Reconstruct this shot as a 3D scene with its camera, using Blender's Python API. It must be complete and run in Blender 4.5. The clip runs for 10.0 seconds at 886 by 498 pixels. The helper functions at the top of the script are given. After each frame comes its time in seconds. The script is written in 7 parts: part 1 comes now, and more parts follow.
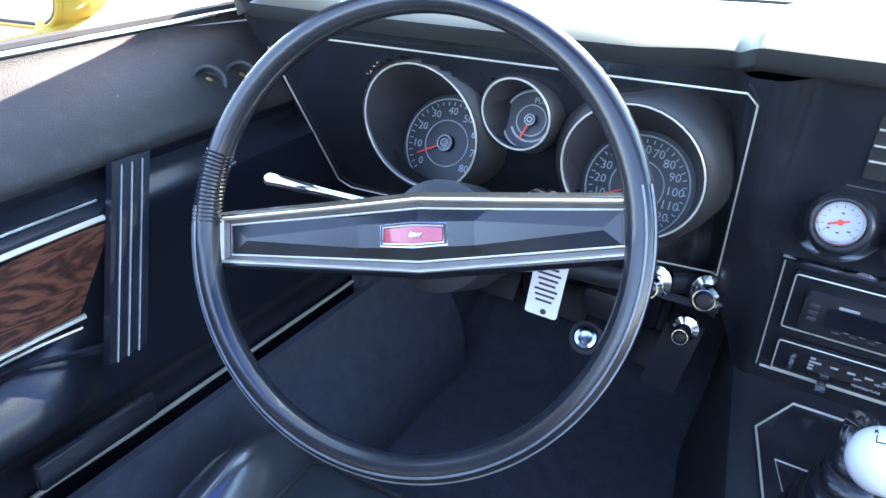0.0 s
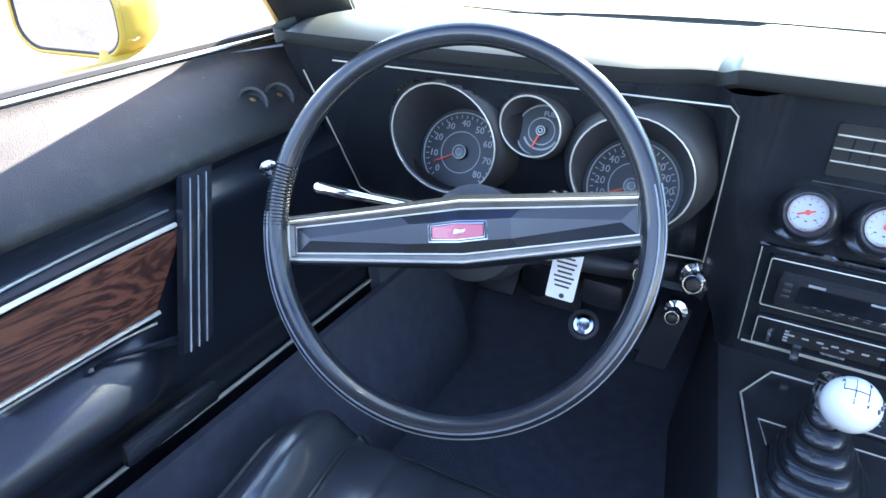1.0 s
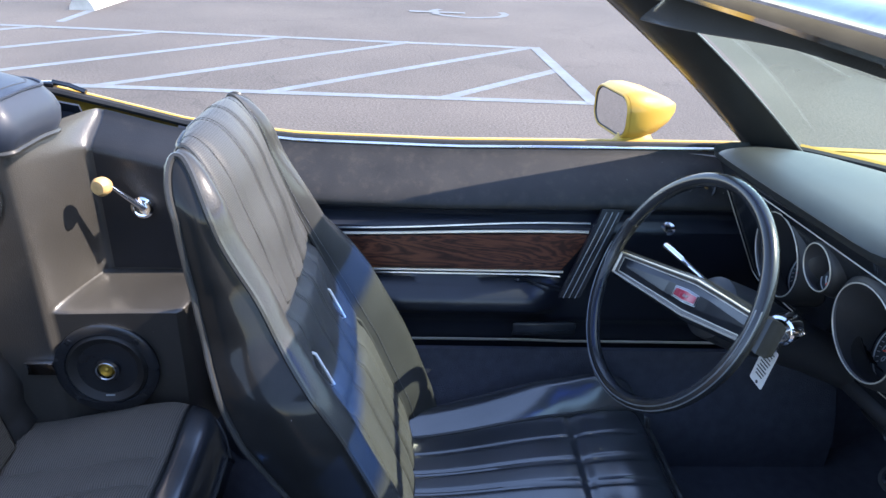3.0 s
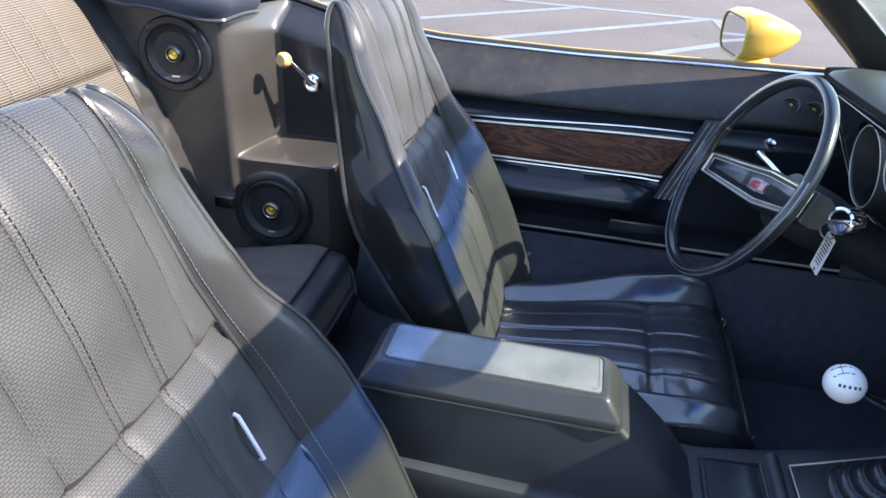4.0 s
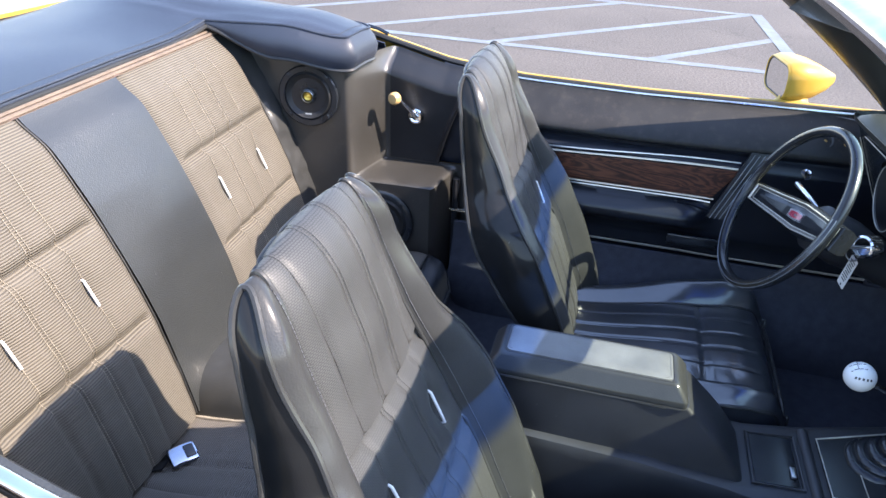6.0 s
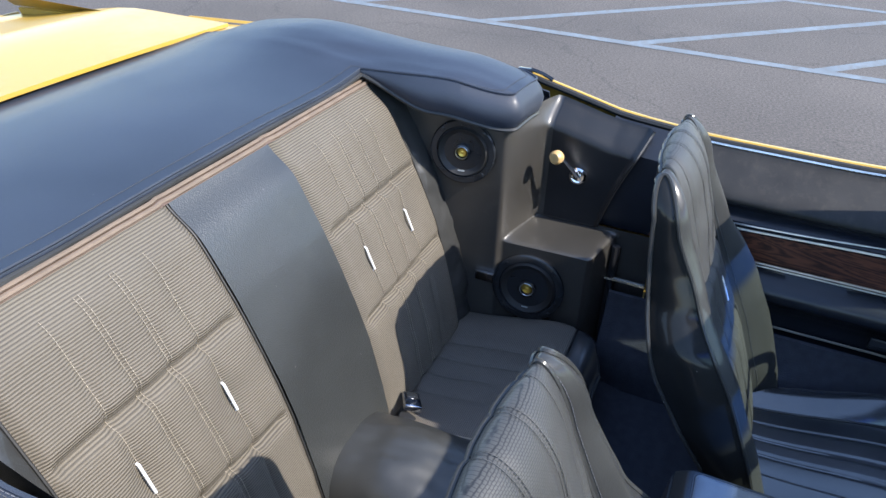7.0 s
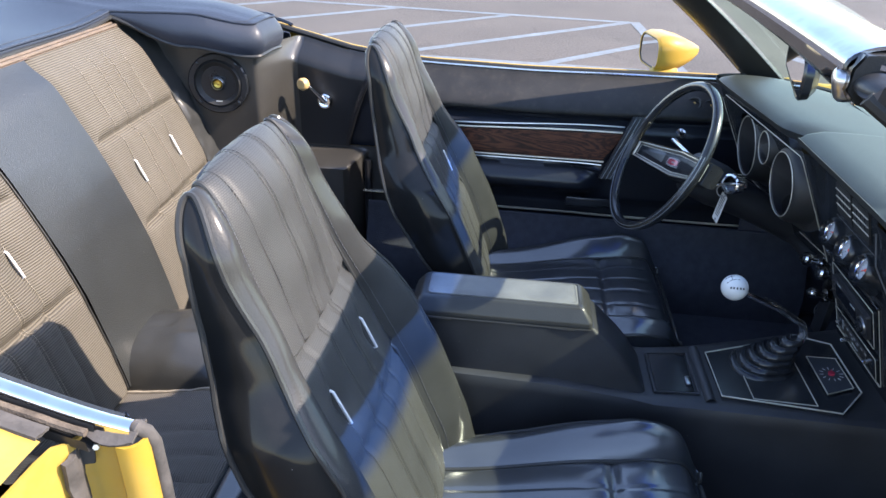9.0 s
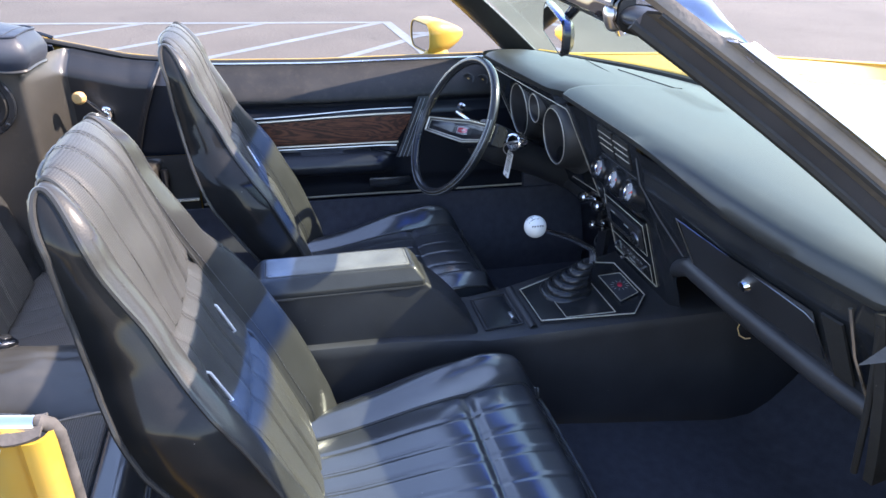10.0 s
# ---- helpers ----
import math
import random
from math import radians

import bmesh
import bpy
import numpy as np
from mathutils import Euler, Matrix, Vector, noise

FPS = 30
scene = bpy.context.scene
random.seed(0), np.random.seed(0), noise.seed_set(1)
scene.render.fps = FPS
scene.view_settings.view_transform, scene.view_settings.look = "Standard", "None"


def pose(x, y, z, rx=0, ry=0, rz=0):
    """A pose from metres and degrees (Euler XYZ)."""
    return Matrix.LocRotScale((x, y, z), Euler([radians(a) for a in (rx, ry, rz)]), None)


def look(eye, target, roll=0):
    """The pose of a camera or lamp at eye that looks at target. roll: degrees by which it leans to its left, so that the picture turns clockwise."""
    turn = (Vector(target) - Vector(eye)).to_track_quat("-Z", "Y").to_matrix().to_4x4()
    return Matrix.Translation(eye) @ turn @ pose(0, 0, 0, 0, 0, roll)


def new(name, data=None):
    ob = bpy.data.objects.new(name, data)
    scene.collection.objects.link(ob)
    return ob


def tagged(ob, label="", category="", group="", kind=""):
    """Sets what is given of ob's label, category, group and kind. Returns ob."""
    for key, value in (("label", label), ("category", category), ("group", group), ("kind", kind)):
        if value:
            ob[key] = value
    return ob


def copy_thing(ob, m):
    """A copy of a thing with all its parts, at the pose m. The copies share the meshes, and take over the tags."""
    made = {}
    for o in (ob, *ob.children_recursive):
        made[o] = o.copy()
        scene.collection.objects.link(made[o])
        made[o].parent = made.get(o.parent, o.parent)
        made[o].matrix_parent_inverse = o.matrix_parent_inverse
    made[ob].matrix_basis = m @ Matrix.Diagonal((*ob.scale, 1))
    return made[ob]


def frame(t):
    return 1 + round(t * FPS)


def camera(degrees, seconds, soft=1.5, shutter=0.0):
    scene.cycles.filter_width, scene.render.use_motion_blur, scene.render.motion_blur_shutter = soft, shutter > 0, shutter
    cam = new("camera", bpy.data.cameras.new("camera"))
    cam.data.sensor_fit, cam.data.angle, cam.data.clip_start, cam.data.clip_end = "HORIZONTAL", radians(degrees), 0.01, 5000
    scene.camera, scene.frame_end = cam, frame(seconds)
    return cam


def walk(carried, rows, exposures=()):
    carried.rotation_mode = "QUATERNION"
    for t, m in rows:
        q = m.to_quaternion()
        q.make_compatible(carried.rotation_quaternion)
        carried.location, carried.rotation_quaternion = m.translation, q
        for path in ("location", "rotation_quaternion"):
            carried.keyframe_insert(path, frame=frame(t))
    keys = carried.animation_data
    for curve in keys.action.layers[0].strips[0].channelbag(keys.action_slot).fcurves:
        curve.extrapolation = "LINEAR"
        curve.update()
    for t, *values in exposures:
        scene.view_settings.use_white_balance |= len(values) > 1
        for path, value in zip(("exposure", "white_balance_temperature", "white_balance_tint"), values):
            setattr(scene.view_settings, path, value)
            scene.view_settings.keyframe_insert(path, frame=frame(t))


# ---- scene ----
cam = camera(65.4, 10.0)

PATH = [
    (0, (-0.133, -0.408, 1.023), (-1.025, 1.115, 0.083), 1.7),
    (0.5, (-0.144, -0.487, 1.061), (-1.005, 1.063, 0.136), 1.6),
    (1, (-0.145, -0.523, 1.059), (-0.96, 1.053, 0.136), 1.5),
    (1.5, (-0.11, -0.539, 1.097), (-0.9, 1.05, 0.175), 1.7),
    (1.8, (0.016, -0.523, 1.147), (-0.879, 1.033, 0.266), 1.8),
    (2, (0.147, -0.508, 1.178), (-1.031, 0.879, 0.347), 1.8),
    (2.2, (0.28, -0.488, 1.204), (-1.157, 0.642, 0.393), 2.3),
    (2.5, (0.42, -0.463, 1.234), (-1.259, 0.247, 0.411), 2.5),
    (3, (0.491, -0.418, 1.289), (-1.297, -0.314, 0.398), 2.6),
    (3.2, (0.519, -0.392, 1.296), (-1.262, -0.46, 0.389), 2.6),
    (4.3, (0.862, -0.277, 1.196), (-0.838, -0.639, 0.207), 3.0),
    (4.5, (0.928, -0.267, 1.199), (-0.76, -0.629, 0.189), 3.0),
    (5, (1.057, -0.221, 1.234), (-0.625, -0.574, 0.212), 2.9),
    (5.5, (1.101, -0.229, 1.299), (-0.581, -0.571, 0.272), 2.8),
    (6, (1.018, -0.398, 1.414), (-0.655, -0.804, 0.395), 2.5),
    (6.2, (0.976, -0.459, 1.445), (-0.684, -0.93, 0.434), 2.2),
    (7.3, (0.779, -0.602, 1.524), (-0.715, -1.339, 0.417), 1.5),
    (7.5, (0.817, -0.597, 1.489), (-0.664, -1.361, 0.384), 1.5),
    (8, (0.953, -0.482, 1.414), (-0.54, -1.273, 0.344), 1.7),
    (8.5, (1.061, -0.409, 1.38), (-0.551, -1.04, 0.378), 2.1),
    (9, (1.169, -0.378, 1.344), (-0.582, -0.542, 0.391), 2.4),
    (9.5, (1.225, -0.402, 1.329), (-0.543, -0.238, 0.407), 2.1),
    (10, (1.276, -0.469, 1.319), (-0.447, -0.025, 0.404), 1.7),
]
walk(cam, [(t, look(eye, target, roll)) for t, eye, target, roll in PATH],
     exposures=[(0.0, 4.02, 6950, 17), (1.5, 3.77, 6950, 17), (2.1, 2.84, 6750, 16), (3.0, 2.59, 6850, 17), (4.5, 2.79, 7150, 18), (5.5, 2.89, 6850, 18), (6.0, 2.67, 7050, 18), (7.3, 1.92, 6450, 11), (8.2, 1.97, 6550, 12), (8.6, 2.17, 6950, 15), (9.0, 2.39, 7150, 17), (10.0, 2.74, 7300, 21)])

# ---- world, sun, exposure ----
SUN = Vector((-0.005, -0.737, -0.676)).normalized()   # the way the light travels
world = bpy.data.worlds.new("sky")
scene.world = world
world.use_nodes = True
wn = world.node_tree.nodes
sky = wn.new("ShaderNodeTexSky")
sky.sky_type, sky.sun_disc = "NISHITA", False
sky.ozone_density, sky.dust_density = 2.5, 0.5
sky.sun_elevation = math.asin(-SUN.z)
sky.sun_rotation = math.atan2(-SUN.x, -SUN.y)
world.node_tree.links.new(sky.outputs[0], wn["Background"].inputs[0])
wn["Background"].inputs[1].default_value = 0.15
sun = new("sun", bpy.data.lights.new("sun", "SUN"))
sun.data.energy, sun.data.angle, sun.data.color = 2.6, radians(0.5), (1.0, 0.95, 0.87)
sun.matrix_world = look((0, 0, 0), SUN)

# ---- small helpers ----
V = Vector


def grid(rows, wrap=False, caps=False):
    """A sheet through rows of points; wrap closes each row into a ring, caps fills the first and the last ring."""
    bm = bmesh.new()
    vs = [[bm.verts.new(p) for p in row] for row in rows]
    for a, b in zip(vs, vs[1:]):
        n = len(a)
        for i in range(n if wrap else n - 1):
            j = (i + 1) % n
            bm.faces.new((a[i], a[j], b[j], b[i]))
    if caps:
        bm.faces.new(vs[0][::-1])
        bm.faces.new(vs[-1])
    return bm


def field(f, us, vs):
    return grid([[V(f(u, v)) for v in vs] for u in us])


def spread(a, b, n):
    return [a + (b - a) * i / (n - 1) for i in range(n)]


def smooth(x, a, b):
    """0 below a, 1 above b, an even ramp between."""
    t = min(1.0, max(0.0, (x - a) / (b - a)))
    return t * t * (3 - 2 * t)


def bump(x, c, w):
    return math.exp(-((x - c) / w) ** 2)


def curve_at(x, pairs):
    """Straight lines through (x, value) pairs."""
    for (a, p), (b, q) in zip(pairs, pairs[1:]):
        if x <= b:
            t = 0 if x <= a else (x - a) / (b - a)
            return p + (q - p) * t
    return pairs[-1][1]


def stitches(points, length=0.0042, gap=0.0016, r=0.0005):
    """A run of short threads along points."""
    bm, walk_, on, left = bmesh.new(), [], True, length
    pts = [V(p) for p in points]
    a, i = pts[0], 1
    cur = [a]
    while i < len(pts):
        d = (pts[i] - a).length
        if d < left:
            left -= d
            a = pts[i]
            cur.append(a)
            i += 1
            continue
        a = a + (pts[i] - a) * (left / d)
        if on:
            p, q = cur[0], a
            way = (q - p).normalized()
            s1 = way.orthogonal().normalized() * r
            s2 = way.cross(s1)
            lo = [bm.verts.new(p + v) for v in (s1, s2, -s1, -s2)]
            hi = [bm.verts.new(q + v) for v in (s1, s2, -s1, -s2)]
            for k in range(4):
                bm.faces.new((lo[k], lo[(k + 1) % 4], hi[(k + 1) % 4], hi[k]))
        on = not on
        left = length if on else gap
        cur = [a]
    return bm


def block(c, size, r=0.004, m=None, seg=2):
    """A box with rounded edges, centred on c."""
    bm = bmesh.new()
    bmesh.ops.create_cube(bm, size=1)
    bmesh.ops.scale(bm, vec=size, verts=bm.verts)
    if r:
        bmesh.ops.bevel(bm, geom=bm.edges[:], offset=min(r, 0.45 * min(size)), segments=seg, profile=0.5, affect="EDGES")
    bmesh.ops.transform(bm, matrix=(m or Matrix()) @ Matrix.Translation(c) if m else Matrix.Translation(c), verts=bm.verts)
    return bm


def prism(outline, depth, m, r=0.0):
    """A flat outline in the x, y plane of m, drawn out to depth along its z."""
    bm = bmesh.new()
    low = [bm.verts.new((x, y, 0)) for x, y in outline]
    high = [bm.verts.new((x, y, depth)) for x, y in outline]
    n = len(low)
    for i in range(n):
        j = (i + 1) % n
        bm.faces.new((low[i], low[j], high[j], high[i]))
    bm.faces.new(low[::-1])
    top = bm.faces.new(high)
    if r:
        bmesh.ops.bevel(bm, geom=list(top.edges), offset=r, segments=2, profile=0.5, affect="EDGES")
    bmesh.ops.recalc_face_normals(bm, faces=bm.faces)
    bmesh.ops.transform(bm, matrix=m, verts=bm.verts)
    return bm


def tube(points, r, n=8, closed=False, flat=1.0):
    """A round bar along points; r is a number or one for each point."""
    pts = [V(p) for p in points]
    rows, side = [], None
    for i, p in enumerate(pts):
        a = pts[i - 1] if (i or closed) else p
        b = pts[(i + 1) % len(pts)] if (i < len(pts) - 1 or closed) else p
        way = (b - a).normalized()
        if side is None:
            side = way.orthogonal().normalized()
        side = (side - way * side.dot(way)).normalized()
        other = way.cross(side)
        q = r[i] if isinstance(r, (list, tuple)) else r
        rows.append([p + q * (math.cos(t) * side + flat * math.sin(t) * other) for t in (2 * math.pi * k / n for k in range(n))])
    if closed:
        rows.append(rows[0])
        bm = grid(rows, wrap=True)
        bmesh.ops.remove_doubles(bm, verts=bm.verts, dist=1e-5)
        return bm
    return grid(rows, wrap=True, caps=True)


def lathe(profile, m, n=32):
    """Spins (radius, height) pairs round the z axis of m."""
    rows = [[m @ V((r * math.cos(t), r * math.sin(t), h)) for t in (2 * math.pi * k / n for k in range(n))] for r, h in profile]
    bm = grid(rows, wrap=True)
    bmesh.ops.remove_doubles(bm, verts=bm.verts, dist=1e-6)
    bmesh.ops.recalc_face_normals(bm, faces=bm.faces)
    return bm


def ball(c, r, scale=(1, 1, 1), u=24, v=14):
    bm = bmesh.new()
    bmesh.ops.create_uvsphere(bm, u_segments=u, v_segments=v, radius=r)
    bmesh.ops.scale(bm, vec=scale, verts=bm.verts)
    bmesh.ops.translate(bm, vec=c, verts=bm.verts)
    return bm


def joined(*some):
    bm = some[0]
    for other in some[1:]:
        me = bpy.data.meshes.new("tmp")
        other.to_mesh(me)
        bm.from_mesh(me)
        other.free()
        bpy.data.meshes.remove(me)
    return bm


def thicken(bm, t):
    bmesh.ops.recalc_face_normals(bm, faces=bm.faces)
    bmesh.ops.solidify(bm, geom=bm.faces[:], thickness=t)
    return bm


def axes(c, n, up=(0, 0, 1)):
    """Axes at c whose z is n and whose y is as near to up as can be."""
    z = V(n).normalized()
    x = V(up).cross(z).normalized()
    y = z.cross(x)
    return Matrix(((x.x, y.x, z.x, c[0]), (x.y, y.y, z.y, c[1]), (x.z, y.z, z.z, c[2]), (0, 0, 0, 1)))


def mesh_of(name, bm, material, sharp=40):
    me = bpy.data.meshes.new(name)
    bm.normal_update()
    for f in bm.faces:
        f.smooth = True
    bm.to_mesh(me)
    bm.free()
    me.set_sharp_from_angle(angle=radians(sharp))
    me.materials.append(material)
    return me


def thing(name, at, label, category, group="", kind=""):
    """An empty at the base of a thing, that carries its parts."""
    ob = new(name)
    ob.location, ob.empty_display_size = at, 0.05
    ob["at"] = list(at)
    return tagged(ob, label, category, group, kind)


def part(name, bm, material, parent, label="", sharp=40):
    """Links a bmesh in world places as one mesh under a thing or a part."""
    ob = new(name, mesh_of(name, bm, material, sharp))
    ob.parent = parent
    top = parent
    while top.parent:
        top = top.parent
    if parent is top:
        ob.matrix_parent_inverse = Matrix.Translation(-V(top["at"]))
    return tagged(ob, label)


def solo(name, bm, material, label, category, kind="", group="", sharp=40):
    return tagged(new(name, mesh_of(name, bm, material, sharp)), label, category, group, kind)


def text_mesh(words, size, m, extrude=0.0004, align="CENTER"):
    """Lettering in the built-in font, as a bmesh in the x, y plane of m."""
    cu = bpy.data.curves.new("words", "FONT")
    cu.body, cu.size, cu.extrude = words, size, extrude
    cu.align_x, cu.align_y, cu.resolution_u = align, "CENTER", 2
    ob = bpy.data.objects.new("words", cu)
    scene.collection.objects.link(ob)
    dg = bpy.context.evaluated_depsgraph_get()
    me = bpy.data.meshes.new_from_object(ob.evaluated_get(dg))
    bm = bmesh.new()
    bm.from_mesh(me)
    bpy.data.objects.remove(ob)
    bpy.data.curves.remove(cu)
    bpy.data.meshes.remove(me)
    bmesh.ops.transform(bm, matrix=m, verts=bm.verts)
    return bm


# ---- materials ----
def material(name, color, rough=0.5, metal=0.0, vary=0.15, vscale=6.0, grain=0.0, gscale=300.0, coat=0.0, spec=0.5, second=None, wear=None, sheen=0.0, coat_rough=0.05, coat_ior=1.5, specks=0.0):
    """A surface with two scales of variation: blotches in colour and roughness, and a fine grain in its relief."""
    mat = bpy.data.materials.new(name)
    mat.use_nodes = True
    nt = mat.node_tree
    n, link = nt.nodes, nt.links.new
    b = n["Principled BSDF"]
    b.inputs["Metallic"].default_value, b.inputs["Coat Weight"].default_value = metal, coat
    b.inputs["Coat Roughness"].default_value, b.inputs["Coat IOR"].default_value = coat_rough, coat_ior
    b.inputs["Specular IOR Level"].default_value = spec
    b.inputs["Sheen Weight"].default_value = sheen
    co = n.new("ShaderNodeTexCoord").outputs["Object"]
    big = n.new("ShaderNodeTexNoise")
    big.inputs["Scale"].default_value, big.inputs["Detail"].default_value = vscale, 6
    link(co, big.inputs["Vector"])
    ramp = n.new("ShaderNodeMix")
    ramp.data_type = "RGBA"
    dark = second or tuple(c * (1 - vary) for c in color)
    light = tuple(min(1, c * (1 + vary)) for c in color)
    ramp.inputs["A"].default_value, ramp.inputs["B"].default_value = (*dark, 1), (*light, 1)
    spreadn = n.new("ShaderNodeMapRange")
    spreadn.inputs["From Min"].default_value, spreadn.inputs["From Max"].default_value = 0.3, 0.7
    link(big.outputs["Fac"], spreadn.inputs["Value"])
    link(spreadn.outputs["Result"], ramp.inputs["Factor"])
    col = ramp.outputs["Result"]
    if wear:
        wcol, wscale, amount = wear
        w = n.new("ShaderNodeTexNoise")
        w.inputs["Scale"].default_value, w.inputs["Detail"].default_value, w.inputs["Roughness"].default_value = wscale, 8, 0.7
        link(co, w.inputs["Vector"])
        wr = n.new("ShaderNodeMapRange")
        wr.inputs["From Min"].default_value, wr.inputs["From Max"].default_value = 0.62 - 0.2 * amount, 0.72
        wr.inputs["To Max"].default_value = amount
        link(w.outputs["Fac"], wr.inputs["Value"])
        mx = n.new("ShaderNodeMix")
        mx.data_type = "RGBA"
        mx.inputs["B"].default_value = (*wcol, 1)
        link(wr.outputs["Result"], mx.inputs["Factor"])
        link(col, mx.inputs["A"])
        col = mx.outputs["Result"]
    if specks:
        sp = n.new("ShaderNodeTexVoronoi")
        sp.inputs["Scale"].default_value = 48
        link(co, sp.inputs["Vector"])
        near = n.new("ShaderNodeMath")
        near.operation = "LESS_THAN"
        near.inputs[1].default_value = 0.035
        link(sp.outputs["Distance"], near.inputs[0])
        some = n.new("ShaderNodeSeparateColor")
        link(sp.outputs["Color"], some.inputs[0])
        few = n.new("ShaderNodeMath")
        few.operation = "GREATER_THAN"
        few.inputs[1].default_value = 1 - specks
        link(some.outputs[0], few.inputs[0])
        both = n.new("ShaderNodeMath")
        both.operation = "MULTIPLY"
        link(near.outputs[0], both.inputs[0])
        link(few.outputs[0], both.inputs[1])
        dm = n.new("ShaderNodeMix")
        dm.data_type = "RGBA"
        dm.inputs["B"].default_value = (0.22, 0.21, 0.20, 1)
        link(both.outputs[0], dm.inputs["Factor"])
        link(col, dm.inputs["A"])
        col = dm.outputs["Result"]
    link(col, b.inputs["Base Color"])
    rr = n.new("ShaderNodeMapRange")
    rr.inputs["To Min"].default_value, rr.inputs["To Max"].default_value = max(0.02, rough - 0.1 * rough), rough + 0.25 * rough
    link(big.outputs["Fac"], rr.inputs["Value"])
    link(rr.outputs["Result"], b.inputs["Roughness"])
    if grain:
        fine = n.new("ShaderNodeTexVoronoi")
        fine.inputs["Scale"].default_value = gscale
        link(co, fine.inputs["Vector"])
        bp = n.new("ShaderNodeBump")
        bp.inputs["Strength"].default_value, bp.inputs["Distance"].default_value = grain, 0.001
        link(fine.outputs["Distance"], bp.inputs["Height"])
        link(bp.outputs["Normal"], b.inputs["Normal"])
    return mat


def ribbed(name, color, axis, pitch, rough=0.75, tilt=0.0, depth=0.5, dark=0.45):
    """Woven vinyl-backed cloth with fine ribs across the given axis."""
    mat = bpy.data.materials.new(name)
    mat.use_nodes = True
    nt = mat.node_tree
    n, link = nt.nodes, nt.links.new
    b = n["Principled BSDF"]
    b.inputs["Roughness"].default_value = rough
    co = n.new("ShaderNodeTexCoord").outputs["Object"]
    mp = n.new("ShaderNodeMapping")
    mp.inputs["Rotation"].default_value = (tilt, 0, 0)
    link(co, mp.inputs["Vector"])
    wave = n.new("ShaderNodeTexWave")
    wave.wave_type, wave.bands_direction, wave.wave_profile = "BANDS", axis, "SIN"
    wave.inputs["Scale"].default_value = 2 * math.pi / 20 / pitch
    wave.inputs["Distortion"].default_value, wave.inputs["Detail"].default_value, wave.inputs["Detail Scale"].default_value = 0.35, 2, 3
    link(mp.outputs["Vector"], wave.inputs["Vector"])
    cross = n.new("ShaderNodeTexNoise")
    cross.inputs["Scale"].default_value, cross.inputs["Detail"].default_value = 700, 2
    link(co, cross.inputs["Vector"])
    soil = n.new("ShaderNodeTexNoise")
    soil.inputs["Scale"].default_value, soil.inputs["Detail"].default_value = 7, 6
    link(co, soil.inputs["Vector"])
    # Grooves between ribs get shade as darker colour, along the relief's wave.
    mix = n.new("ShaderNodeMix")
    mix.data_type = "RGBA"
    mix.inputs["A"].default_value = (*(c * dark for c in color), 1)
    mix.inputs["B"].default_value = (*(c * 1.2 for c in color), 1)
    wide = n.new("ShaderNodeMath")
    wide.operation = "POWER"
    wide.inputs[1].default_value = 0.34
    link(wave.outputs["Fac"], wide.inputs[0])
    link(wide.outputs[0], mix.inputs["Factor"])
    tint = n.new("ShaderNodeMix")
    tint.data_type, tint.blend_type = "RGBA", "MULTIPLY"
    tint.inputs["Factor"].default_value = 0.5
    link(mix.outputs["Result"], tint.inputs["A"])
    link(soil.outputs["Color"], tint.inputs["B"])
    grey = n.new("ShaderNodeMapRange")
    grey.inputs["To Min"].default_value, grey.inputs["To Max"].default_value = 0.55, 1.35
    link(soil.outputs["Fac"], grey.inputs["Value"])
    link(grey.outputs["Result"], tint.inputs["B"])
    link(tint.outputs["Result"], b.inputs["Base Color"])
    add = n.new("ShaderNodeMath")
    add.operation = "MULTIPLY_ADD"
    add.inputs[1].default_value = 0.35
    link(cross.outputs["Fac"], add.inputs[0])
    link(wave.outputs["Fac"], add.inputs[2])
    bp = n.new("ShaderNodeBump")
    bp.inputs["Strength"].default_value, bp.inputs["Distance"].default_value = depth, 0.0012
    link(add.outputs[0], bp.inputs["Height"])
    link(bp.outputs["Normal"], b.inputs["Normal"])
    return mat


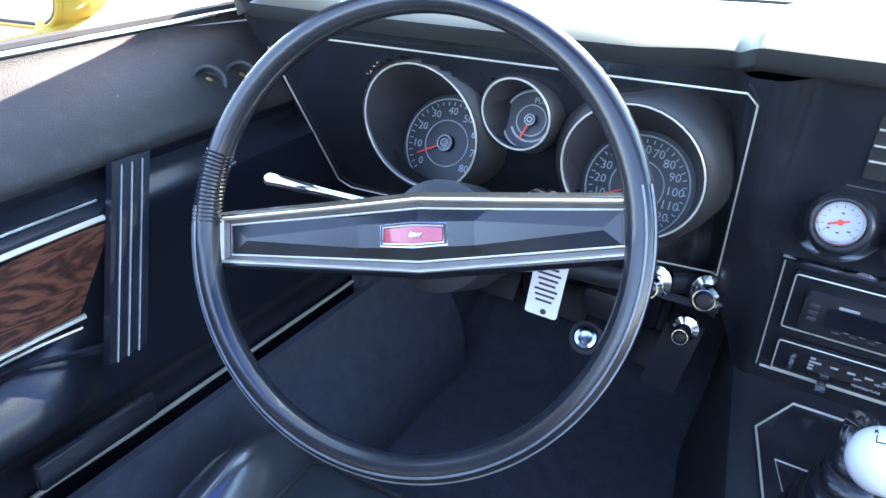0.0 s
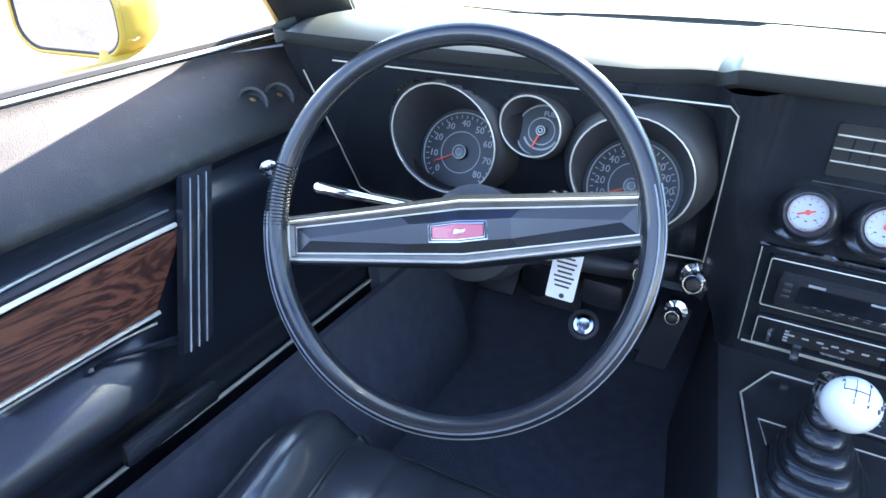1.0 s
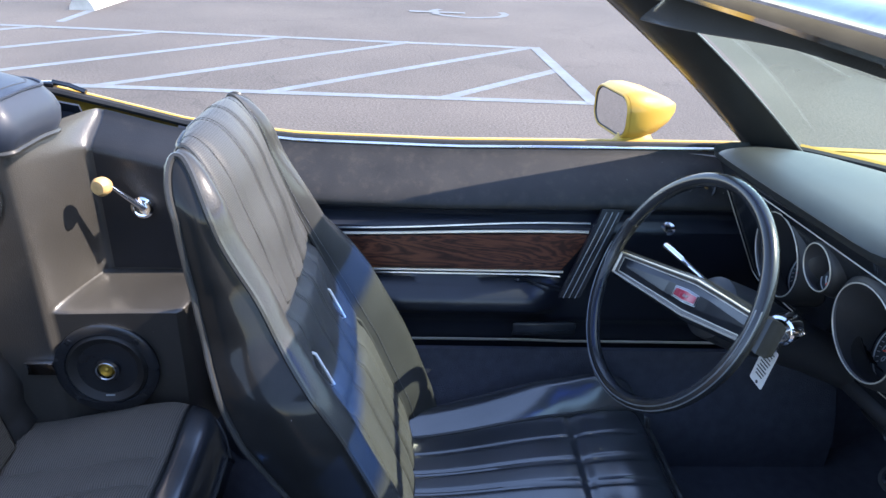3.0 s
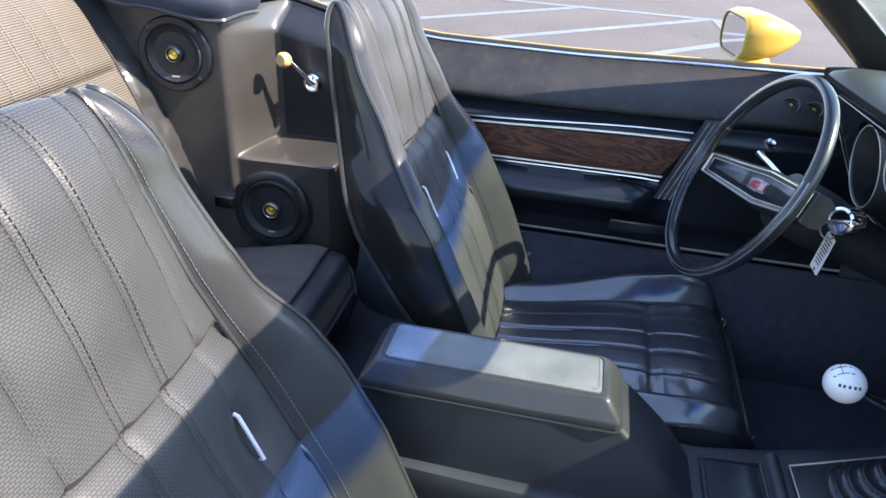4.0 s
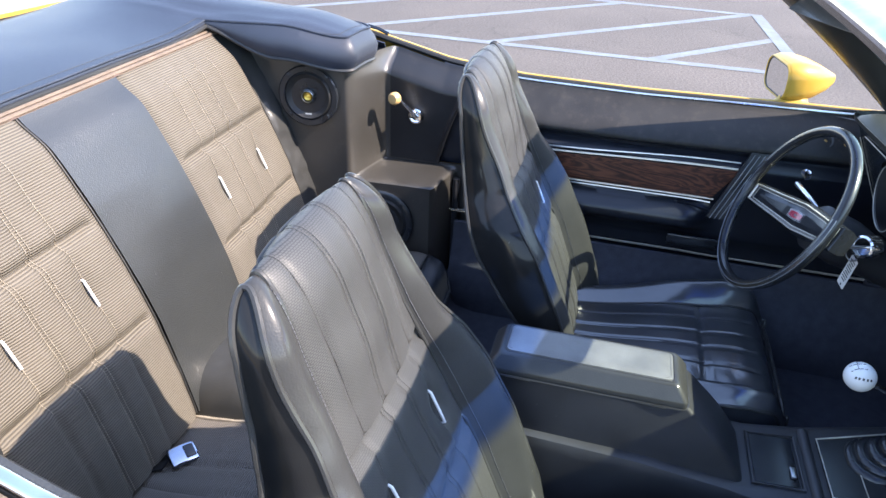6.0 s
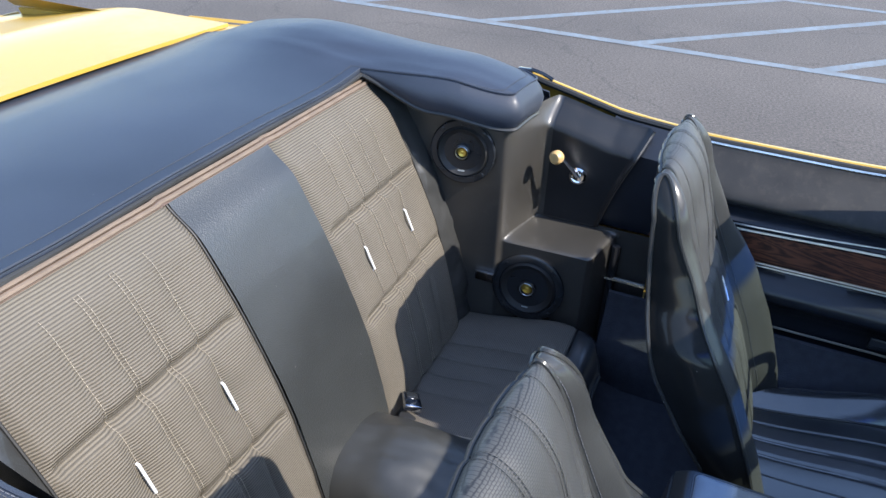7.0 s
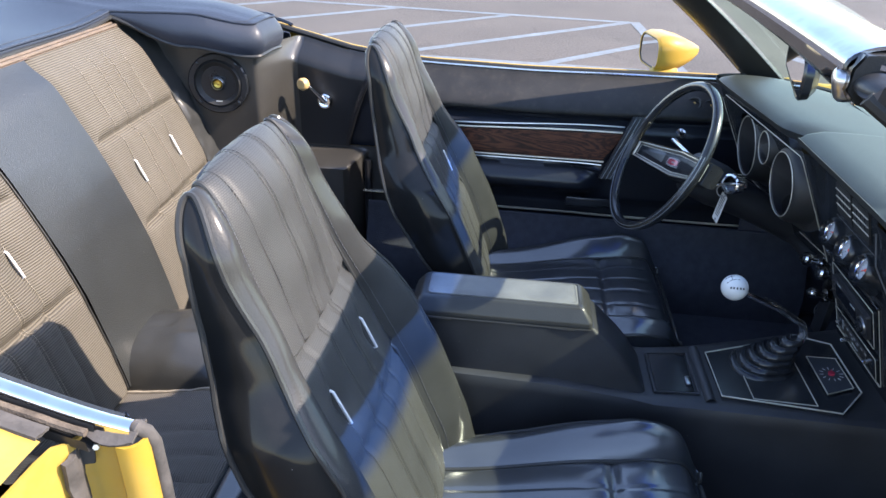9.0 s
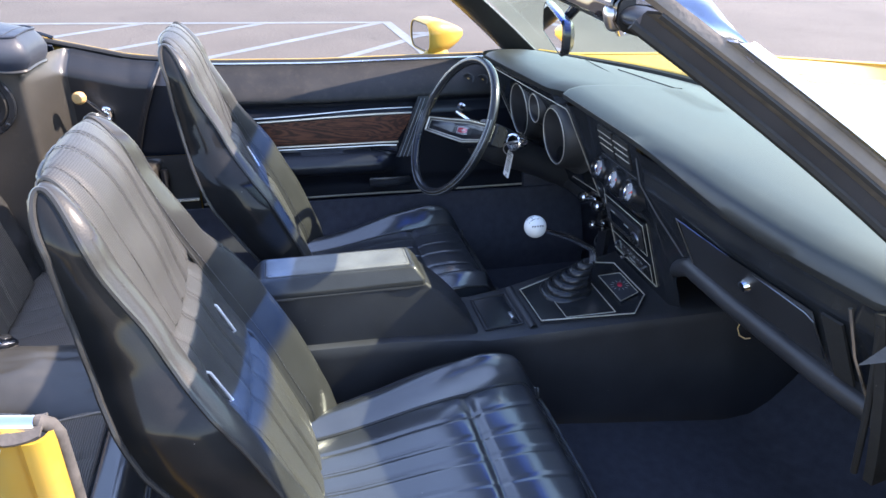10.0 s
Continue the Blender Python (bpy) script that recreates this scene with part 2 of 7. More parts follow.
def scaled_vinyl():
    """Basket-embossed vinyl: short raised scales in staggered rows."""
    mat = bpy.data.materials.new("embossed_black_vinyl")
    mat.use_nodes = True
    nt = mat.node_tree
    n, link = nt.nodes, nt.links.new
    b = n["Principled BSDF"]
    co = n.new("ShaderNodeTexCoord").outputs["Object"]
    sep, com = n.new("ShaderNodeSeparateXYZ"), n.new("ShaderNodeCombineXYZ")
    link(co, sep.inputs[0])
    up, back = n.new("ShaderNodeMath"), n.new("ShaderNodeMath")
    up.operation, back.operation = "MULTIPLY", "MULTIPLY_ADD"
    up.inputs[1].default_value, back.inputs[1].default_value = 0.93, -0.37
    link(sep.outputs["Z"], up.inputs[0])
    link(sep.outputs["Y"], back.inputs[0])
    link(up.outputs[0], back.inputs[2])
    wob = n.new("ShaderNodeTexNoise")
    wob.inputs["Scale"].default_value = 160
    link(co, wob.inputs["Vector"])
    wv = n.new("ShaderNodeMath")
    wv.operation = "MULTIPLY_ADD"
    wv.inputs[1].default_value = 0.0016
    link(wob.outputs["Fac"], wv.inputs[0])
    link(back.outputs[0], wv.inputs[2])
    link(sep.outputs["X"], com.inputs[0])
    link(wv.outputs[0], com.inputs[1])
    br = n.new("ShaderNodeTexBrick")
    br.inputs["Scale"].default_value = 1
    br.inputs["Brick Width"].default_value, br.inputs["Row Height"].default_value = 0.0046, 0.0025
    br.inputs["Mortar Size"].default_value, br.inputs["Mortar Smooth"].default_value = 0.0006, 1.0
    link(com.outputs[0], br.inputs["Vector"])
    soil = n.new("ShaderNodeTexNoise")
    soil.inputs["Scale"].default_value, soil.inputs["Detail"].default_value = 9, 6
    link(co, soil.inputs["Vector"])
    mix = n.new("ShaderNodeMix")
    mix.data_type = "RGBA"
    mix.inputs["A"].default_value, mix.inputs["B"].default_value = (0.053, 0.053, 0.051, 1), (0.016, 0.017, 0.018, 1)
    link(br.outputs["Fac"], mix.inputs["Factor"])
    b.inputs["Specular IOR Level"].default_value = 0.26
    tint = n.new("ShaderNodeMix")
    tint.data_type, tint.blend_type = "RGBA", "MULTIPLY"
    tint.inputs["Factor"].default_value = 1
    mr = n.new("ShaderNodeMapRange")
    mr.inputs["To Min"].default_value, mr.inputs["To Max"].default_value = 0.6, 1.4
    link(soil.outputs["Fac"], mr.inputs["Value"])
    link(mix.outputs["Result"], tint.inputs["A"])
    link(mr.outputs["Result"], tint.inputs["B"])
    link(tint.outputs["Result"], b.inputs["Base Color"])
    rr = n.new("ShaderNodeMapRange")
    rr.inputs["To Min"].default_value, rr.inputs["To Max"].default_value = 0.36, 0.50
    link(soil.outputs["Fac"], rr.inputs["Value"])
    link(rr.outputs["Result"], b.inputs["Roughness"])
    inv = n.new("ShaderNodeMath")
    inv.operation = "SUBTRACT"
    inv.inputs[0].default_value = 1
    link(br.outputs["Fac"], inv.inputs[1])
    bp = n.new("ShaderNodeBump")
    bp.inputs["Strength"].default_value, bp.inputs["Distance"].default_value = 0.17, 0.0010
    link(inv.outputs[0], bp.inputs["Height"])
    link(bp.outputs["Normal"], b.inputs["Normal"])
    return mat


def glass(name, tint, band=None):
    """Clear safety glass: light passes tinted, the surface mirrors by Fresnel. band: (colour, z of its lower edge, z where it is full)."""
    mat = bpy.data.materials.new(name)
    mat.use_nodes = True
    nt = mat.node_tree
    n, link = nt.nodes, nt.links.new
    n.remove(n["Principled BSDF"])
    tr, gl, fr, mx = (n.new("ShaderNode" + k) for k in ("BsdfTransparent", "BsdfGlossy", "Fresnel", "MixShader"))
    gl.inputs["Roughness"].default_value = 0.01
    fr.inputs["IOR"].default_value = 1.30
    tr.inputs["Color"].default_value = (*tint, 1)
    if band:
        co = n.new("ShaderNodeTexCoord").outputs["Object"]
        sep = n.new("ShaderNodeSeparateXYZ")
        link(co, sep.inputs[0])
        mr = n.new("ShaderNodeMapRange")
        mr.interpolation_type = "SMOOTHSTEP"
        mr.inputs["From Min"].default_value, mr.inputs["From Max"].default_value = band[1], band[2]
        link(sep.outputs["Z"], mr.inputs["Value"])
        cm = n.new("ShaderNodeMix")
        cm.data_type = "RGBA"
        cm.inputs["A"].default_value, cm.inputs["B"].default_value = (*tint, 1), (*band[0], 1)
        link(mr.outputs["Result"], cm.inputs["Factor"])
        link(cm.outputs["Result"], tr.inputs["Color"])
    link(fr.outputs[0], mx.inputs[0])
    link(tr.outputs[0], mx.inputs[1])
    link(gl.outputs[0], mx.inputs[2])
    link(mx.outputs[0], n["Material Output"].inputs["Surface"])
    return mat


def wood_veneer():
    mat = bpy.data.materials.new("wood_veneer")
    mat.use_nodes = True
    nt = mat.node_tree
    n, link = nt.nodes, nt.links.new
    b = n["Principled BSDF"]
    b.inputs["Roughness"].default_value, b.inputs["Coat Weight"].default_value, b.inputs["Coat Roughness"].default_value = 0.4, 0.3, 0.25
    co = n.new("ShaderNodeTexCoord").outputs["Object"]
    mp = n.new("ShaderNodeMapping")
    mp.inputs["Scale"].default_value = (3, 2.6, 15)
    link(co, mp.inputs["Vector"])
    warp = n.new("ShaderNodeTexNoise")
    warp.inputs["Scale"].default_value, warp.inputs["Detail"].default_value, warp.inputs["Distortion"].default_value = 1.3, 5, 1.2
    link(mp.outputs["Vector"], warp.inputs["Vector"])
    rings = n.new("ShaderNodeMath")
    rings.operation = "MULTIPLY"
    rings.inputs[1].default_value = 64
    link(warp.outputs["Fac"], rings.inputs[0])
    sine = n.new("ShaderNodeMath")
    sine.operation = "SINE"
    link(rings.outputs[0], sine.inputs[0])
    pore = n.new("ShaderNodeTexNoise")
    pore.inputs["Scale"].default_value, pore.inputs["Detail"].default_value = 30, 8
    link(mp.outputs["Vector"], pore.inputs["Vector"])
    mr = n.new("ShaderNodeMapRange")
    mr.inputs["From Min"].default_value, mr.inputs["From Max"].default_value = -1, 1
    mr.inputs["To Max"].default_value = 0.54
    link(sine.outputs[0], mr.inputs["Value"])
    both = n.new("ShaderNodeMath")
    both.operation = "MULTIPLY_ADD"
    both.inputs[1].default_value = 0.5
    link(pore.outputs["Fac"], both.inputs[0])
    link(mr.outputs["Result"], both.inputs[2])
    cr = n.new("ShaderNodeValToRGB")
    cr.color_ramp.elements[0].color, cr.color_ramp.elements[1].color = (0.016, 0.0055, 0.0045, 1), (0.125, 0.044, 0.024, 1)
    cr.color_ramp.elements[0].position, cr.color_ramp.elements[1].position = 0.18, 0.80
    link(both.outputs[0], cr.inputs["Fac"])
    link(cr.outputs["Color"], b.inputs["Base Color"])
    return mat


def asphalt_ground():
    mat = bpy.data.materials.new("asphalt")
    mat.use_nodes = True
    nt = mat.node_tree
    n, link = nt.nodes, nt.links.new
    b = n["Principled BSDF"]
    b.inputs["Roughness"].default_value = 0.85
    co = n.new("ShaderNodeTexCoord").outputs["Object"]

    def tex(kind, scale, detail=6):
        t = n.new(kind)
        t.inputs["Scale"].default_value = scale
        if "Detail" in t.inputs:
            t.inputs["Detail"].default_value = detail
        link(co, t.inputs["Vector"])
        return t

    broad, stone = tex("ShaderNodeTexNoise", 0.55, 8), tex("ShaderNodeTexNoise", 60, 6)
    cr = n.new("ShaderNodeValToRGB")
    cr.color_ramp.elements[0].color, cr.color_ramp.elements[1].color = (0.051, 0.0435, 0.0375, 1), (0.076, 0.065, 0.056, 1)
    cr.color_ramp.elements[0].position, cr.color_ramp.elements[1].position = 0.35, 0.65
    link(broad.outputs["Fac"], cr.inputs["Fac"])
    mul = n.new("ShaderNodeMix")
    mul.data_type, mul.blend_type = "RGBA", "MULTIPLY"
    mul.inputs["Factor"].default_value = 1
    st = n.new("ShaderNodeMapRange")
    st.inputs["From Min"].default_value, st.inputs["From Max"].default_value = 0.3, 0.7
    st.inputs["To Min"].default_value, st.inputs["To Max"].default_value = 0.55, 1.45
    link(stone.outputs["Fac"], st.inputs["Value"])
    chip = tex("ShaderNodeTexNoise", 210, 3)
    ch = n.new("ShaderNodeMapRange")
    ch.inputs["From Min"].default_value, ch.inputs["From Max"].default_value = 0.32, 0.72
    ch.inputs["To Min"].default_value, ch.inputs["To Max"].default_value = 0.6, 1.5
    link(chip.outputs["Fac"], ch.inputs["Value"])
    grit = n.new("ShaderNodeMath")
    grit.operation = "MULTIPLY"
    link(st.outputs["Result"], grit.inputs[0])
    link(ch.outputs["Result"], grit.inputs[1])
    link(cr.outputs["Color"], mul.inputs["A"])
    link(grit.outputs[0], mul.inputs["B"])
    # hairline cracks
    warp = tex("ShaderNodeTexNoise", 1.1, 5)
    ad = n.new("ShaderNodeVectorMath")
    ad.operation = "ADD"
    link(co, ad.inputs[0])
    link(warp.outputs["Color"], ad.inputs[1])
    vor = n.new("ShaderNodeTexVoronoi")
    vor.feature = "DISTANCE_TO_EDGE"
    vor.inputs["Scale"].default_value = 0.4
    link(ad.outputs[0], vor.inputs["Vector"])
    lt = n.new("ShaderNodeMapRange")
    lt.inputs["From Max"].default_value = 0.006
    lt.inputs["To Min"].default_value = 0.75
    link(vor.outputs["Distance"], lt.inputs["Value"])
    m2 = n.new("ShaderNodeMix")
    m2.data_type, m2.blend_type = "RGBA", "MULTIPLY"
    m2.inputs["Factor"].default_value = 1
    link(mul.outputs["Result"], m2.inputs["A"])
    link(lt.outputs["Result"], m2.inputs["B"])
    link(m2.outputs["Result"], b.inputs["Base Color"])
    bp = n.new("ShaderNodeBump")
    bp.inputs["Strength"].default_value, bp.inputs["Distance"].default_value = 0.6, 0.006
    link(stone.outputs["Fac"], bp.inputs["Height"])
    link(bp.outputs["Normal"], b.inputs["Normal"])
    return mat


VINYL = material("black_vinyl", (0.029, 0.0295, 0.029), 0.42, vary=0.2, vscale=9, grain=0.24, gscale=420, wear=((0.040, 0.040, 0.038), 30, 0.25), coat=0.42, spec=0.12, coat_rough=0.16, coat_ior=1.48, specks=0.12)
CUSHION = material("dressed_black_vinyl", (0.026, 0.029, 0.034), 0.40, vary=0.2, vscale=9, grain=0.18, gscale=420, wear=((0.036, 0.038, 0.040), 30, 0.25), coat=0.85, spec=0.3, coat_rough=0.17, coat_ior=1.90, specks=0.10)
DOOR_VINYL = material("door_trim_vinyl", (0.009, 0.011, 0.016), 0.30, vary=0.2, vscale=9, grain=0.14, gscale=800, spec=0.32, coat=0.18, coat_rough=0.16)
ROLL = material("faded_roll_vinyl", (0.014, 0.0138, 0.0135), 0.48, vary=0.3, vscale=14, grain=0.25, gscale=800, spec=0.30, wear=((0.044, 0.038, 0.031), 45, 0.5), specks=0.3)
THREAD = material("pale_seat_thread", (0.055, 0.052, 0.048), 0.6, vary=0.3, vscale=200)
VINYL_WORN = material("worn_black_vinyl", (0.024, 0.026, 0.026), 0.36, vary=0.2, vscale=4, grain=0.5, gscale=380, wear=((0.040, 0.041, 0.038), 12, 0.3), coat=0.3, coat_rough=0.25, specks=0.1)
# Darker, smoother copy of VINYL; its colour carries shade on seat sides and backs.
SEATSIDE = material("shaded_seat_side_vinyl", (0.0105, 0.0108, 0.011), 0.36, vary=0.25, vscale=8, grain=0.10, gscale=500, wear=((0.022, 0.021, 0.019), 16, 0.3), coat=0.30, spec=0.06, coat_rough=0.10, coat_ior=1.5, specks=0.15)
QUARTER = material("quarter_panel_vinyl", (0.009, 0.010, 0.012), 0.40, vary=0.25, vscale=7, grain=0.25, gscale=500, spec=0.3, coat=0.12, coat_rough=0.2, wear=((0.03, 0.029, 0.027), 22, 0.3), specks=0.15)
# Sunlight on the driver-side column and ledge is put into this colour.
SIDETRIM = material("sunlit_side_trim", (0.034, 0.032, 0.029), 0.34, vary=0.2, vscale=5, grain=0.3, gscale=500, wear=((0.075, 0.068, 0.058), 25, 0.3), coat=0.35, coat_rough=0.22, specks=0.15)
DULL = material("dull_grey_vinyl", (0.027, 0.0275, 0.026), 0.40, coat=0.3, coat_rough=0.22, vary=0.25, vscale=9, grain=0.2, gscale=500)
# Paler than the lid's vinyl: sun on the armrest top, put into its colour.
LID = material("sunlit_armrest_vinyl", (0.112, 0.111, 0.105), 0.42, vary=0.2, vscale=20, grain=0.35, gscale=500)
PAD = material("dash_pad_vinyl", (0.0265, 0.0285, 0.0285), 0.46, vary=0.3, vscale=5, grain=0.10, gscale=900, wear=((0.044, 0.045, 0.042), 14, 0.3))
PLASTIC = material("black_moulded_plastic", (0.022, 0.023, 0.026), 0.40, vary=0.2, vscale=12, grain=0.15, gscale=900, wear=((0.05, 0.048, 0.046), 60, 0.2), specks=0.25)
DARKTRIM = material("dark_polished_trim", (0.075, 0.072, 0.072), 0.12, metal=1.0, vary=0.2, vscale=15)
RIBLINE = material("grey_rib_edge", (0.16, 0.17, 0.18), 0.35, metal=0.4, vary=0.2, vscale=60)
GUTTER = material("weathered_gutter_paint", (0.15, 0.125, 0.105), 0.6, vary=0.25, vscale=20, grain=0.3, gscale=200)
GREYLINE = material("dull_grey_border", (0.125, 0.112, 0.098), 0.35, metal=0.6, vary=0.2, vscale=60)
GLOSS = material("gloss_black_plastic", (0.014, 0.016, 0.019), 0.22, vary=0.2, vscale=15)
BOOT = material("boot_cover_vinyl", (0.018, 0.024, 0.037), 0.48, vary=0.22, vscale=4, grain=0.26, gscale=800, spec=0.32, coat=0.15, coat_rough=0.28, specks=0.05)
CARPET = material("black_carpet", (0.052, 0.055, 0.068), 1.0, vary=0.12, vscale=40, grain=0.9, gscale=450, spec=0.1)
RUBBER = material("black_rubber", (0.012, 0.012, 0.012), 0.55, vary=0.3, vscale=20)
SEAL = material("weathered_rubber_seal", (0.062, 0.056, 0.052), 0.8, vary=0.4, vscale=40, grain=0.4, gscale=200)
CHROME = material("chrome", (0.75, 0.76, 0.78), 0.10, metal=1.0, vary=0.08, vscale=30)
AGED = material("hazy_chrome", (0.34, 0.38, 0.46), 0.12, metal=1.0, vary=0.2, vscale=20, wear=((0.25, 0.25, 0.26), 18, 0.5))
SATIN = material("satin_metal", (0.50, 0.51, 0.53), 0.28, metal=1.0, vary=0.15, vscale=30)
BRIGHT = material("bright_silver_line", (0.58, 0.54, 0.45), 0.32, metal=0.35, vary=0.08, vscale=40)
CLOTHSEAM = material("taupe_thread", (0.25, 0.215, 0.165), 0.7, vary=0.2, vscale=80)
FELT = material("worn_brown_felt", (0.085, 0.066, 0.050), 0.95, vary=0.4, vscale=60, grain=0.5, gscale=400)
STEEL = material("brushed_bright_trim", (0.62, 0.60, 0.55), 0.24, metal=1.0, vary=0.1, vscale=30)
YELLOW = material("yellow_car_paint", (0.375, 0.235, 0.034), 0.48, vary=0.06, vscale=3, coat=0.30, spec=0.3, wear=((0.35, 0.265, 0.105), 2.2, 0.6))
WHITE = material("white_knob_plastic", (0.70, 0.70, 0.68), 0.25, vary=0.04, vscale=20, coat=0.3)
TAN = material("tan_knob_plastic", (0.42, 0.27, 0.11), 0.4, vary=0.2, vscale=60)
GOLD = material("gold_speaker_dome", (0.62, 0.42, 0.08), 0.3, metal=0.8, vary=0.15, vscale=80)
RED = material("red_enamel", (0.40, 0.035, 0.06), 0.25, vary=0.1, vscale=60, coat=0.6)
NEEDLE = material("orange_red_needle", (0.75, 0.07, 0.03), 0.5, vary=0.05, vscale=60)
DIAL = material("dark_dial_face", (0.028, 0.032, 0.038), 0.5, vary=0.15, vscale=40)
WHITEDIAL = material("white_dial_face", (0.42, 0.44, 0.47), 0.45, vary=0.04, vscale=40)
GREYCONE = material("grey_dial_surround", (0.045, 0.045, 0.048), 0.5, vary=0.15, vscale=20)
PRINT = material("white_print", (0.38, 0.40, 0.40), 0.5, vary=0.1, vscale=90)
BRASS = material("dull_brass", (0.42, 0.25, 0.09), 0.35, metal=1.0, vary=0.2, vscale=60)
INK = material("black_ink", (0.02, 0.02, 0.02), 0.5, vary=0.1, vscale=90)
PAPER = material("white_paper_tag", (0.72, 0.70, 0.66), 0.6, vary=0.06, vscale=40)
TUFT = material("white_seat_tie", (0.52, 0.52, 0.52), 0.4, vary=0.1, vscale=60)
STITCH = material("grey_stitching", (0.10, 0.10, 0.11), 0.6, vary=0.3, vscale=200)
MIRROR = material("mirror_silver", (0.86, 0.87, 0.88), 0.015, metal=1.0, vary=0.01)
PAINT = material("faded_line_paint", (0.116, 0.146, 0.172), 0.8, vary=0.2, vscale=3, wear=((0.10, 0.098, 0.096), 11, 1.0), grain=0.3, gscale=90)
CONCRETE = material("concrete", (0.42, 0.40, 0.36), 0.85, vary=0.2, vscale=5, grain=0.4, gscale=80)
GRASSMAT = material("dry_grass", (0.17, 0.17, 0.045), 0.9, vary=0.4, vscale=6, second=(0.07, 0.10, 0.02))
BINDING = material("tan_seat_binding", (0.125, 0.092, 0.066), 0.7, vary=0.2, vscale=30, grain=0.3, gscale=500)
BRONZE = material("brown_edge_binding", (0.085, 0.055, 0.040), 0.7, vary=0.15, vscale=20)
DISPLAY = material("radio_display", (0.010, 0.012, 0.016), 0.12, vary=0.1, vscale=40)
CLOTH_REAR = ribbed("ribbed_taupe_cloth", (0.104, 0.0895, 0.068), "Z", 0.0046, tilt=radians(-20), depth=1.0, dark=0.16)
CLOTH_REAR_FLAT = ribbed("ribbed_taupe_cloth_flat", (0.114, 0.100, 0.083), "Y", 0.0044, depth=0.8, dark=0.38)
CLOTH_FRONT = scaled_vinyl()
WOOD = wood_veneer()
ASPHALT = asphalt_ground()
WINDSHIELD = glass("tinted_windshield", (0.82, 0.97, 0.86), band=((0.06, 0.25, 1.0), 1.150, 1.166))

# ---- ground and car park ----
ground = solo("ground", field(lambda x, y: (x, y, 0), spread(-120, 120, 9), spread(-120, 120, 9)), ASPHALT,
              "weathered grey asphalt of an open car park", "asphalt ground", kind="structure")


def stripe(a, b, w=0.10, lift=0.002):
    a, b = V((*a, 0)), V((*b, 0))
    way = (b - a).normalized()
    side = V((-way.y, way.x, 0)) * w / 2
    n = max(2, int((b - a).length / 0.12))
    rows = []
    for i in range(n + 1):
        p = a + (b - a) * i / n
        wob = 1 + 0.10 * (noise.noise(p * 5) if i not in (0, n) else 0)
        rows.append([p + side * wob + V((0, 0, lift)), p - side * wob + V((0, 0, lift))])
    return grid(rows)


marks = thing("parking_lines", (-5.7, -2, 0.0), "faded blue-white painted hatching on asphalt", "road marking", kind="structure")
part("edge_line", stripe((-4.60, 0.97), (-4.78, -12.0), 0.10, 0.003), PAINT, marks)
part("edge_line", stripe((-6.80, 0.92), (-7.45, -12.0), 0.10, 0.003), PAINT, marks)
part("end_line", stripe((-4.58, 0.97), (-6.84, 0.87), 0.11, 0.004), PAINT, marks)
part("hatch_line", stripe((-4.64, -0.15), (-5.75, 0.90)), PAINT, marks)
for k in range(9):
    y0 = -1.45 - 1.27 * k
    xa, xb = -4.63 - 0.0125 * (0.87 - y0), -6.80 - 0.05 * (1.0 + 1.27 * k)
    part("hatch_line", stripe((xa, y0), (xb, y0 + 2.29)), PAINT, marks)
part("edge_line", stripe((-7.4, -4.2), (-14.0, -4.4)), PAINT, marks)
sym = []
for k in range(15):
    a0, a1 = -2.3 + 0.33 * k, -2.3 + 0.33 * (k + 1)
    if k < 13:
        sym.append(stripe((-9.25 + 0.42 * math.cos(a0), 0.35 + 0.5 * math.sin(a0)), (-9.25 + 0.42 * math.cos(a1), 0.35 + 0.5 * math.sin(a1)), 0.1, 0.003 + 0.001 * (k % 3)))
sym += [stripe((-9.2, 0.3), (-9.2, -0.45), 0.11, 0.008), stripe((-8.95, -0.1), (-9.4, -0.1), 0.09, 0.010)]
part("access_symbol", joined(*sym), PAINT, marks, "faded painted wheelchair symbol")

kerb = solo("kerb", thicken(grid([[V((x, 13.4 + 0.02 * (x + 7), 0.0)), V((x, 13.42 + 0.02 * (x + 7), 0.15)), V((x, 13.60 + 0.02 * (x + 7), 0.16))] for x in spread(-60, 60, 41)]), 0.05),
            CONCRETE, "pale concrete kerb beyond the car park", "kerb", kind="structure")
bank = field(lambda x, y: (x, y, 0.15 + 0.10 * (y - 13.6) + 0.15 * noise.noise(V((x * 0.3, y * 0.3, 0)))), spread(-60, 60, 61), spread(13.6, 40, 21))
solo("grass_bank", bank, GRASSMAT, "dry yellow-green grass bank behind the kerb", "grass", kind="structure")
blades = bmesh.new()
for k in range(7000):
    x, y = random.uniform(-22, 6), 13.7 + abs(random.gauss(0, 2.2))
    z = 0.15 + 0.10 * (y - 13.6) + 0.15 * noise.noise(V((x * 0.3, y * 0.3, 0)))
    h, a, w = random.uniform(0.05, 0.16), random.uniform(0, 6.28), 0.012
    dx, dy = math.cos(a) * w, math.sin(a) * w
    vs = [blades.verts.new(p) for p in ((x - dx, y - dy, z - 0.02), (x + dx, y + dy, z - 0.02), (x + random.uniform(-.05, .05), y + random.uniform(-.05, .05), z + h))]
    blades.faces.new(vs)
solo("grass_blades", blades, GRASSMAT, "tufts of dry grass along the kerb", "grass", kind="stuff")
stop_bm = grid([[V((x, -4.33 + a, c)) for a, c in ((-0.15, 0), (-0.135, 0.05), (-0.085, 0.125), (0.085, 0.125), (0.135, 0.05), (0.15, 0))] for x in spread(-10.1, -8.27, 12)], wrap=True, caps=True)
solo("wheel_stop", stop_bm, CONCRETE, "pale concrete wheel stop at a parking bay", "wheel stop", sharp=30)

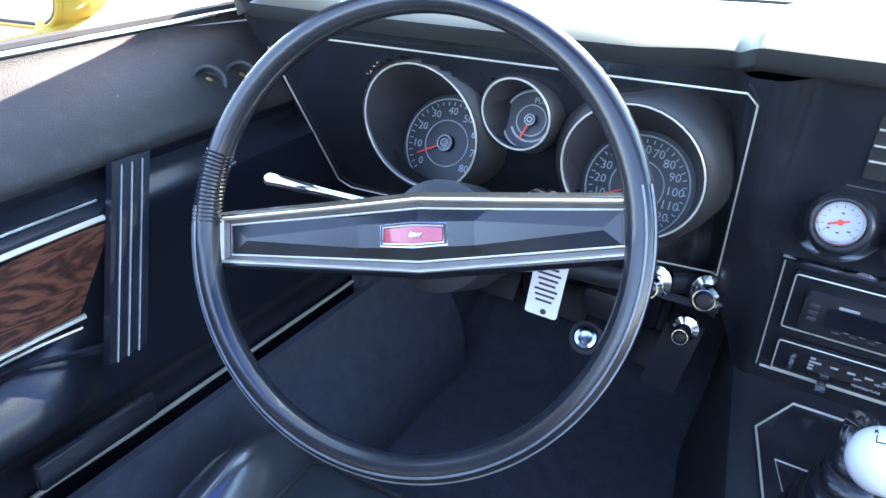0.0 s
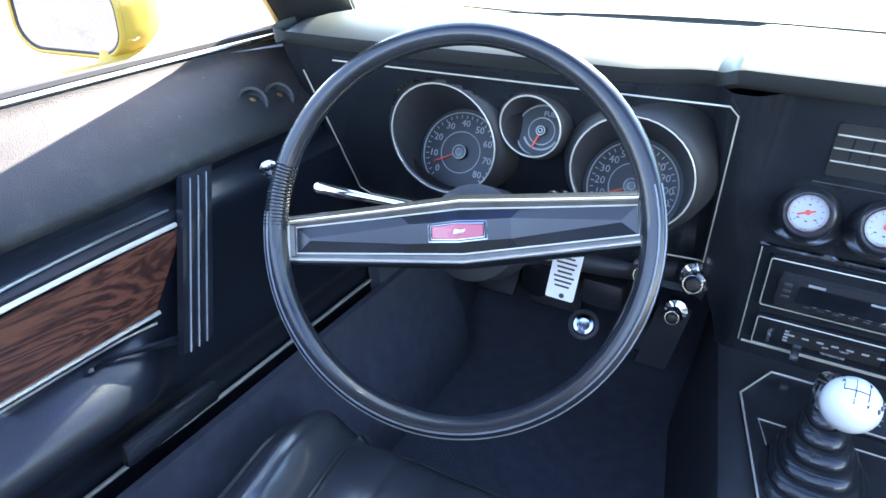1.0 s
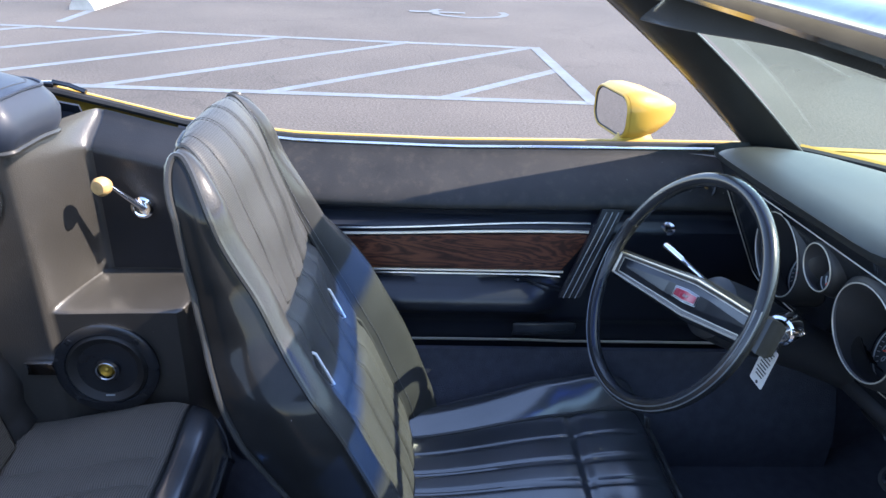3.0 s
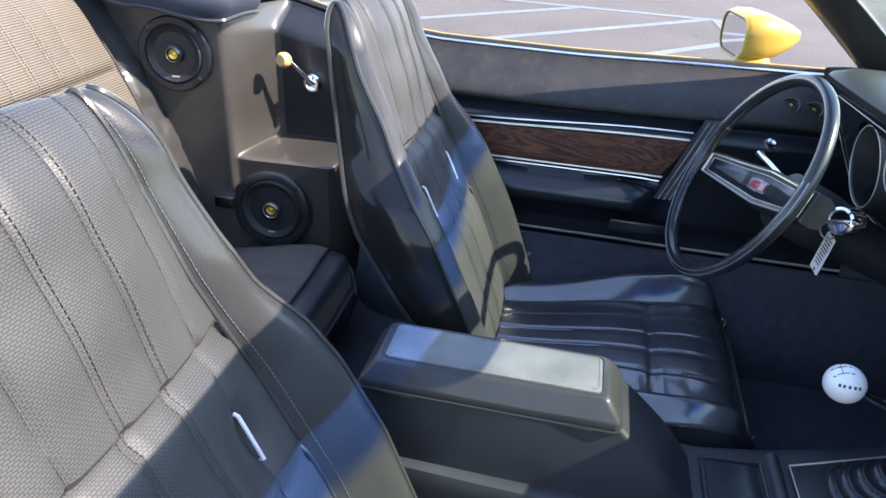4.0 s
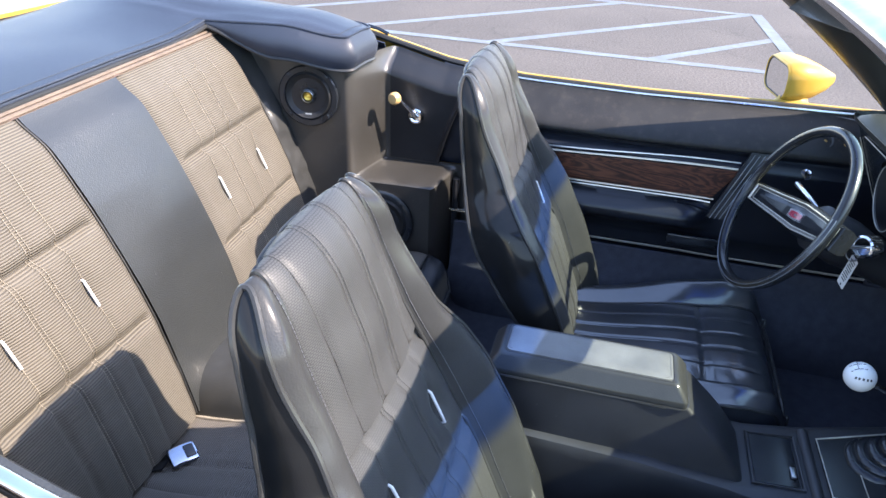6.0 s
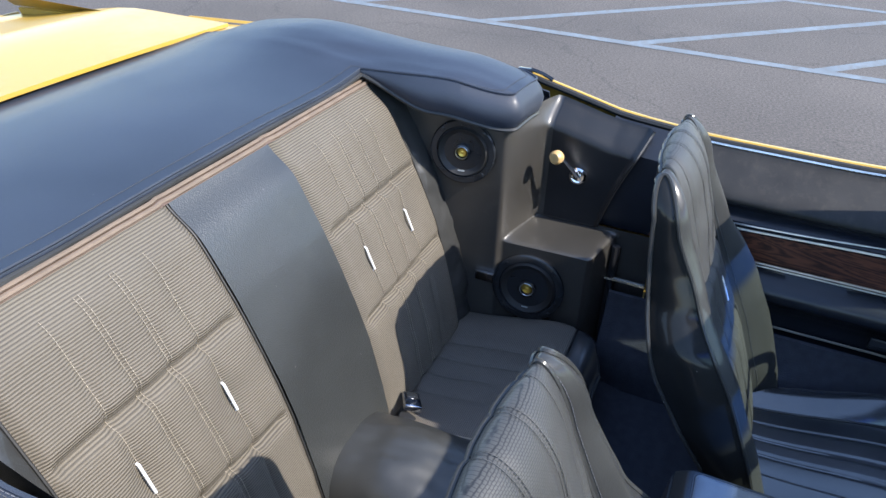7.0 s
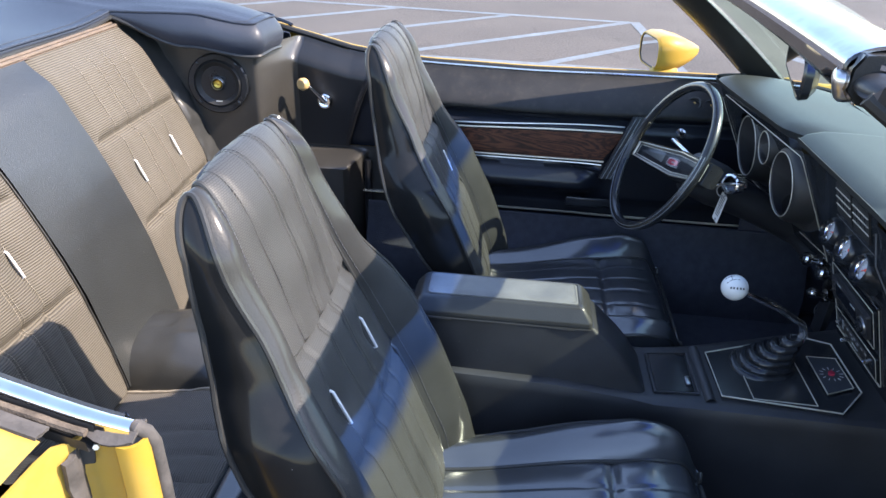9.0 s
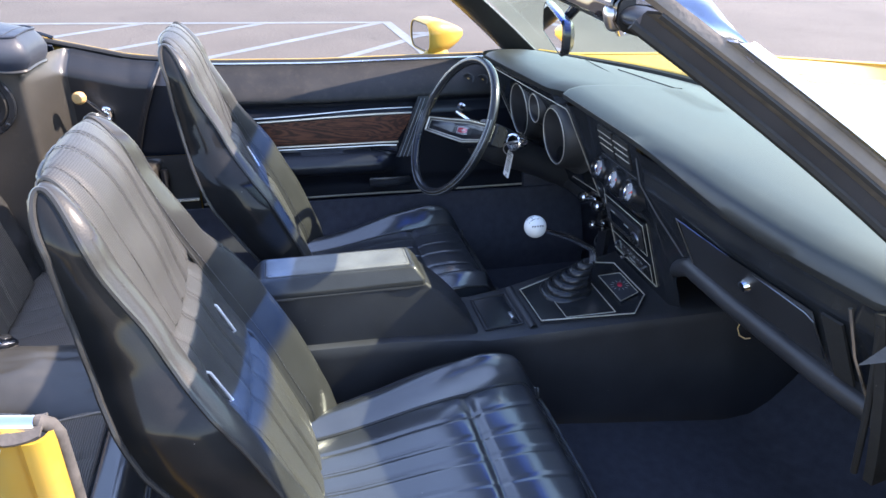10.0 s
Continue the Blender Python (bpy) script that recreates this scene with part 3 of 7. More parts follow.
# ---- car body ----
BELT = [(-2.9, 0.90), (-1.9, 0.955), (-1.1, 0.945), (-0.98, 0.918), (-0.84, 0.885), (-0.63, 0.866), (-0.33, 0.862), (0.0, 0.868), (0.35, 0.872), (1.0, 0.86), (2.0, 0.80)]


def belt(y):
    return curve_at(y, BELT)


def flank(y, z):
    """Half width of the body at a height."""
    top = belt(y)
    t = (top - z) / 0.6
    plan = 0.86 - 0.06 * smooth(-y, 1.3, 2.9) - 0.10 * smooth(y, 0.9, 2.3)
    return plan + 0.085 * math.sin(min(1.0, max(0.0, t)) * 2.0) - 0.10 * smooth(t, 0.6, 1.1)


def side_sheet(sgn, y0, y1, n, z_low=0.26):
    rows = []
    for y in spread(y0, y1, n):
        rows.append([V((sgn * flank(y, z), y, z)) for z in spread(belt(y), z_low, 14)])
    return thicken(grid(rows), 0.012)


car = thing("convertible_car", (0, 0, 0), "yellow convertible car body with its top folded", "car")
part("fender", side_sheet(-1, 0.38, 2.2, 16), YELLOW, car)
part("fender", side_sheet(1, 0.38, 2.2, 16), YELLOW, car)
part("quarter_panel", side_sheet(-1, -2.9, -0.702, 20), YELLOW, car)
part("quarter_panel", side_sheet(1, -2.9, -0.775, 20), YELLOW, car)
driver_door = part("door", side_sheet(-1, -0.695, 0.374, 16), YELLOW, car, "closed yellow driver's door")
part("door_top_lip", grid([[V((-0.862, y, belt(y) + 0.001)), V((-0.855, y, belt(y) + 0.009)), V((-0.842, y, belt(y) + 0.011)), V((-0.832, y, belt(y) + 0.004))] for y in spread(-0.695, 0.374, 20)]), YELLOW, driver_door)
part("quarter_top_lip", grid([[V((-0.862, y, belt(y) + 0.001)), V((-0.855, y, belt(y) + 0.009)), V((-0.848, y, belt(y) + 0.010)), V((-0.840, y, belt(y) + 0.004))] for y in spread(-2.2, -0.702, 20)]), YELLOW, car)
part("window_seal", tube([(-0.828, y, belt(y) + 0.006) for y in spread(-0.695, 0.33, 20)], 0.0065), RUBBER, driver_door, "black rubber window seal")
part("belt_trim", tube([(-0.815, y, belt(y) + 0.003) for y in spread(-0.695, 0.33, 20)], 0.0035), STEEL, driver_door, "thin bright belt strip")
part("quarter_seal", tube([(-0.831, y, belt(y) + 0.005) for y in spread(-1.12, -0.702, 12)], 0.0085), RUBBER, car)
part("quarter_rail_end", joined(block((-0.838, -1.105, 0.957), (0.022, 0.040, 0.012), 0.004), tube([(-0.838, -1.09, 0.962), (-0.836, -1.06, 0.957), (-0.834, -1.03, 0.946)], 0.005, 8)), DARKTRIM, car, "dark metal end of the quarter window rail")


def hood_z(x, y):
    return 0.868 - 0.09 * smooth(y, 0.9, 2.3) - 0.05 * (abs(x) / 0.75) ** 3 + 0.018 * bump(abs(x), 0.30, 0.12) * smooth(y, 0.7, 1.0)


part("hood", thicken(field(lambda y, x: (x, y + 0.10 * (1 - (x / 0.76) ** 2) * (1 - smooth(y, 0.62, 1.2)), hood_z(x, y)), spread(0.62, 2.25, 20), spread(-0.76, 0.76, 25)), 0.012), YELLOW, car, "bright yellow bonnet")
for s in (-1, 1):
    part("fender_top", field(lambda y, t: (s * (0.765 + t * (flank(y, belt(y)) - 0.765)), y, hood_z(0.76, y) + t * (belt(y) - hood_z(0.76, y))), spread(0.36, 2.2, 18), spread(0, 1, 5)), YELLOW, car)
part("nose", thicken(field(lambda x, t: (x, 2.25 + 0.1 * (1 - (x / 0.8) ** 2) + 0.05 * math.sin(3 * t), 0.78 - 0.5 * t), spread(-0.8, 0.8, 12), spread(0, 1, 6)), 0.01), YELLOW, car)
# Hidden sheet added below the cowl to keep sun out of the footwell.
part("cowl_sun_block", field(lambda x, t: (x, 0.665 - 0.36 * (abs(x) / 0.79) ** 2.6 + (0.36 + 0.36 * (abs(x) / 0.79) ** 2.6) * t, 0.838 - 0.055 * (abs(x) / 0.75) ** 3), spread(-0.80, 0.80, 33), spread(0, 1, 4)), RUBBER, car)
part("cowl", field(lambda x, t: (x, 0.70 - 0.58 * (x / 0.80) ** 4 - 0.02 + 0.14 * t, 0.872 - 0.006 * t), spread(-0.79, 0.79, 29), spread(0, 1, 3)), SEAL, car, "black cowl grille below the windscreen")
part("trunk_lid", thicken(field(lambda y, x: (x, y, 0.965 + 0.014 * (1 - (x / 0.8) ** 2) - 0.09 * smooth(-y, 2.3, 2.95)), spread(-2.93, -2.0, 14), spread(-0.79, 0.79, 15)), 0.01), YELLOW, car, "bright yellow boot lid")
part("tail", thicken(field(lambda x, t: (x, -2.93 - 0.02 * t, 0.88 - 0.55 * t), spread(-0.8, 0.8, 10), spread(0, 1, 5)), 0.01), YELLOW, car)
for s in (-1, 1):
    part("tonneau_rail", field(lambda y, t: (s * (0.74 + t * (flank(y, belt(y)) - 0.74)), y, 0.955 + t * (belt(y) - 0.955)), spread(-2.93, -1.45, 14), spread(0, 1, 5)), YELLOW, car)
for y0 in (1.45, -1.32):
    for s in (-1, 1):
        wheel = part("wheel", lathe([(0.0, -0.09), (0.20, -0.09), (0.22, -0.10), (0.31, -0.10), (0.325, -0.07), (0.325, 0.07), (0.31, 0.10), (0.22, 0.10), (0.20, 0.07), (0, 0.06)], axes((s * 0.76, y0, 0.325), (s, 0, 0)), 28), RUBBER, car, "black road wheel")
        part("rim", lathe([(0.195, 0.075), (0.16, 0.085), (0.05, 0.075), (0, 0.095)], axes((s * 0.76, y0, 0.325), (s, 0, 0)), 20), SATIN, wheel)

# passenger side: the open doorway with its lock pillar, and the door swung open
def qx(x, y):
    return x + 0.010 + 0.05 * (y + 0.87)


def rail(y):
    """Height of the quarter rail beside the open doorway: it rises towards the rear."""
    return belt(y) + 0.004 + 0.022 * smooth(-y, 0.71, 0.90)


jamb = [(0.702, -0.704), (0.705, -0.699), (0.710, -0.6965), (0.716, -0.696), (0.722, -0.698), (0.7265, -0.702), (0.7285, -0.707), (0.728, -0.713), (0.724, -0.717), (0.718, -0.719), (0.715, -0.722), (0.714, -0.727), (0.715, -0.750), (0.719, -0.757), (0.732, -0.762), (0.746, -0.768), (0.765, -0.771), (0.80, -0.773), (0.868, -0.778)]
pillar = part("lock_pillar", thicken(grid([[V((x + (0.04 * math.sin(2.2 * (0.872 - z)) if k > 15 else 0.0), y, z + (0.0065 * smooth(z, 0.80, 0.868) if k > 14 else 0.0))) for k, (x, y) in enumerate(jamb)] for z in spread(0.27, 0.868, 30)]), 0.004), YELLOW, car, "yellow door lock pillar")
part("pillar_seal", tube([(0.7045, -0.693, 0.28), (0.7045, -0.692, 0.80), (0.7055, -0.6925, 0.855), (0.709, -0.696, 0.869), (0.711, -0.703, 0.8755), (0.708, -0.716, 0.8775)], [0.007, 0.007, 0.007, 0.0075, 0.0075, 0.004], 14), SEAL, pillar, "weathered grey rubber door seal")
part("pillar_flap", thicken(grid([[V((x0 + (x1 - x0) * t, y0 + (y1 - y0) * t, 0.8790 - 0.0055 * t ** 2 - 0.003 * math.sin(2.6 * s) + 0.0012 * noise.noise(V((s * 9, t * 5, 4))))) for t in spread(0, 1, 7)] for s, x0, y0, x1, y1 in [(s, 0.702 + 0.004 * s, -0.698 - 0.050 * s, 0.7285 - 0.004 * s + 0.006 * math.sin(3 * s), -0.700 - 0.046 * s) for s in spread(0, 1, 12)]]), 0.003), SEAL, pillar, "creased grey rubber flap over the pillar head")
part("pillar_bracket", block((0, 0, 0), (0.040, 0.016, 0.004), 0.0015, axes((0.722, -0.752, 0.858), (0.85, 0.35, 0.35), (0.25, -0.95, 0.0))), RUBBER, pillar, "dark bracket under the quarter strip")
part("bracket_bolt", lathe([(0, 0.003), (0.003, 0.003), (0.0034, 0.0022), (0.0036, 0.0)], axes((0.726, -0.738, 0.861), (0.85, 0.35, 0.35)), 6), SATIN, pillar, "small hexagon bolt")
torn = []
for k, z in enumerate(spread(0.45, 0.858, 26)):
    torn.append([V((0.738 + a + 0.003 * noise.noise(V((z * 40, a * 90, 3))), -0.758 - 0.006 * abs(a) * 60 + 0.004 * noise.noise(V((z * 55, a * 60, 1))), z)) for a in spread(-0.010, 0.010, 6)])
part("torn_seal", thicken(grid(torn), 0.006), SEAL, pillar, "torn weathered rubber strip")
part("quarter_lip", field(lambda y, t: (curve_at(t, [(0, 0.868), (0.5, 0.82), (1, qx(0.735, y))]), y, belt(y) - 0.004 + 0.006 * math.sin(3.1 * t) + t * (rail(y) - belt(y))), spread(-1.45, -0.772, 16), spread(0, 1, 6)), YELLOW, car)
slots = spread(-1.10, -0.775, 22)
part("rubber_lip", thicken(grid([[V((qx(0.717 + 0.019 * t, y) + 0.0015 * noise.noise(V((y * 60, t, 0))), y, rail(y) - 0.004 + 0.004 * t + 0.003 * noise.noise(V((y * 25, t * 3, 5))))) for t in spread(0, 1, 5)] for y in slots]), 0.004), SEAL, car, "weathered grey rubber lip")
part("felt_seal", tube([(qx(0.710, y), y, rail(y) - 0.006 + 0.003 * noise.noise(V((y * 20, 0, 9)))) for y in spread(-1.08, -0.745, 24)], 0.0042, 7), FELT, car, "worn brown felt window seal")
part("window_channel", grid([[V((qx(x, y), y, rail(y) + dz)) for x, dz in ((0.704, 0.000), (0.706, -0.020), (0.718, -0.020), (0.720, -0.006))] for y in spread(-1.10, -0.74, 12)]), INK, car)
part("quarter_trim", grid([[V((qx(0.694, y) + a, y, rail(y) + 0.004 + b)) for a, b in ((-0.0085, -0.008), (-0.0070, -0.001), (-0.003, 0.0022), (0.002, 0.0026), (0.006, 0.0008), (0.0085, -0.004), (0.0095, -0.013))] for y in spread(-1.04, -0.706, 14)]), CHROME, car, "bright metal quarter window strip")
part("trim_edge", grid([[V((qx(0.674, y) + a, y, rail(y) + 0.002 + b)) for a, b in ((-0.004, -0.040), (0.000, -0.012), (0.005, -0.004), (0.011, -0.004))] for y in spread(-1.08, -0.722, 12)]), VINYL_WORN, car, "grey vinyl edge beside the strip")
part("sill", block((-0.79, -0.25, 0.33), (0.13, 1.25, 0.16), 0.02), YELLOW, car)
part("sill", block((0.742, -0.25, 0.33), (0.166, 1.25, 0.16), 0.02), YELLOW, car)
part("scuff_plate", block((0.790, -0.25, 0.413), (0.028, 1.2, 0.006), 0.002), SATIN, car)
hinge = pose(0.86, 0.36, 0, 0, 0, 74) @ pose(-0.86, -0.36, 0)
door_bm = side_sheet(1, -0.695, 0.374, 14)
bmesh.ops.transform(door_bm, matrix=hinge, verts=door_bm.verts)
open_door = part("door", door_bm, YELLOW, car, "yellow passenger door standing open")
inner_bm = thicken(grid([[V((0.80 - 0.05 * math.sin(t * 3), y, 0.866 - 0.5 * t)) for t in spread(0, 1, 10)] for y in spread(-0.69, 0.36, 8)]), 0.02)
bmesh.ops.transform(inner_bm, matrix=hinge, verts=inner_bm.verts)
part("door_lining", inner_bm, VINYL, open_door, "black door lining")
edge_bm = thicken(grid([[V((0.80 + 0.08 * t, -0.693, z)) for t in (0, 0.5, 1)] for z in spread(0.30, 0.86, 6)]), 0.006)
bmesh.ops.transform(edge_bm, matrix=hinge, verts=edge_bm.verts)
part("door_edge", edge_bm, YELLOW, open_door)

# ---- windscreen ----
def base_y(x):
    return 0.695 - 0.36 * (abs(x) / 0.79) ** 2.6


def head_y(x):
    return 0.037 - 0.105 * (abs(x) / 0.60) ** 2.4


screen = thing("windscreen", (0, 0.5, 0.87), "raked windscreen with black frame and blue shade band", "windscreen")


def screen_point(u, t):
    xb, xh = 0.79 * u, 0.60 * u
    x = xb + (xh - xb) * t
    y = base_y(xb) + (head_y(xh) - base_y(xb)) * t
    z = 0.885 + 0.308 * t + 0.020 * math.sin(math.pi * t)
    return V((x, y, z))


part("glass_pane", grid([[screen_point(u, t) for u in spread(-0.985, 0.985, 41)] for t in spread(0.0, 0.985, 17)]), WINDSHIELD, screen, "green-tinted glass with a blue shade band")


def post(s, t, a, b):
    """A point of a windscreen pillar: t from its foot to its head, a outwards and b forwards from its inner front edge."""
    grow = 1.15 - 0.15 * t
    return V((s * (0.741 - 0.166 * t + a * grow), 0.340 - 0.427 * t + b * grow * (1.0 if s < 0 else 0.5) - (0.012 * t if s < 0 else 0.0), 0.881 + 0.329 * t + 0.012 * math.sin(math.pi * t)))


for s in (-1, 1):
    ts = spread(-0.04, 1.0, 17)
    ring = [(0.0, 0.004), (0.006, -0.016), (0.020, -0.044), (0.038, -0.066), (0.052, -0.075), (0.060, -0.072), (0.068, -0.058), (0.082, -0.036), (0.092, -0.022), (0.104, -0.004), (0.098, 0.012), (0.05, 0.020)]
    if s > 0:
        ring = ring[:3] + [(0.038, -0.061), (0.052, -0.068), (0.060, -0.065), (0.067, -0.050), (0.074, -0.022), (0.080, -0.004), (0.086, 0.008), (0.094, 0.045), (0.096, 0.072), (0.080, 0.084), (0.03, 0.060)]
    side_post = part("pillar", grid([[post(s, t * (1 + (0.05 * smooth(b, -0.06, 0.0) if s > 0 else 0.0)), a, b) for a, b in ring] for t in ts], wrap=True, caps=True), VINYL if s < 0 else PLASTIC, screen, "black windscreen pillar")
    part("glass_bead", tube([post(s, t, -0.002, 0.006) for t in ts], 0.0020, 6), RIBLINE if s < 0 else RUBBER, side_post)
    if s < 0:
        part("pillar_edge", grid([[post(s, t, a, b) for a, b in ((0.056, -0.0765), (0.060, -0.076), (0.070, -0.070), (0.106, -0.006))] for t in ts]), YELLOW, side_post, "yellow painted pillar edge")
    else:
        part("pillar_bead", tube([post(s, t, 0.060, -0.063) for t in ts], 0.006, 8), RUBBER, side_post)
        part("pillar_strip", grid([[post(s, t * 1.04, a, b) for a, b in ((0.0745, -0.016), (0.0785, -0.012), (0.0850, 0.002), (0.0875, 0.008))] for t in ts]), GREYLINE, side_post, "dull grey metal strip")
        part("pillar_groove", tube([post(s, t * 1.04, 0.0865, 0.009) for t in ts], 0.0045, 6), INK, side_post)
        part("pillar_gutter", grid([[post(s, t, a, b) for a, b in ((0.089, 0.012), (0.097, 0.026), (0.100, 0.050), (0.101, 0.068))] for t in spread(-0.04, 1.09, 18)]), GUTTER, side_post, "weathered brown-grey door gutter")
        part("pillar_trim", grid([[post(s, t, a, b) for a, b in ((0.100, 0.064), (0.107, 0.066), (0.113, 0.076), (0.114, 0.100), (0.110, 0.116))] for t in spread(-0.04, 0.97, 16)]), STEEL, side_post, "bright metal pillar moulding")
rows = []
for x in spread(-0.625, 0.605, 31):
    y = head_y(x)
    deep = (y + 0.095 + 0.025 * (x / 0.6) ** 2) / 0.155
    rows.append([V((x, y + a * (deep if a < 0 else 1), 1.209 + b)) for a, b in ((0.016, -0.018), (0.010, -0.004), (-0.030, 0.018), (-0.080, 0.027), (-0.130, 0.026), (-0.150, 0.015), (-0.152, -0.002), (-0.125, -0.012), (-0.06, -0.018), (-0.01, -0.020))])
header = part("header_rail", grid(rows, wrap=True, caps=True), VINYL, screen, "black padded header rail")
part("header_trim", thicken(grid([[V((x, a + 0.020 - 0.022 * (x / 0.6) ** 2, 1.206 + b)) for a, b in [(-0.085 + 0.038 * math.cos(q), 0.018 + 0.018 * math.sin(q)) for q in spread(0.3, 3.3, 13)]] for x in spread(-0.63, 0.595, 31)]), 0.003), AGED, header, "bright metal header strip")
part("header_fascia", grid([[r[k] + V((0, -0.0025, 0.0005)) for k in (4, 5, 6)] + [0.5 * (r[6] + r[7]) + V((0, -0.002, -0.002))] for r in rows]), DARKTRIM, header, "dark polished rear face of the header")
for s in (-1, 1):
    latch = part("top_latch", block((s * 0.535, head_y(0.50) - 0.050, 1.206), (0.05, 0.046, 0.022), 0.007), SATIN, screen, "metal soft-top latch")
    part("latch_hook", tube([(s * 0.545, -0.09, 1.202), (s * 0.55, -0.085, 1.188), (s * 0.53, -0.06, 1.186)], 0.006), CHROME, latch)
    cap = part("header_corner", block((0, 0, 0), (0.026, 0.026, 0.026), 0.008, axes((s * 0.588, -0.112, 1.210), (0.15 * s, -0.35, 1), (s * 0.25, 1, 0)), 3), SATIN, header, "polished corner casting")
inner = lambda u: V((curve_at(u, [(0, 0.585), (0.3, 0.606), (0.6, 0.640), (0.8, 0.672), (1, 0.689)]), curve_at(u, [(0, -0.124), (0.3, -0.100), (0.6, -0.072), (0.8, -0.056), (1, -0.022)]), curve_at(u, [(0, 1.222), (0.3, 1.229), (0.6, 1.228), (0.8, 1.213), (1, 1.184)])))
outer = lambda u: V((curve_at(u, [(0, 0.585), (0.3, 0.622), (0.6, 0.657), (0.8, 0.678), (1, 0.698)]), curve_at(u, [(0, -0.036), (0.3, -0.036), (0.6, -0.044), (0.8, -0.037), (1, -0.011)]), curve_at(u, [(0, 1.2365), (0.3, 1.237), (0.6, 1.230), (0.8, 1.214), (1, 1.189)])))
part("corner_moulding", grid([[inner(u).lerp(outer(u), v) + V((0, 0, 0.007 * math.sin(math.pi * v) * (1 - 0.6 * u))) for v in spread(0, 1, 9)] + [inner(u).lerp(outer(u), v) + V((0, 0, -0.004)) for v in (1.0, 0.5, 0.0)] for u in spread(0, 1, 18)], wrap=True, caps=True), AGED, header, "bright metal moulding wrapping the screen corner")
part("pillar_head", ball((0.614, -0.098, 1.213), 1.0, (0.030, 0.020, 0.011)), PLASTIC, side_post, "rounded black top of the pillar")
part("base_seal", tube([screen_point(u, 0.0) + V((0, -0.004, 0.002)) for u in spread(-1, 1, 41)], 0.009, 6), RUBBER, screen)
part("base_trim", tube([screen_point(u, 0.0) + V((0, 0.018, 0.004)) for u in spread(-1, 1, 41)], 0.008, 6), YELLOW, screen)
for k, (xa, xb) in enumerate(((-0.55, -0.02), (0.10, 0.60))):
    wiper = part("wiper", tube([(x, base_y(x) + 0.040, 0.882 + 0.004 * math.sin(i)) for i, x in enumerate(spread(xa, xb, 9))], 0.004, 6), RUBBER, screen, "black wiper arm")

# ---- sun visors ----
def visor_edge(x):
    ax_ = abs(x + 0.026)
    return V((x, -0.028 - 0.075 * (ax_ / 0.55) ** 1.6, 1.178 - 0.024 * smooth(ax_, 0.08, 0.50)))


for s in (-1, 1):
    vis = thing("sun_visor", (s * 0.30, -0.06, 1.18), "black padded sun visor folded up under the header", "sun visor", group="sun visors")
    xs_v = [-0.026 + s * d for d in [0.030, 0.0312, 0.0335, 0.037] + spread(0.043, 0.50, 25)]
    rows = []
    for x in xs_v:
        d = abs(x + 0.026)
        tall = 0.018 + (0.062 * smooth(d, 0.10, 0.22) if s < 0 else 0.010 + 0.020 * (1 - smooth(d, 0.20, 0.38)))
        end = smooth(d, 0.028, 0.037) * (1 - 0.45 * smooth(d, 0.478, 0.50))
        e = visor_edge(x) + (V((0, 0, 0)) if s < 0 else V((0, 0.022 - 0.016 * (1 - smooth(d, 0.14, 0.36)), 0.008 + 0.026 * smooth(d, 0.08, 0.50) - 0.014 * (1 - smooth(d, 0.14, 0.36)))))
        ring = []
        for k in range(12):
            a = 2 * math.pi * k / 12
            up, out = tall * (0.5 - 0.5 * math.cos(a)) * end, 0.009 * math.sin(a) * (0.4 + 0.6 * end)
            ring.append(e + V((0, 0.62 * up - 0.80 * out, 0.62 * up - 0.45 * out)))
        rows.append(ring)
    part("panel", grid(rows, wrap=True, caps=True), VINYL, vis, "black vinyl visor pad")
    part("edge_seam", tube([r[9] for r in rows[2:-2]], 0.0016, 5), RUBBER, vis)
    part("hinge_pin", tube([V((-0.026 + s * 0.020, -0.030, 1.190)), V((-0.026 + s * 0.038, -0.030, 1.189))], 0.005, 10), CHROME, vis, "bright hinge pin")
part("visor_bracket", block((-0.026, -0.030, 1.192), (0.040, 0.018, 0.026), 0.003), GREYCONE, header, "grey plastic visor bracket")

# ---- rear-view mirror ----
mc = V((-0.064, 0.092, 1.088))
mm = axes(mc, (-0.225, -0.972, -0.035))
mm = mm @ pose(0, 0, 0, 0, 0, -2)


def pill(w, h, r, n=8, skew=0.0):
    pts = []
    for cx, cy, a0 in ((w - r, h - r, 0), (-w + r, h - r, 90), (-w + r, -h + r, 180), (w - r, -h + r, 270)):
        for k in range(n + 1):
            a = radians(a0 + 90 * k / n)
            x, y = cx + r * math.cos(a), cy + r * math.sin(a)
            pts.append((x, y + skew * x))
    return pts


rv = thing("rear_view_mirror", mc, "black rear-view mirror on a stubby windscreen stalk", "mirror")
rim_rows = []
for w, h, z in ((0.125, 0.031, 0.004), (0.128, 0.034, 0.0), (0.126, 0.032, -0.012), (0.11, 0.024, -0.022), (0.06, 0.012, -0.026)):
    rim_rows.append([mm @ V((x, y, z)) for x, y in pill(w, h, min(h, 0.026))])
rim_rows.insert(0, [mm @ V((x, y, 0.001)) for x, y in pill(0.121, 0.027, 0.022)])
part("housing", grid(rim_rows, wrap=True, caps=True), GLOSS, rv)
part("mirror_glass", prism(pill(0.121, 0.0275, 0.0225), 0.002, mm @ pose(0, 0, 0.0015)), MIRROR, rv, "silvered mirror glass")
part("stalk", tube([mm @ V((-0.004, 0.008, -0.02)), mm @ V((-0.002, 0.020, -0.028)), V((-0.030, 0.126, 1.138)), V((-0.027, 0.130, 1.141))], [0.009, 0.010, 0.012, 0.013], 12), GLOSS, rv)
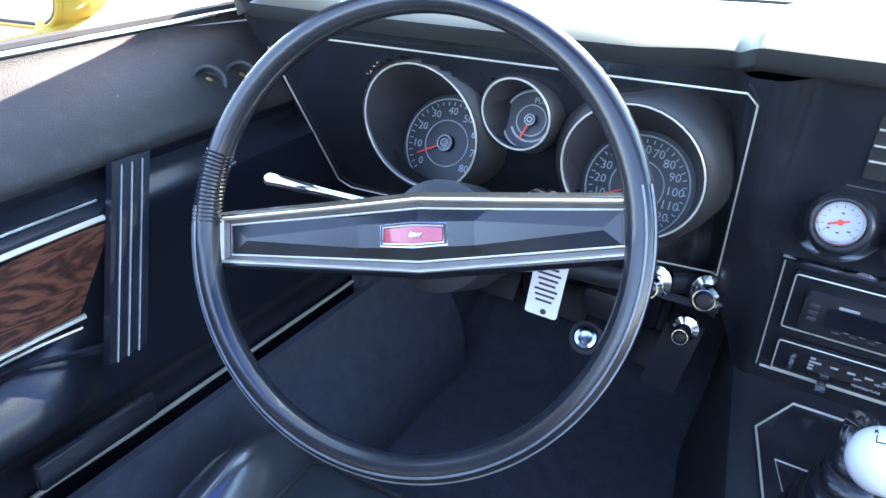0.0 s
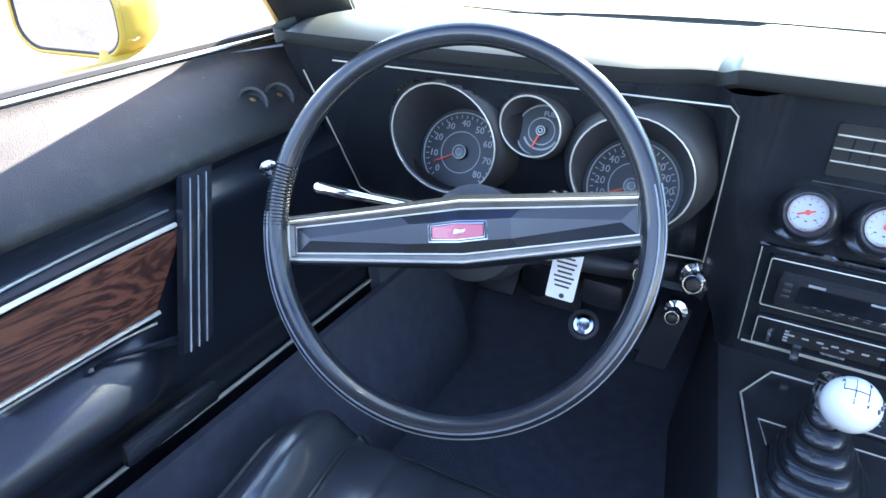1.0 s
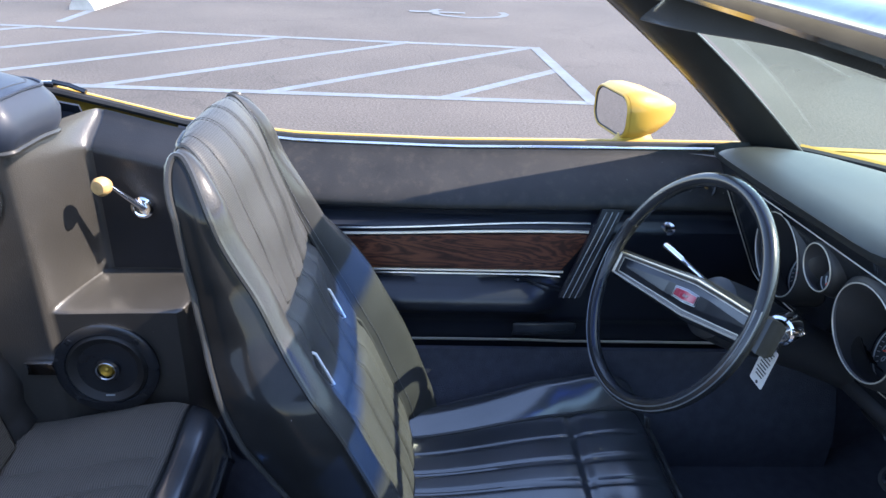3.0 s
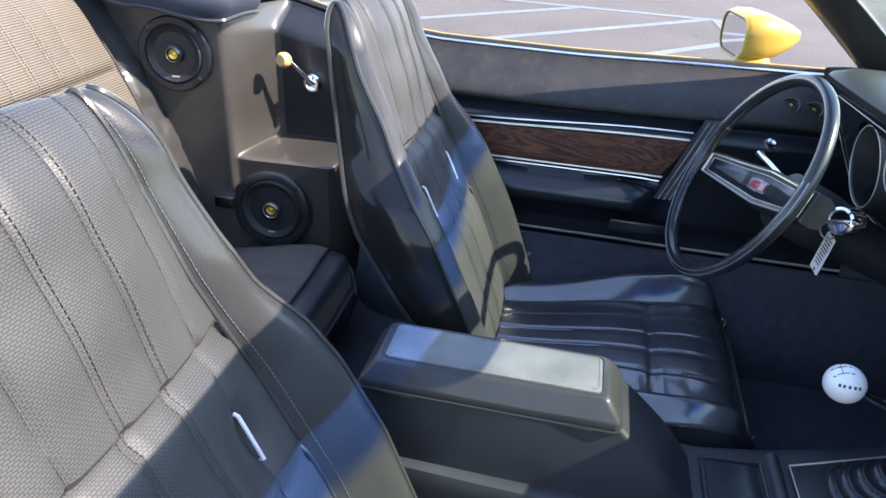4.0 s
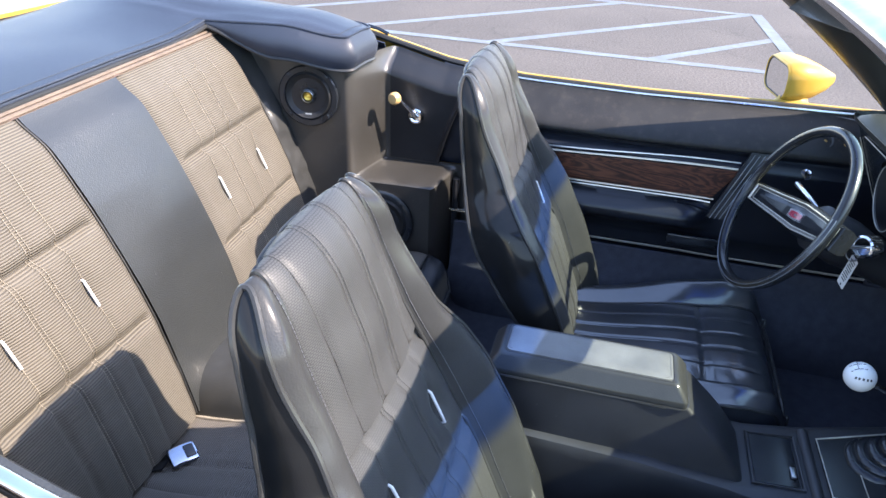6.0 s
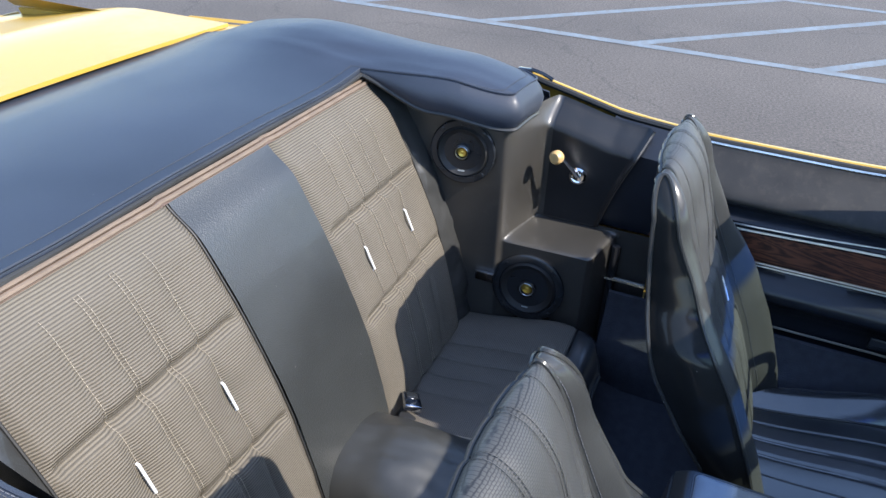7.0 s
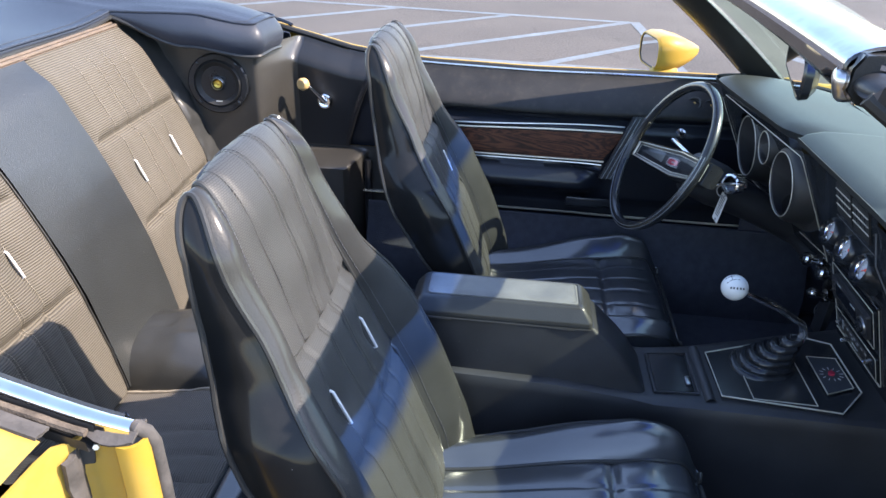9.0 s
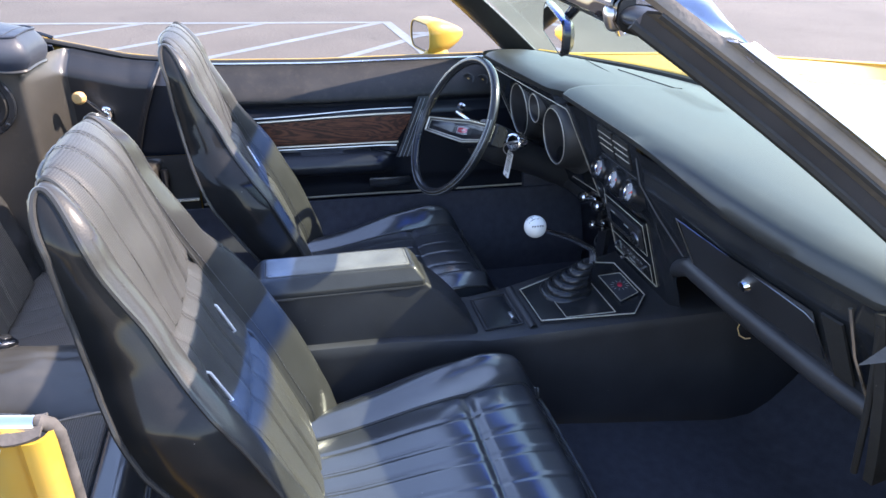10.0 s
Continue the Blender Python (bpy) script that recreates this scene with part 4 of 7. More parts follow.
part("foot", block((0, 0, 0), (0.030, 0.026, 0.014), 0.006, axes((-0.026, 0.137, 1.146), (0, 0.45, 0.9))), GLOSS, rv)

# ---- outside mirror on the driver's door ----
om = thing("door_mirror", (-0.86, 0.05, 0.87), "yellow bullet-shaped door mirror with dark rim", "mirror")
ax = axes((-0.912, 0.005, 0.921), (0.20, -0.98, -0.03))
rows = []
for z, w, h in ((0.0, 0.077, 0.046), (-0.012, 0.081, 0.0505), (-0.04, 0.079, 0.0495), (-0.075, 0.066, 0.041), (-0.11, 0.044, 0.026), (-0.135, 0.018, 0.012)):
    rows.append([ax @ V((x, y, z)) for x, y in pill(w, h, h * 0.75)])
shell = part("housing", grid(rows, wrap=True, caps=True), YELLOW, om)
part("rim", grid([[ax @ V((x, y, z)) for x, y in pill(w, h, h * 0.75)] for z, w, h in ((0.001, 0.0775, 0.0465), (0.006, 0.0755, 0.0445), (0.007, 0.0735, 0.0425), (0.005, 0.0715, 0.0405))], wrap=True), YELLOW, om, "yellow mirror lip")
part("gasket", grid([[ax @ V((x, y, z)) for x, y in pill(w, h, h * 0.75)] for z, w, h in ((0.0052, 0.0718, 0.0408), (0.0055, 0.0705, 0.0395), (0.002, 0.0680, 0.0370))], wrap=True), RUBBER, om, "dark mirror gasket")
part("mirror_glass", prism(pill(0.069, 0.038, 0.029), 0.002, ax @ pose(0, 0, 0.0015)), MIRROR, om, "silvered mirror glass")
part("foot", grid([[V((-0.856 - 0.045 * t + w * math.cos(a), 0.040 + 1.5 * w * math.sin(a) + 0.012 * t, 0.870 + 0.042 * t)) for a in spread(0, 2 * math.pi * 15 / 16, 16)] for t, w in ((0, 0.032), (0.2, 0.025), (0.6, 0.020), (1.0, 0.026))], wrap=True, caps=True), YELLOW, om)

# ---- floor and inner shell ----
def floor_z(x, y):
    return 0.225 + 0.30 * smooth(y, 0.55, 0.95) + 0.10 * smooth(-y, 0.72, 0.84)


solo("floor", thicken(field(lambda x, y: (x, y, floor_z(x, y)), spread(-0.70, 0.70, 13), spread(-1.12, 0.95, 40)), 0.03), CARPET,
     "black carpeted floor with a raised toe board", "car floor", kind="structure")
for s in (-1, 1):
    solo("kick_panel", thicken(field(lambda y, z: (s * (0.71 - 0.02 * math.sin(6 * z)), y, z), spread(0.30 if s < 0 else 0.45, 0.95, 10), spread(0.22, 0.785, 10)), 0.02), CARPET,
         "black kick panel beside the footwell", "trim panel", kind="structure")
solo("firewall", thicken(field(lambda x, z: (x, 0.94 - 0.1 * smooth(z, 0.5, 0.9), z), spread(-0.72, 0.72, 8), spread(0.22, 0.785, 8)), 0.02), CARPET, "black carpeted bulkhead behind the dashboard", "bulkhead", kind="structure")
solo("rear_bulkhead", thicken(field(lambda x, z: (x, -1.42 - 0.1 * (z - 0.2), z), spread(-0.7, 0.7, 6), spread(0.2, 0.95, 6)), 0.02), CARPET, "black bulkhead behind the rear seat", "bulkhead", kind="structure")

# ---- driver's door lining ----
lining = thing("door_lining", (-0.72, -0.25, 0.42), "black door trim with wood-grain panel and armrest", "door trim")


def lining_x(y, z):
    top = belt(y) - 0.002
    arm = 1 - smooth(y, -0.17, -0.09)
    x = -0.815
    x += 0.100 * smooth(top - z, 0.0, 0.085) ** 0.8           # padded top roll
    x -= 0.018 * smooth(top - z, 0.085, 0.100)                # step under the roll
    x += 0.030 * smooth(0.76 - z, 0.0, 0.02)
    x -= 0.010 * bump(z, 0.635, 0.012) * arm
    x += 0.036 * smooth(0.632 - z, 0.0, 0.040) ** 0.7 * arm   # armrest swells out and tucks under
    x -= 0.040 * smooth(0.578 - z, 0.0, 0.035) * arm
    x -= 0.012 * smooth(0.545 - z, 0.0, 0.03)
    return min(x, -0.625)


zs = [0.0] + [0.002 + 0.0085 * k for k in range(52)]
part("panel", grid([[V((lining_x(y, belt(y) - 0.002 - d), y, belt(y) - 0.002 - d)) for d in zs] for y in spread(-0.695, 0.34, 74)]), DOOR_VINYL, lining, "black vinyl door panel")
part("top_roll", grid([[V((lining_x(y, belt(y) - 0.002 - d) + 0.003, y, belt(y) - 0.002 - d + 0.002)) for d in spread(0.0, 0.088, 14)] for y in spread(-0.695, 0.34, 74)]), ROLL, lining, "faded scuffed vinyl top roll")


def on_lining(y, z, off=0.004):
    return V((lining_x(y, z) + off, y, z))


def wood_top(y):
    return 0.733 - 0.013 * smooth(-y, 0.12, 0.62)


part("wood_panel", thicken(grid([[on_lining(y + 0.030 * (z - 0.70) / 0.045, z, 0.003) for z in [0.655 + (wood_top(y) - 0.655) * t for t in spread(0, 1, 9)]] for y in spread(-0.69, -0.085, 30)]), 0.003), WOOD, lining, "dark walnut-grain inlay")
for z0, r in ((0.738, 0.0028), (0.750, 0.0022), (0.650, 0.0028), (0.639, 0.0022)):
    part("trim_strip", tube([on_lining(y, z0 - 0.013 * smooth(-y, 0.12, 0.62) * (1 if z0 > 0.7 else 0), 0.004) for y in spread(-0.69, -0.062 - (0.755 - z0) * 0.45, 30)], r, 6), BRIGHT if r > 0.0025 else SATIN, lining, "thin bright trim strip")
part("end_plate", thicken(grid([[V((-0.712 + 0.046 * t, -0.044 - 0.074 * t + a, 0.782 - 0.167 * t)) for a in spread(-0.004, 0.038, 6)] for t in spread(0, 1, 8)]), 0.010), DOOR_VINYL, lining, "black ribbed end panel")
for k in range(3):
    part("end_rib", tube([V((-0.704 + 0.046 * t, -0.038 + 0.0115 * k - 0.074 * t, 0.780 - 0.163 * t)) for t in spread(0, 1, 8)], 0.0036, 7), GLOSS if k == 1 else DOOR_VINYL, lining)
    part("rib_line", tube([V((-0.7005 + 0.046 * t, -0.040 + 0.0115 * k - 0.074 * t, 0.780 - 0.163 * t)) for t in spread(0, 1, 8)], 0.0010, 5), RIBLINE, lining, "thin bright line on a rib")
for y, z in ((0.114, 0.820), (0.158, 0.817)):
    cm_ = axes(on_lining(y, z, 0.004), (0.75, -0.35, 0.55))
    cup = part("screw_cup", lathe([(0.0205, -0.003), (0.0192, 0.002), (0.0160, 0.001), (0.013, -0.005), (0.0, -0.005)], cm_, 22), INK, lining, "recessed screw cup")
    part("screw", joined(lathe([(0.0, 0.001), (0.004, 0.0005), (0.006, -0.001), (0.006, -0.004)], cm_, 12)), BRASS, cup, "small brass screw")
gus = [[V((-0.702 + 0.034 * smooth(t, 0.0, 1.0) + 0.002 * v, -0.205 + 0.118 * t + 0.010 * v, 0.633 - 0.019 * t + 0.014 * (1 - v) * t)) for v in spread(0, 1, 4)] for t in spread(0, 1, 10)]
part("end_gusset", thicken(grid(gus), 0.004), DOOR_VINYL, lining, "black corner piece below the wood panel")
part("sill_strip", tube([on_lining(y, 0.482, 0.008) for y in spread(-0.69, 0.30, 24)], 0.0055, 8, flat=0.5), BRIGHT, lining, "bright lower trim strip")
part("door_pull", block((-0.672, -0.14, 0.535), (0.012, 0.13, 0.030), 0.005), GLOSS, lining, "recessed black door pull")
part("remote_knob", joined(lathe([(0.0, 0.0), (0.016, 0.0), (0.015, 0.006), (0.006, 0.009), (0.006, 0.028), (0.011, 0.030), (0.012, 0.040), (0.0, 0.043)], axes((-0.742, 0.108, 0.742), (0.85, -0.5, 0.1)) @ Matrix.Scale(1.1, 4), 22)), AGED, lining, "chrome mirror control knob")
solo("sill_carpet", thicken(field(lambda y, z: (-0.685 + 0.06 * smooth(0.48 - z, 0.02, 0.2), y, z), spread(-0.78, 0.5, 14), spread(0.225, 0.482, 8)), 0.012), CARPET, "black carpet over the inner sill", "carpet", kind="structure")

# ---- dashboard ----
dash = thing("dashboard", (0, 0.35, 0.62), "black padded dashboard with three round gauges", "dashboard")


def lip_y(x):
    return curve_at(x, [(-0.772, 0.240), (-0.762, 0.190), (-0.745, 0.160), (-0.715, 0.147), (-0.65, 0.150), (-0.50, 0.165), (-0.30, 0.188), (-0.245, 0.222), (-0.225, 0.225), (-0.205, 0.186), (0.1, 0.188), (0.4, 0.200), (0.60, 0.222), (0.70, 0.24), (0.76, 0.28)])


def pad_section(x):
    y0, yb = lip_y(x), base_y(x) - 0.004
    e = smooth(abs(x), 0.68, 0.76)
    z0 = 0.914 + 0.012 * smooth(x, -0.225, -0.200) - 0.016 * smooth(x, 0.2, 0.6) - 0.02 * e
    low = 0.884 + 0.012 * smooth(x, -0.225, -0.200) - 0.034 * smooth(x, 0.08, 0.55)
    pts = [(y0 + 0.045, low + 0.004), (y0 + 0.022, low - 0.002), (y0 + 0.006, low + 0.006), (y0 - 0.001, low + 0.020), (y0 + 0.003, z0 - 0.012), (y0 + 0.016, z0 - 0.002), (y0 + 0.045, z0 + 0.005)]
    for t in spread(0.12, 1.0, 9):
        pts.append((y0 + 0.045 + (yb - y0 - 0.045) * t, z0 + 0.005 + (0.882 - z0 - 0.005) * t ** 1.5 + 0.006 * math.sin(math.pi * t)))
    return [V((x, y, z)) for y, z in pts]


def pad_end(x, s):
    return [V((x + s * 0.006, p.y + 0.02, 0.868 + 0.25 * (p.z - 0.868))) for p in pad_section(x)]


pad = part("crash_pad", grid([pad_end(-0.772, -1)] + [pad_section(x) for x in spread(-0.772, -0.70, 10) + spread(-0.69, -0.25, 20) + spread(-0.24, -0.19, 12) + spread(-0.17, 0.765, 40)] + [pad_end(0.765, 1)]), PAD, dash, "grey-black padded dash top")
def pad_z(x, y):
    y0, yb = lip_y(x), base_y(x) - 0.004
    z0 = 0.914 + 0.012 * smooth(x, -0.225, -0.200) - 0.016 * smooth(x, 0.2, 0.6) - 0.02 * smooth(abs(x), 0.68, 0.76)
    t = min(1.0, max(0.0, (y - y0 - 0.045) / (yb - y0 - 0.045)))
    return z0 + 0.005 + (0.882 - z0 - 0.005) * t ** 1.5 + 0.006 * math.sin(math.pi * t)


holes_bm = bmesh.new()
for i in range(44):
    for j in range(13):
        x, y = -0.195 + 0.0048 * i + 0.0024 * (j % 2), 0.425 + 0.0052 * j
        if abs(i - 21.5) / 22 + abs(j - 6) / 30 > 1.0:
            continue
        z = pad_z(x, y) + 0.0006
        holes_bm.faces.new([holes_bm.verts.new((x + 0.0013 * math.cos(a), y + 0.0013 * math.sin(a), z + 0.0013 * math.sin(a) * (pad_z(x, y + 0.01) - pad_z(x, y)) / 0.01)) for a in spread(0, 5.24, 6)])
tagged(part("speaker_holes", holes_bm, INK, pad, "rows of small speaker holes"), kind="stuff")
part("demister_slot", tube([(x, 0.452 + 0.20 * (x + 0.42), pad_z(x, 0.452 + 0.20 * (x + 0.42)) + 0.0004) for x in spread(-0.44, -0.20, 14)], 0.0022, 5), INK, pad)
part("pad_seam", tube([(x, 0.40, 0.9135 - 0.006 * smooth(x, -0.23, -0.17)) for x in spread(-0.6, 0.66, 30)], 0.0012, 5), INK, pad)

# face below the pad: it leans forward towards its foot
def face_y(x, z):
    y = lip_y(x) + 0.022 + (0.870 - z) * 0.50
    stack = smooth(x, -0.185, -0.155) * (1 - smooth(x, 0.105, 0.135))
    y = y * (1 - stack) + stack * (0.243 + (0.855 - z) * 0.345)
    right = smooth(x, 0.115, 0.15)
    y += right * (-0.02 * smooth(0.862 - z, 0.0, 0.05) + 0.03 * (0.87 - z))
    return y


def face_low(x):
    return curve_at(x, [(-0.76, 0.60), (-0.45, 0.60), (-0.2, 0.60), (-0.165, 0.47), (0.115, 0.47), (0.135, 0.56), (0.19, 0.655), (0.26, 0.700), (0.65, 0.672), (0.76, 0.665)])


xs = spread(-0.75, -0.20, 90) + spread(-0.19, 0.16, 50) + spread(0.17, 0.75, 24)
face = grid([[V((x, face_y(x, z), z)) for z in [0.890 + (face_low(x) - 0.890) * t for t in spread(0, 1, 56)]] for x in xs])
holes = [(-0.527, 0.784, 0.078), (-0.413, 0.820, 0.040), (-0.294, 0.780, 0.076), (-0.536, 0.760, 0.068), (-0.302, 0.755, 0.067), (-0.413, 0.812, 0.038)]
bmesh.ops.delete(face, geom=[f for f in face.faces if any((f.calc_center_median().x - a) ** 2 + (f.calc_center_median().z - b) ** 2 < r * r for a, b, r in holes)], context="FACES")
part("fascia", face, GLOSS, dash, "satin black instrument fascia")
part("lower_roll", grid([[V((x, face_y(x, face_low(x)) + 0.016 * math.cos(a), face_low(x) - 0.004 + 0.016 * math.sin(a))) for a in spread(0.5, 4.7, 9)] for x in spread(-0.75, -0.2, 14)]), PLASTIC, dash)
part("lower_roll", grid([[V((x, face_y(x, face_low(x)) + 0.022 * math.cos(a), face_low(x) - 0.004 + 0.022 * math.sin(a))) for a in spread(0.5, 4.7, 9)] for x in spread(0.20, 0.75, 18)]), PLASTIC, dash, "padded lower dash roll")
part("under_tray", thicken(field(lambda x, t: (x, 0.36 + 0.4 * t, 0.585 - 0.06 * t), spread(-0.72, -0.2, 6), spread(0, 1, 4)), 0.01), CARPET, dash)
part("under_tray", thicken(field(lambda x, t: (x, 0.36 + 0.4 * t, 0.668 - 0.06 * t), spread(0.14, 0.72, 6), spread(0, 1, 4)), 0.01), CARPET, dash)


def on_face(x, z, off=0.003):
    return V((x, face_y(x, z) - off, z))


# bright outline of the instrument panel
part("cluster_outline", tube([on_face(-0.66, 0.872), on_face(-0.205, 0.876), on_face(-0.196, 0.866), on_face(-0.207, 0.645), on_face(-0.215, 0.637), on_face(-0.36, 0.640)], 0.0010, 6), BRIGHT, dash, "bright instrument panel outline")
part("panel_divider", tube([on_face(-0.712, 0.852), on_face(-0.698, 0.662), on_face(-0.682, 0.652), on_face(-0.56, 0.652)], 0.0011, 6), BRIGHT, dash, "bright dividing strip")


def gauge(name, c, r, dial_c, dial_r, words, label, needle):
    """A hooded round instrument: flared tunnel, bright ring, dial deep inside."""
    g_m = axes(c, (0.0, -0.985, -0.10))
    d_m = axes(dial_c, (0.06, -0.90, 0.42))
    n = 40
    ring = lambda m, rr, h: [m @ V((rr * math.cos(2 * math.pi * k / n), rr * math.sin(2 * math.pi * k / n), h)) for k in range(n)]
    g = part(name, grid([ring(g_m, r * 1.02, 0.0), ring(g_m, r * 0.985, -0.003), ring(d_m, dial_r * 1.10, 0.004)], wrap=True), GREYCONE, dash, label)
    part("bezel", tube(ring(g_m, r, 0.001), 0.0011, 6, closed=True), BRIGHT, g, "bright ring")
    part("hood", grid([ring(g_m, r * rr, h) for rr, h in ((1.30, -0.050), (1.22, -0.022), (1.15, -0.009), (1.10, -0.004), (1.05, -0.001), (1.02, 0.0))], wrap=True), INK, g, "flared black instrument hood")
    part("dial", prism([(dial_r * 1.1 * math.cos(2 * math.pi * k / n), dial_r * 1.1 * math.sin(2 * math.pi * k / n)) for k in range(n)], 0.002, d_m), DIAL, g)
    part("dial_ring", joined(tube(ring(d_m, dial_r, 0.003), 0.0011, 5, closed=True), tube(ring(d_m, dial_r * 0.52, 0.003), 0.0008, 5, closed=True)), PRINT, g)
    ticks = [block((0, 0, 0), (0.0012, 0.0045, 0.0006), 0, d_m @ pose(0, 0, 0.0026, 0, 0, 225 - 270 * k / 30 - 90) @ pose(0, dial_r * 0.90, 0)) for k in range(31)] if words else []
    for k, w in enumerate(words or ()):
        a = radians(222 - 264 * k / max(1, len(words) - 1))
        ticks.append(text_mesh(w, dial_r * 0.24, d_m @ pose(dial_r * 0.73 * math.cos(a), dial_r * 0.73 * math.sin(a), 0.0026)))
    if ticks:
        part("dial_print", joined(*ticks), PRINT, g, "white dial numbers")
    part("hub", lathe([(0, 0.010), (dial_r * 0.16, 0.009), (dial_r * 0.2, 0.003)], d_m, 16), GLOSS, g)
    part("hub_ring", joined(tube(ring(d_m, dial_r * 0.17, 0.009), 0.0008, 5, closed=True), tube(ring(d_m, dial_r * 0.08, 0.010), 0.0007, 5, closed=True)), PRINT, g)
    part("needle", block((0, 0, 0), (dial_r * 0.62, 0.0022, 0.001), 0, d_m @ pose(0, 0, 0.006, 0, 0, needle) @ pose(dial_r * 0.42, 0, 0)), NEEDLE, g, "orange-red needle")
    return g, d_m


gauge("tachometer", (-0.527, 0.205, 0.784), 0.072, (-0.546, 0.300, 0.735), 0.055, ("0", "10", "20", "30", "40", "50", "60", "70", "80"), "rev counter in a hooded round housing", 207)
fg, fd = gauge("fuel_gauge", (-0.413, 0.205, 0.820), 0.037, (-0.412, 0.246, 0.803), 0.031, (), "small round fuel gauge", 250)
part("dial_print", text_mesh("FUEL", 0.0085, fd @ pose(0.008, 0.021, 0.003)), PRINT, fg, "white lettering")
part("fuel_arc", tube([fd @ V((0.022 * math.cos(a), 0.022 * math.sin(a), 0.003)) for a in spread(3.6, 5.8, 14)], 0.0013, 5), PRINT, fg)
sg, sd = gauge("speedometer", (-0.294, 0.217, 0.780), 0.070, (-0.310, 0.318, 0.728), 0.057, ("0", "10", "20", "30", "40", "50", "60", "70", "80", "90", "100", "110", "120"), "speedometer in a hooded round housing", 205)
part("odometer", block((0, 0, 0), (0.030, 0.007, 0.002), 0.0005, sd @ pose(0, -0.017, 0.003)), INK, sg)
part("odometer_digits", joined(*[block((0, 0, 0), (0.0028, 0.0045, 0.001), 0, sd @ pose(-0.012 + 0.0048 * k, -0.017, 0.0045)) for k in range(6)]), PRINT, sg)

# centre stack: vents, three round gauges, radio, heater panel
st = lambda x, z, off=0.0: axes((x, face_y(-0.03, z) - off, z), (0, -0.945, -0.327))
for k, xc in enumerate((-0.072, 0.004)):
    vent = part("air_vent", joined(prism(pill(0.034, 0.032, 0.003), 0.003, st(xc, 0.838))), INK, dash, "black air vent with bright slats")
    for j in range(3):
        part("slat", block((0, 0, 0), (0.066, 0.0011, 0.004), 0.0002, st(xc, 0.838, 0.003) @ pose(0, 0.018 - 0.016 * j, 0)), BRIGHT, vent)
    part("vane", joined(*[block((0, 0, 0), (0.0015, 0.034, 0.003), 0, st(xc, 0.838, 0.002) @ pose(-0.017 + 0.017 * j, 0.0, 0)) for j in range(3)]), GLOSS, vent)
part("vent_outline", tube([st(-0.115, 0.796, 0.001).translation, st(0.052, 0.796, 0.001).translation], 0.0006, 5), GREYCONE, dash)
for k, (xc, ang) in enumerate(((-0.110, 200), (-0.036, 80), (0.038, 215))):
    zc = 0.758
    m = axes(st(xc, zc, 0.006).translation, (0, -0.975, 0.22))
    m2 = m @ Matrix.Scale(0.71, 4)
    g = part("auxiliary_gauge", lathe([(0.058, -0.022), (0.052, -0.012), (0.047, 0.002), (0.043, 0.016), (0.038, 0.026), (0.034, 0.028), (0.031, 0.022), (0.030, 0.006)], m2, 32), GLOSS, dash, "small white-faced auxiliary gauge in a black pod")
    part("bezel", lathe([(0.0300, 0.006), (0.0305, 0.014), (0.0280, 0.0170), (0.0250, 0.013), (0.0245, 0.007)], m2, 32), CHROME, g, "chrome bezel")
    part("dial", lathe([(0.0, 0.006), (0.0258, 0.006)], m2, 32), WHITEDIAL, g, "white dial")
    tick = [block((0, 0, 0), (0.0008, 0.0035, 0.0005), 0, m2 @ pose(0, 0, 0.0066, 0, 0, 130 - 26 * j) @ pose(0, 0.0205, 0)) for j in range(11)]
    tick += [block((0, 0, 0), (0.004, 0.0018, 0.0005), 0, m2 @ pose(x, y, 0.0066)) for x, y in ((-0.012, -0.010), (0.012, -0.010), (0, -0.014), (0, 0.012))]
    part("dial_marks", joined(*tick), INK, g)
    part("needle", joined(block((0, 0, 0), (0.026, 0.0028, 0.001), 0.0004, m2 @ pose(0, 0, 0.008, 0, 0, ang) @ pose(0.002 if k != 1 else 0.012, 0, 0)), lathe([(0, 0.0095), (0.004, 0.009), (0.004, 0.007)], m2, 12)), NEEDLE, g, "orange-red needle")
part("stack_strip", tube([st(-0.148, 0.700, 0.003).translation, st(0.070, 0.700, 0.003).translation], 0.0032, 6), CHROME, dash, "chrome strip above the radio")
rk = st(-0.037, 0.648, 0.002)
rm = rk @ Matrix.Diagonal((0.9, 1, 1, 1))
radio = part("radio", prism(pill(0.107, 0.043, 0.004), 0.006, rm, 0.002), GLOSS, dash, "black car radio in a bright-edged surround")
part("radio_edge", tube([rm @ V((x, y, 0.006)) for x, y in pill(0.105, 0.041, 0.003, 2)], 0.0009, 5, closed=True), BRIGHT, radio)
part("faceplate", prism(pill(0.091, 0.026, 0.005), 0.010, rm @ pose(0.002, -0.002, 0.004), 0.002), PLASTIC, radio)
part("display_window", prism(pill(0.052, 0.014, 0.003), 0.0015, rm @ pose(-0.012, 0.0, 0.014)), DISPLAY, radio, "dark radio display")
vk = part("volume_knob", joined(lathe([(0.0135, 0.0), (0.0125, 0.007), (0.010, 0.0085), (0, 0.0085)], rk @ pose(0.062, -0.006, 0.014), 24)), GLOSS, radio)
part("knob_ring", lathe([(0.0175, 0.0), (0.0170, 0.003), (0.0145, 0.0035), (0.0138, 0.0)], rk @ pose(0.062, -0.006, 0.0135), 28), SATIN, vk, "silver ring")
for k in range(8):
    part("knob_notch", block((0, 0, 0), (0.0012, 0.004, 0.001), 0, rk @ pose(0.062, -0.006, 0.0226, 0, 0, 45 * k) @ pose(0, 0.008, 0)), GREYCONE, vk)
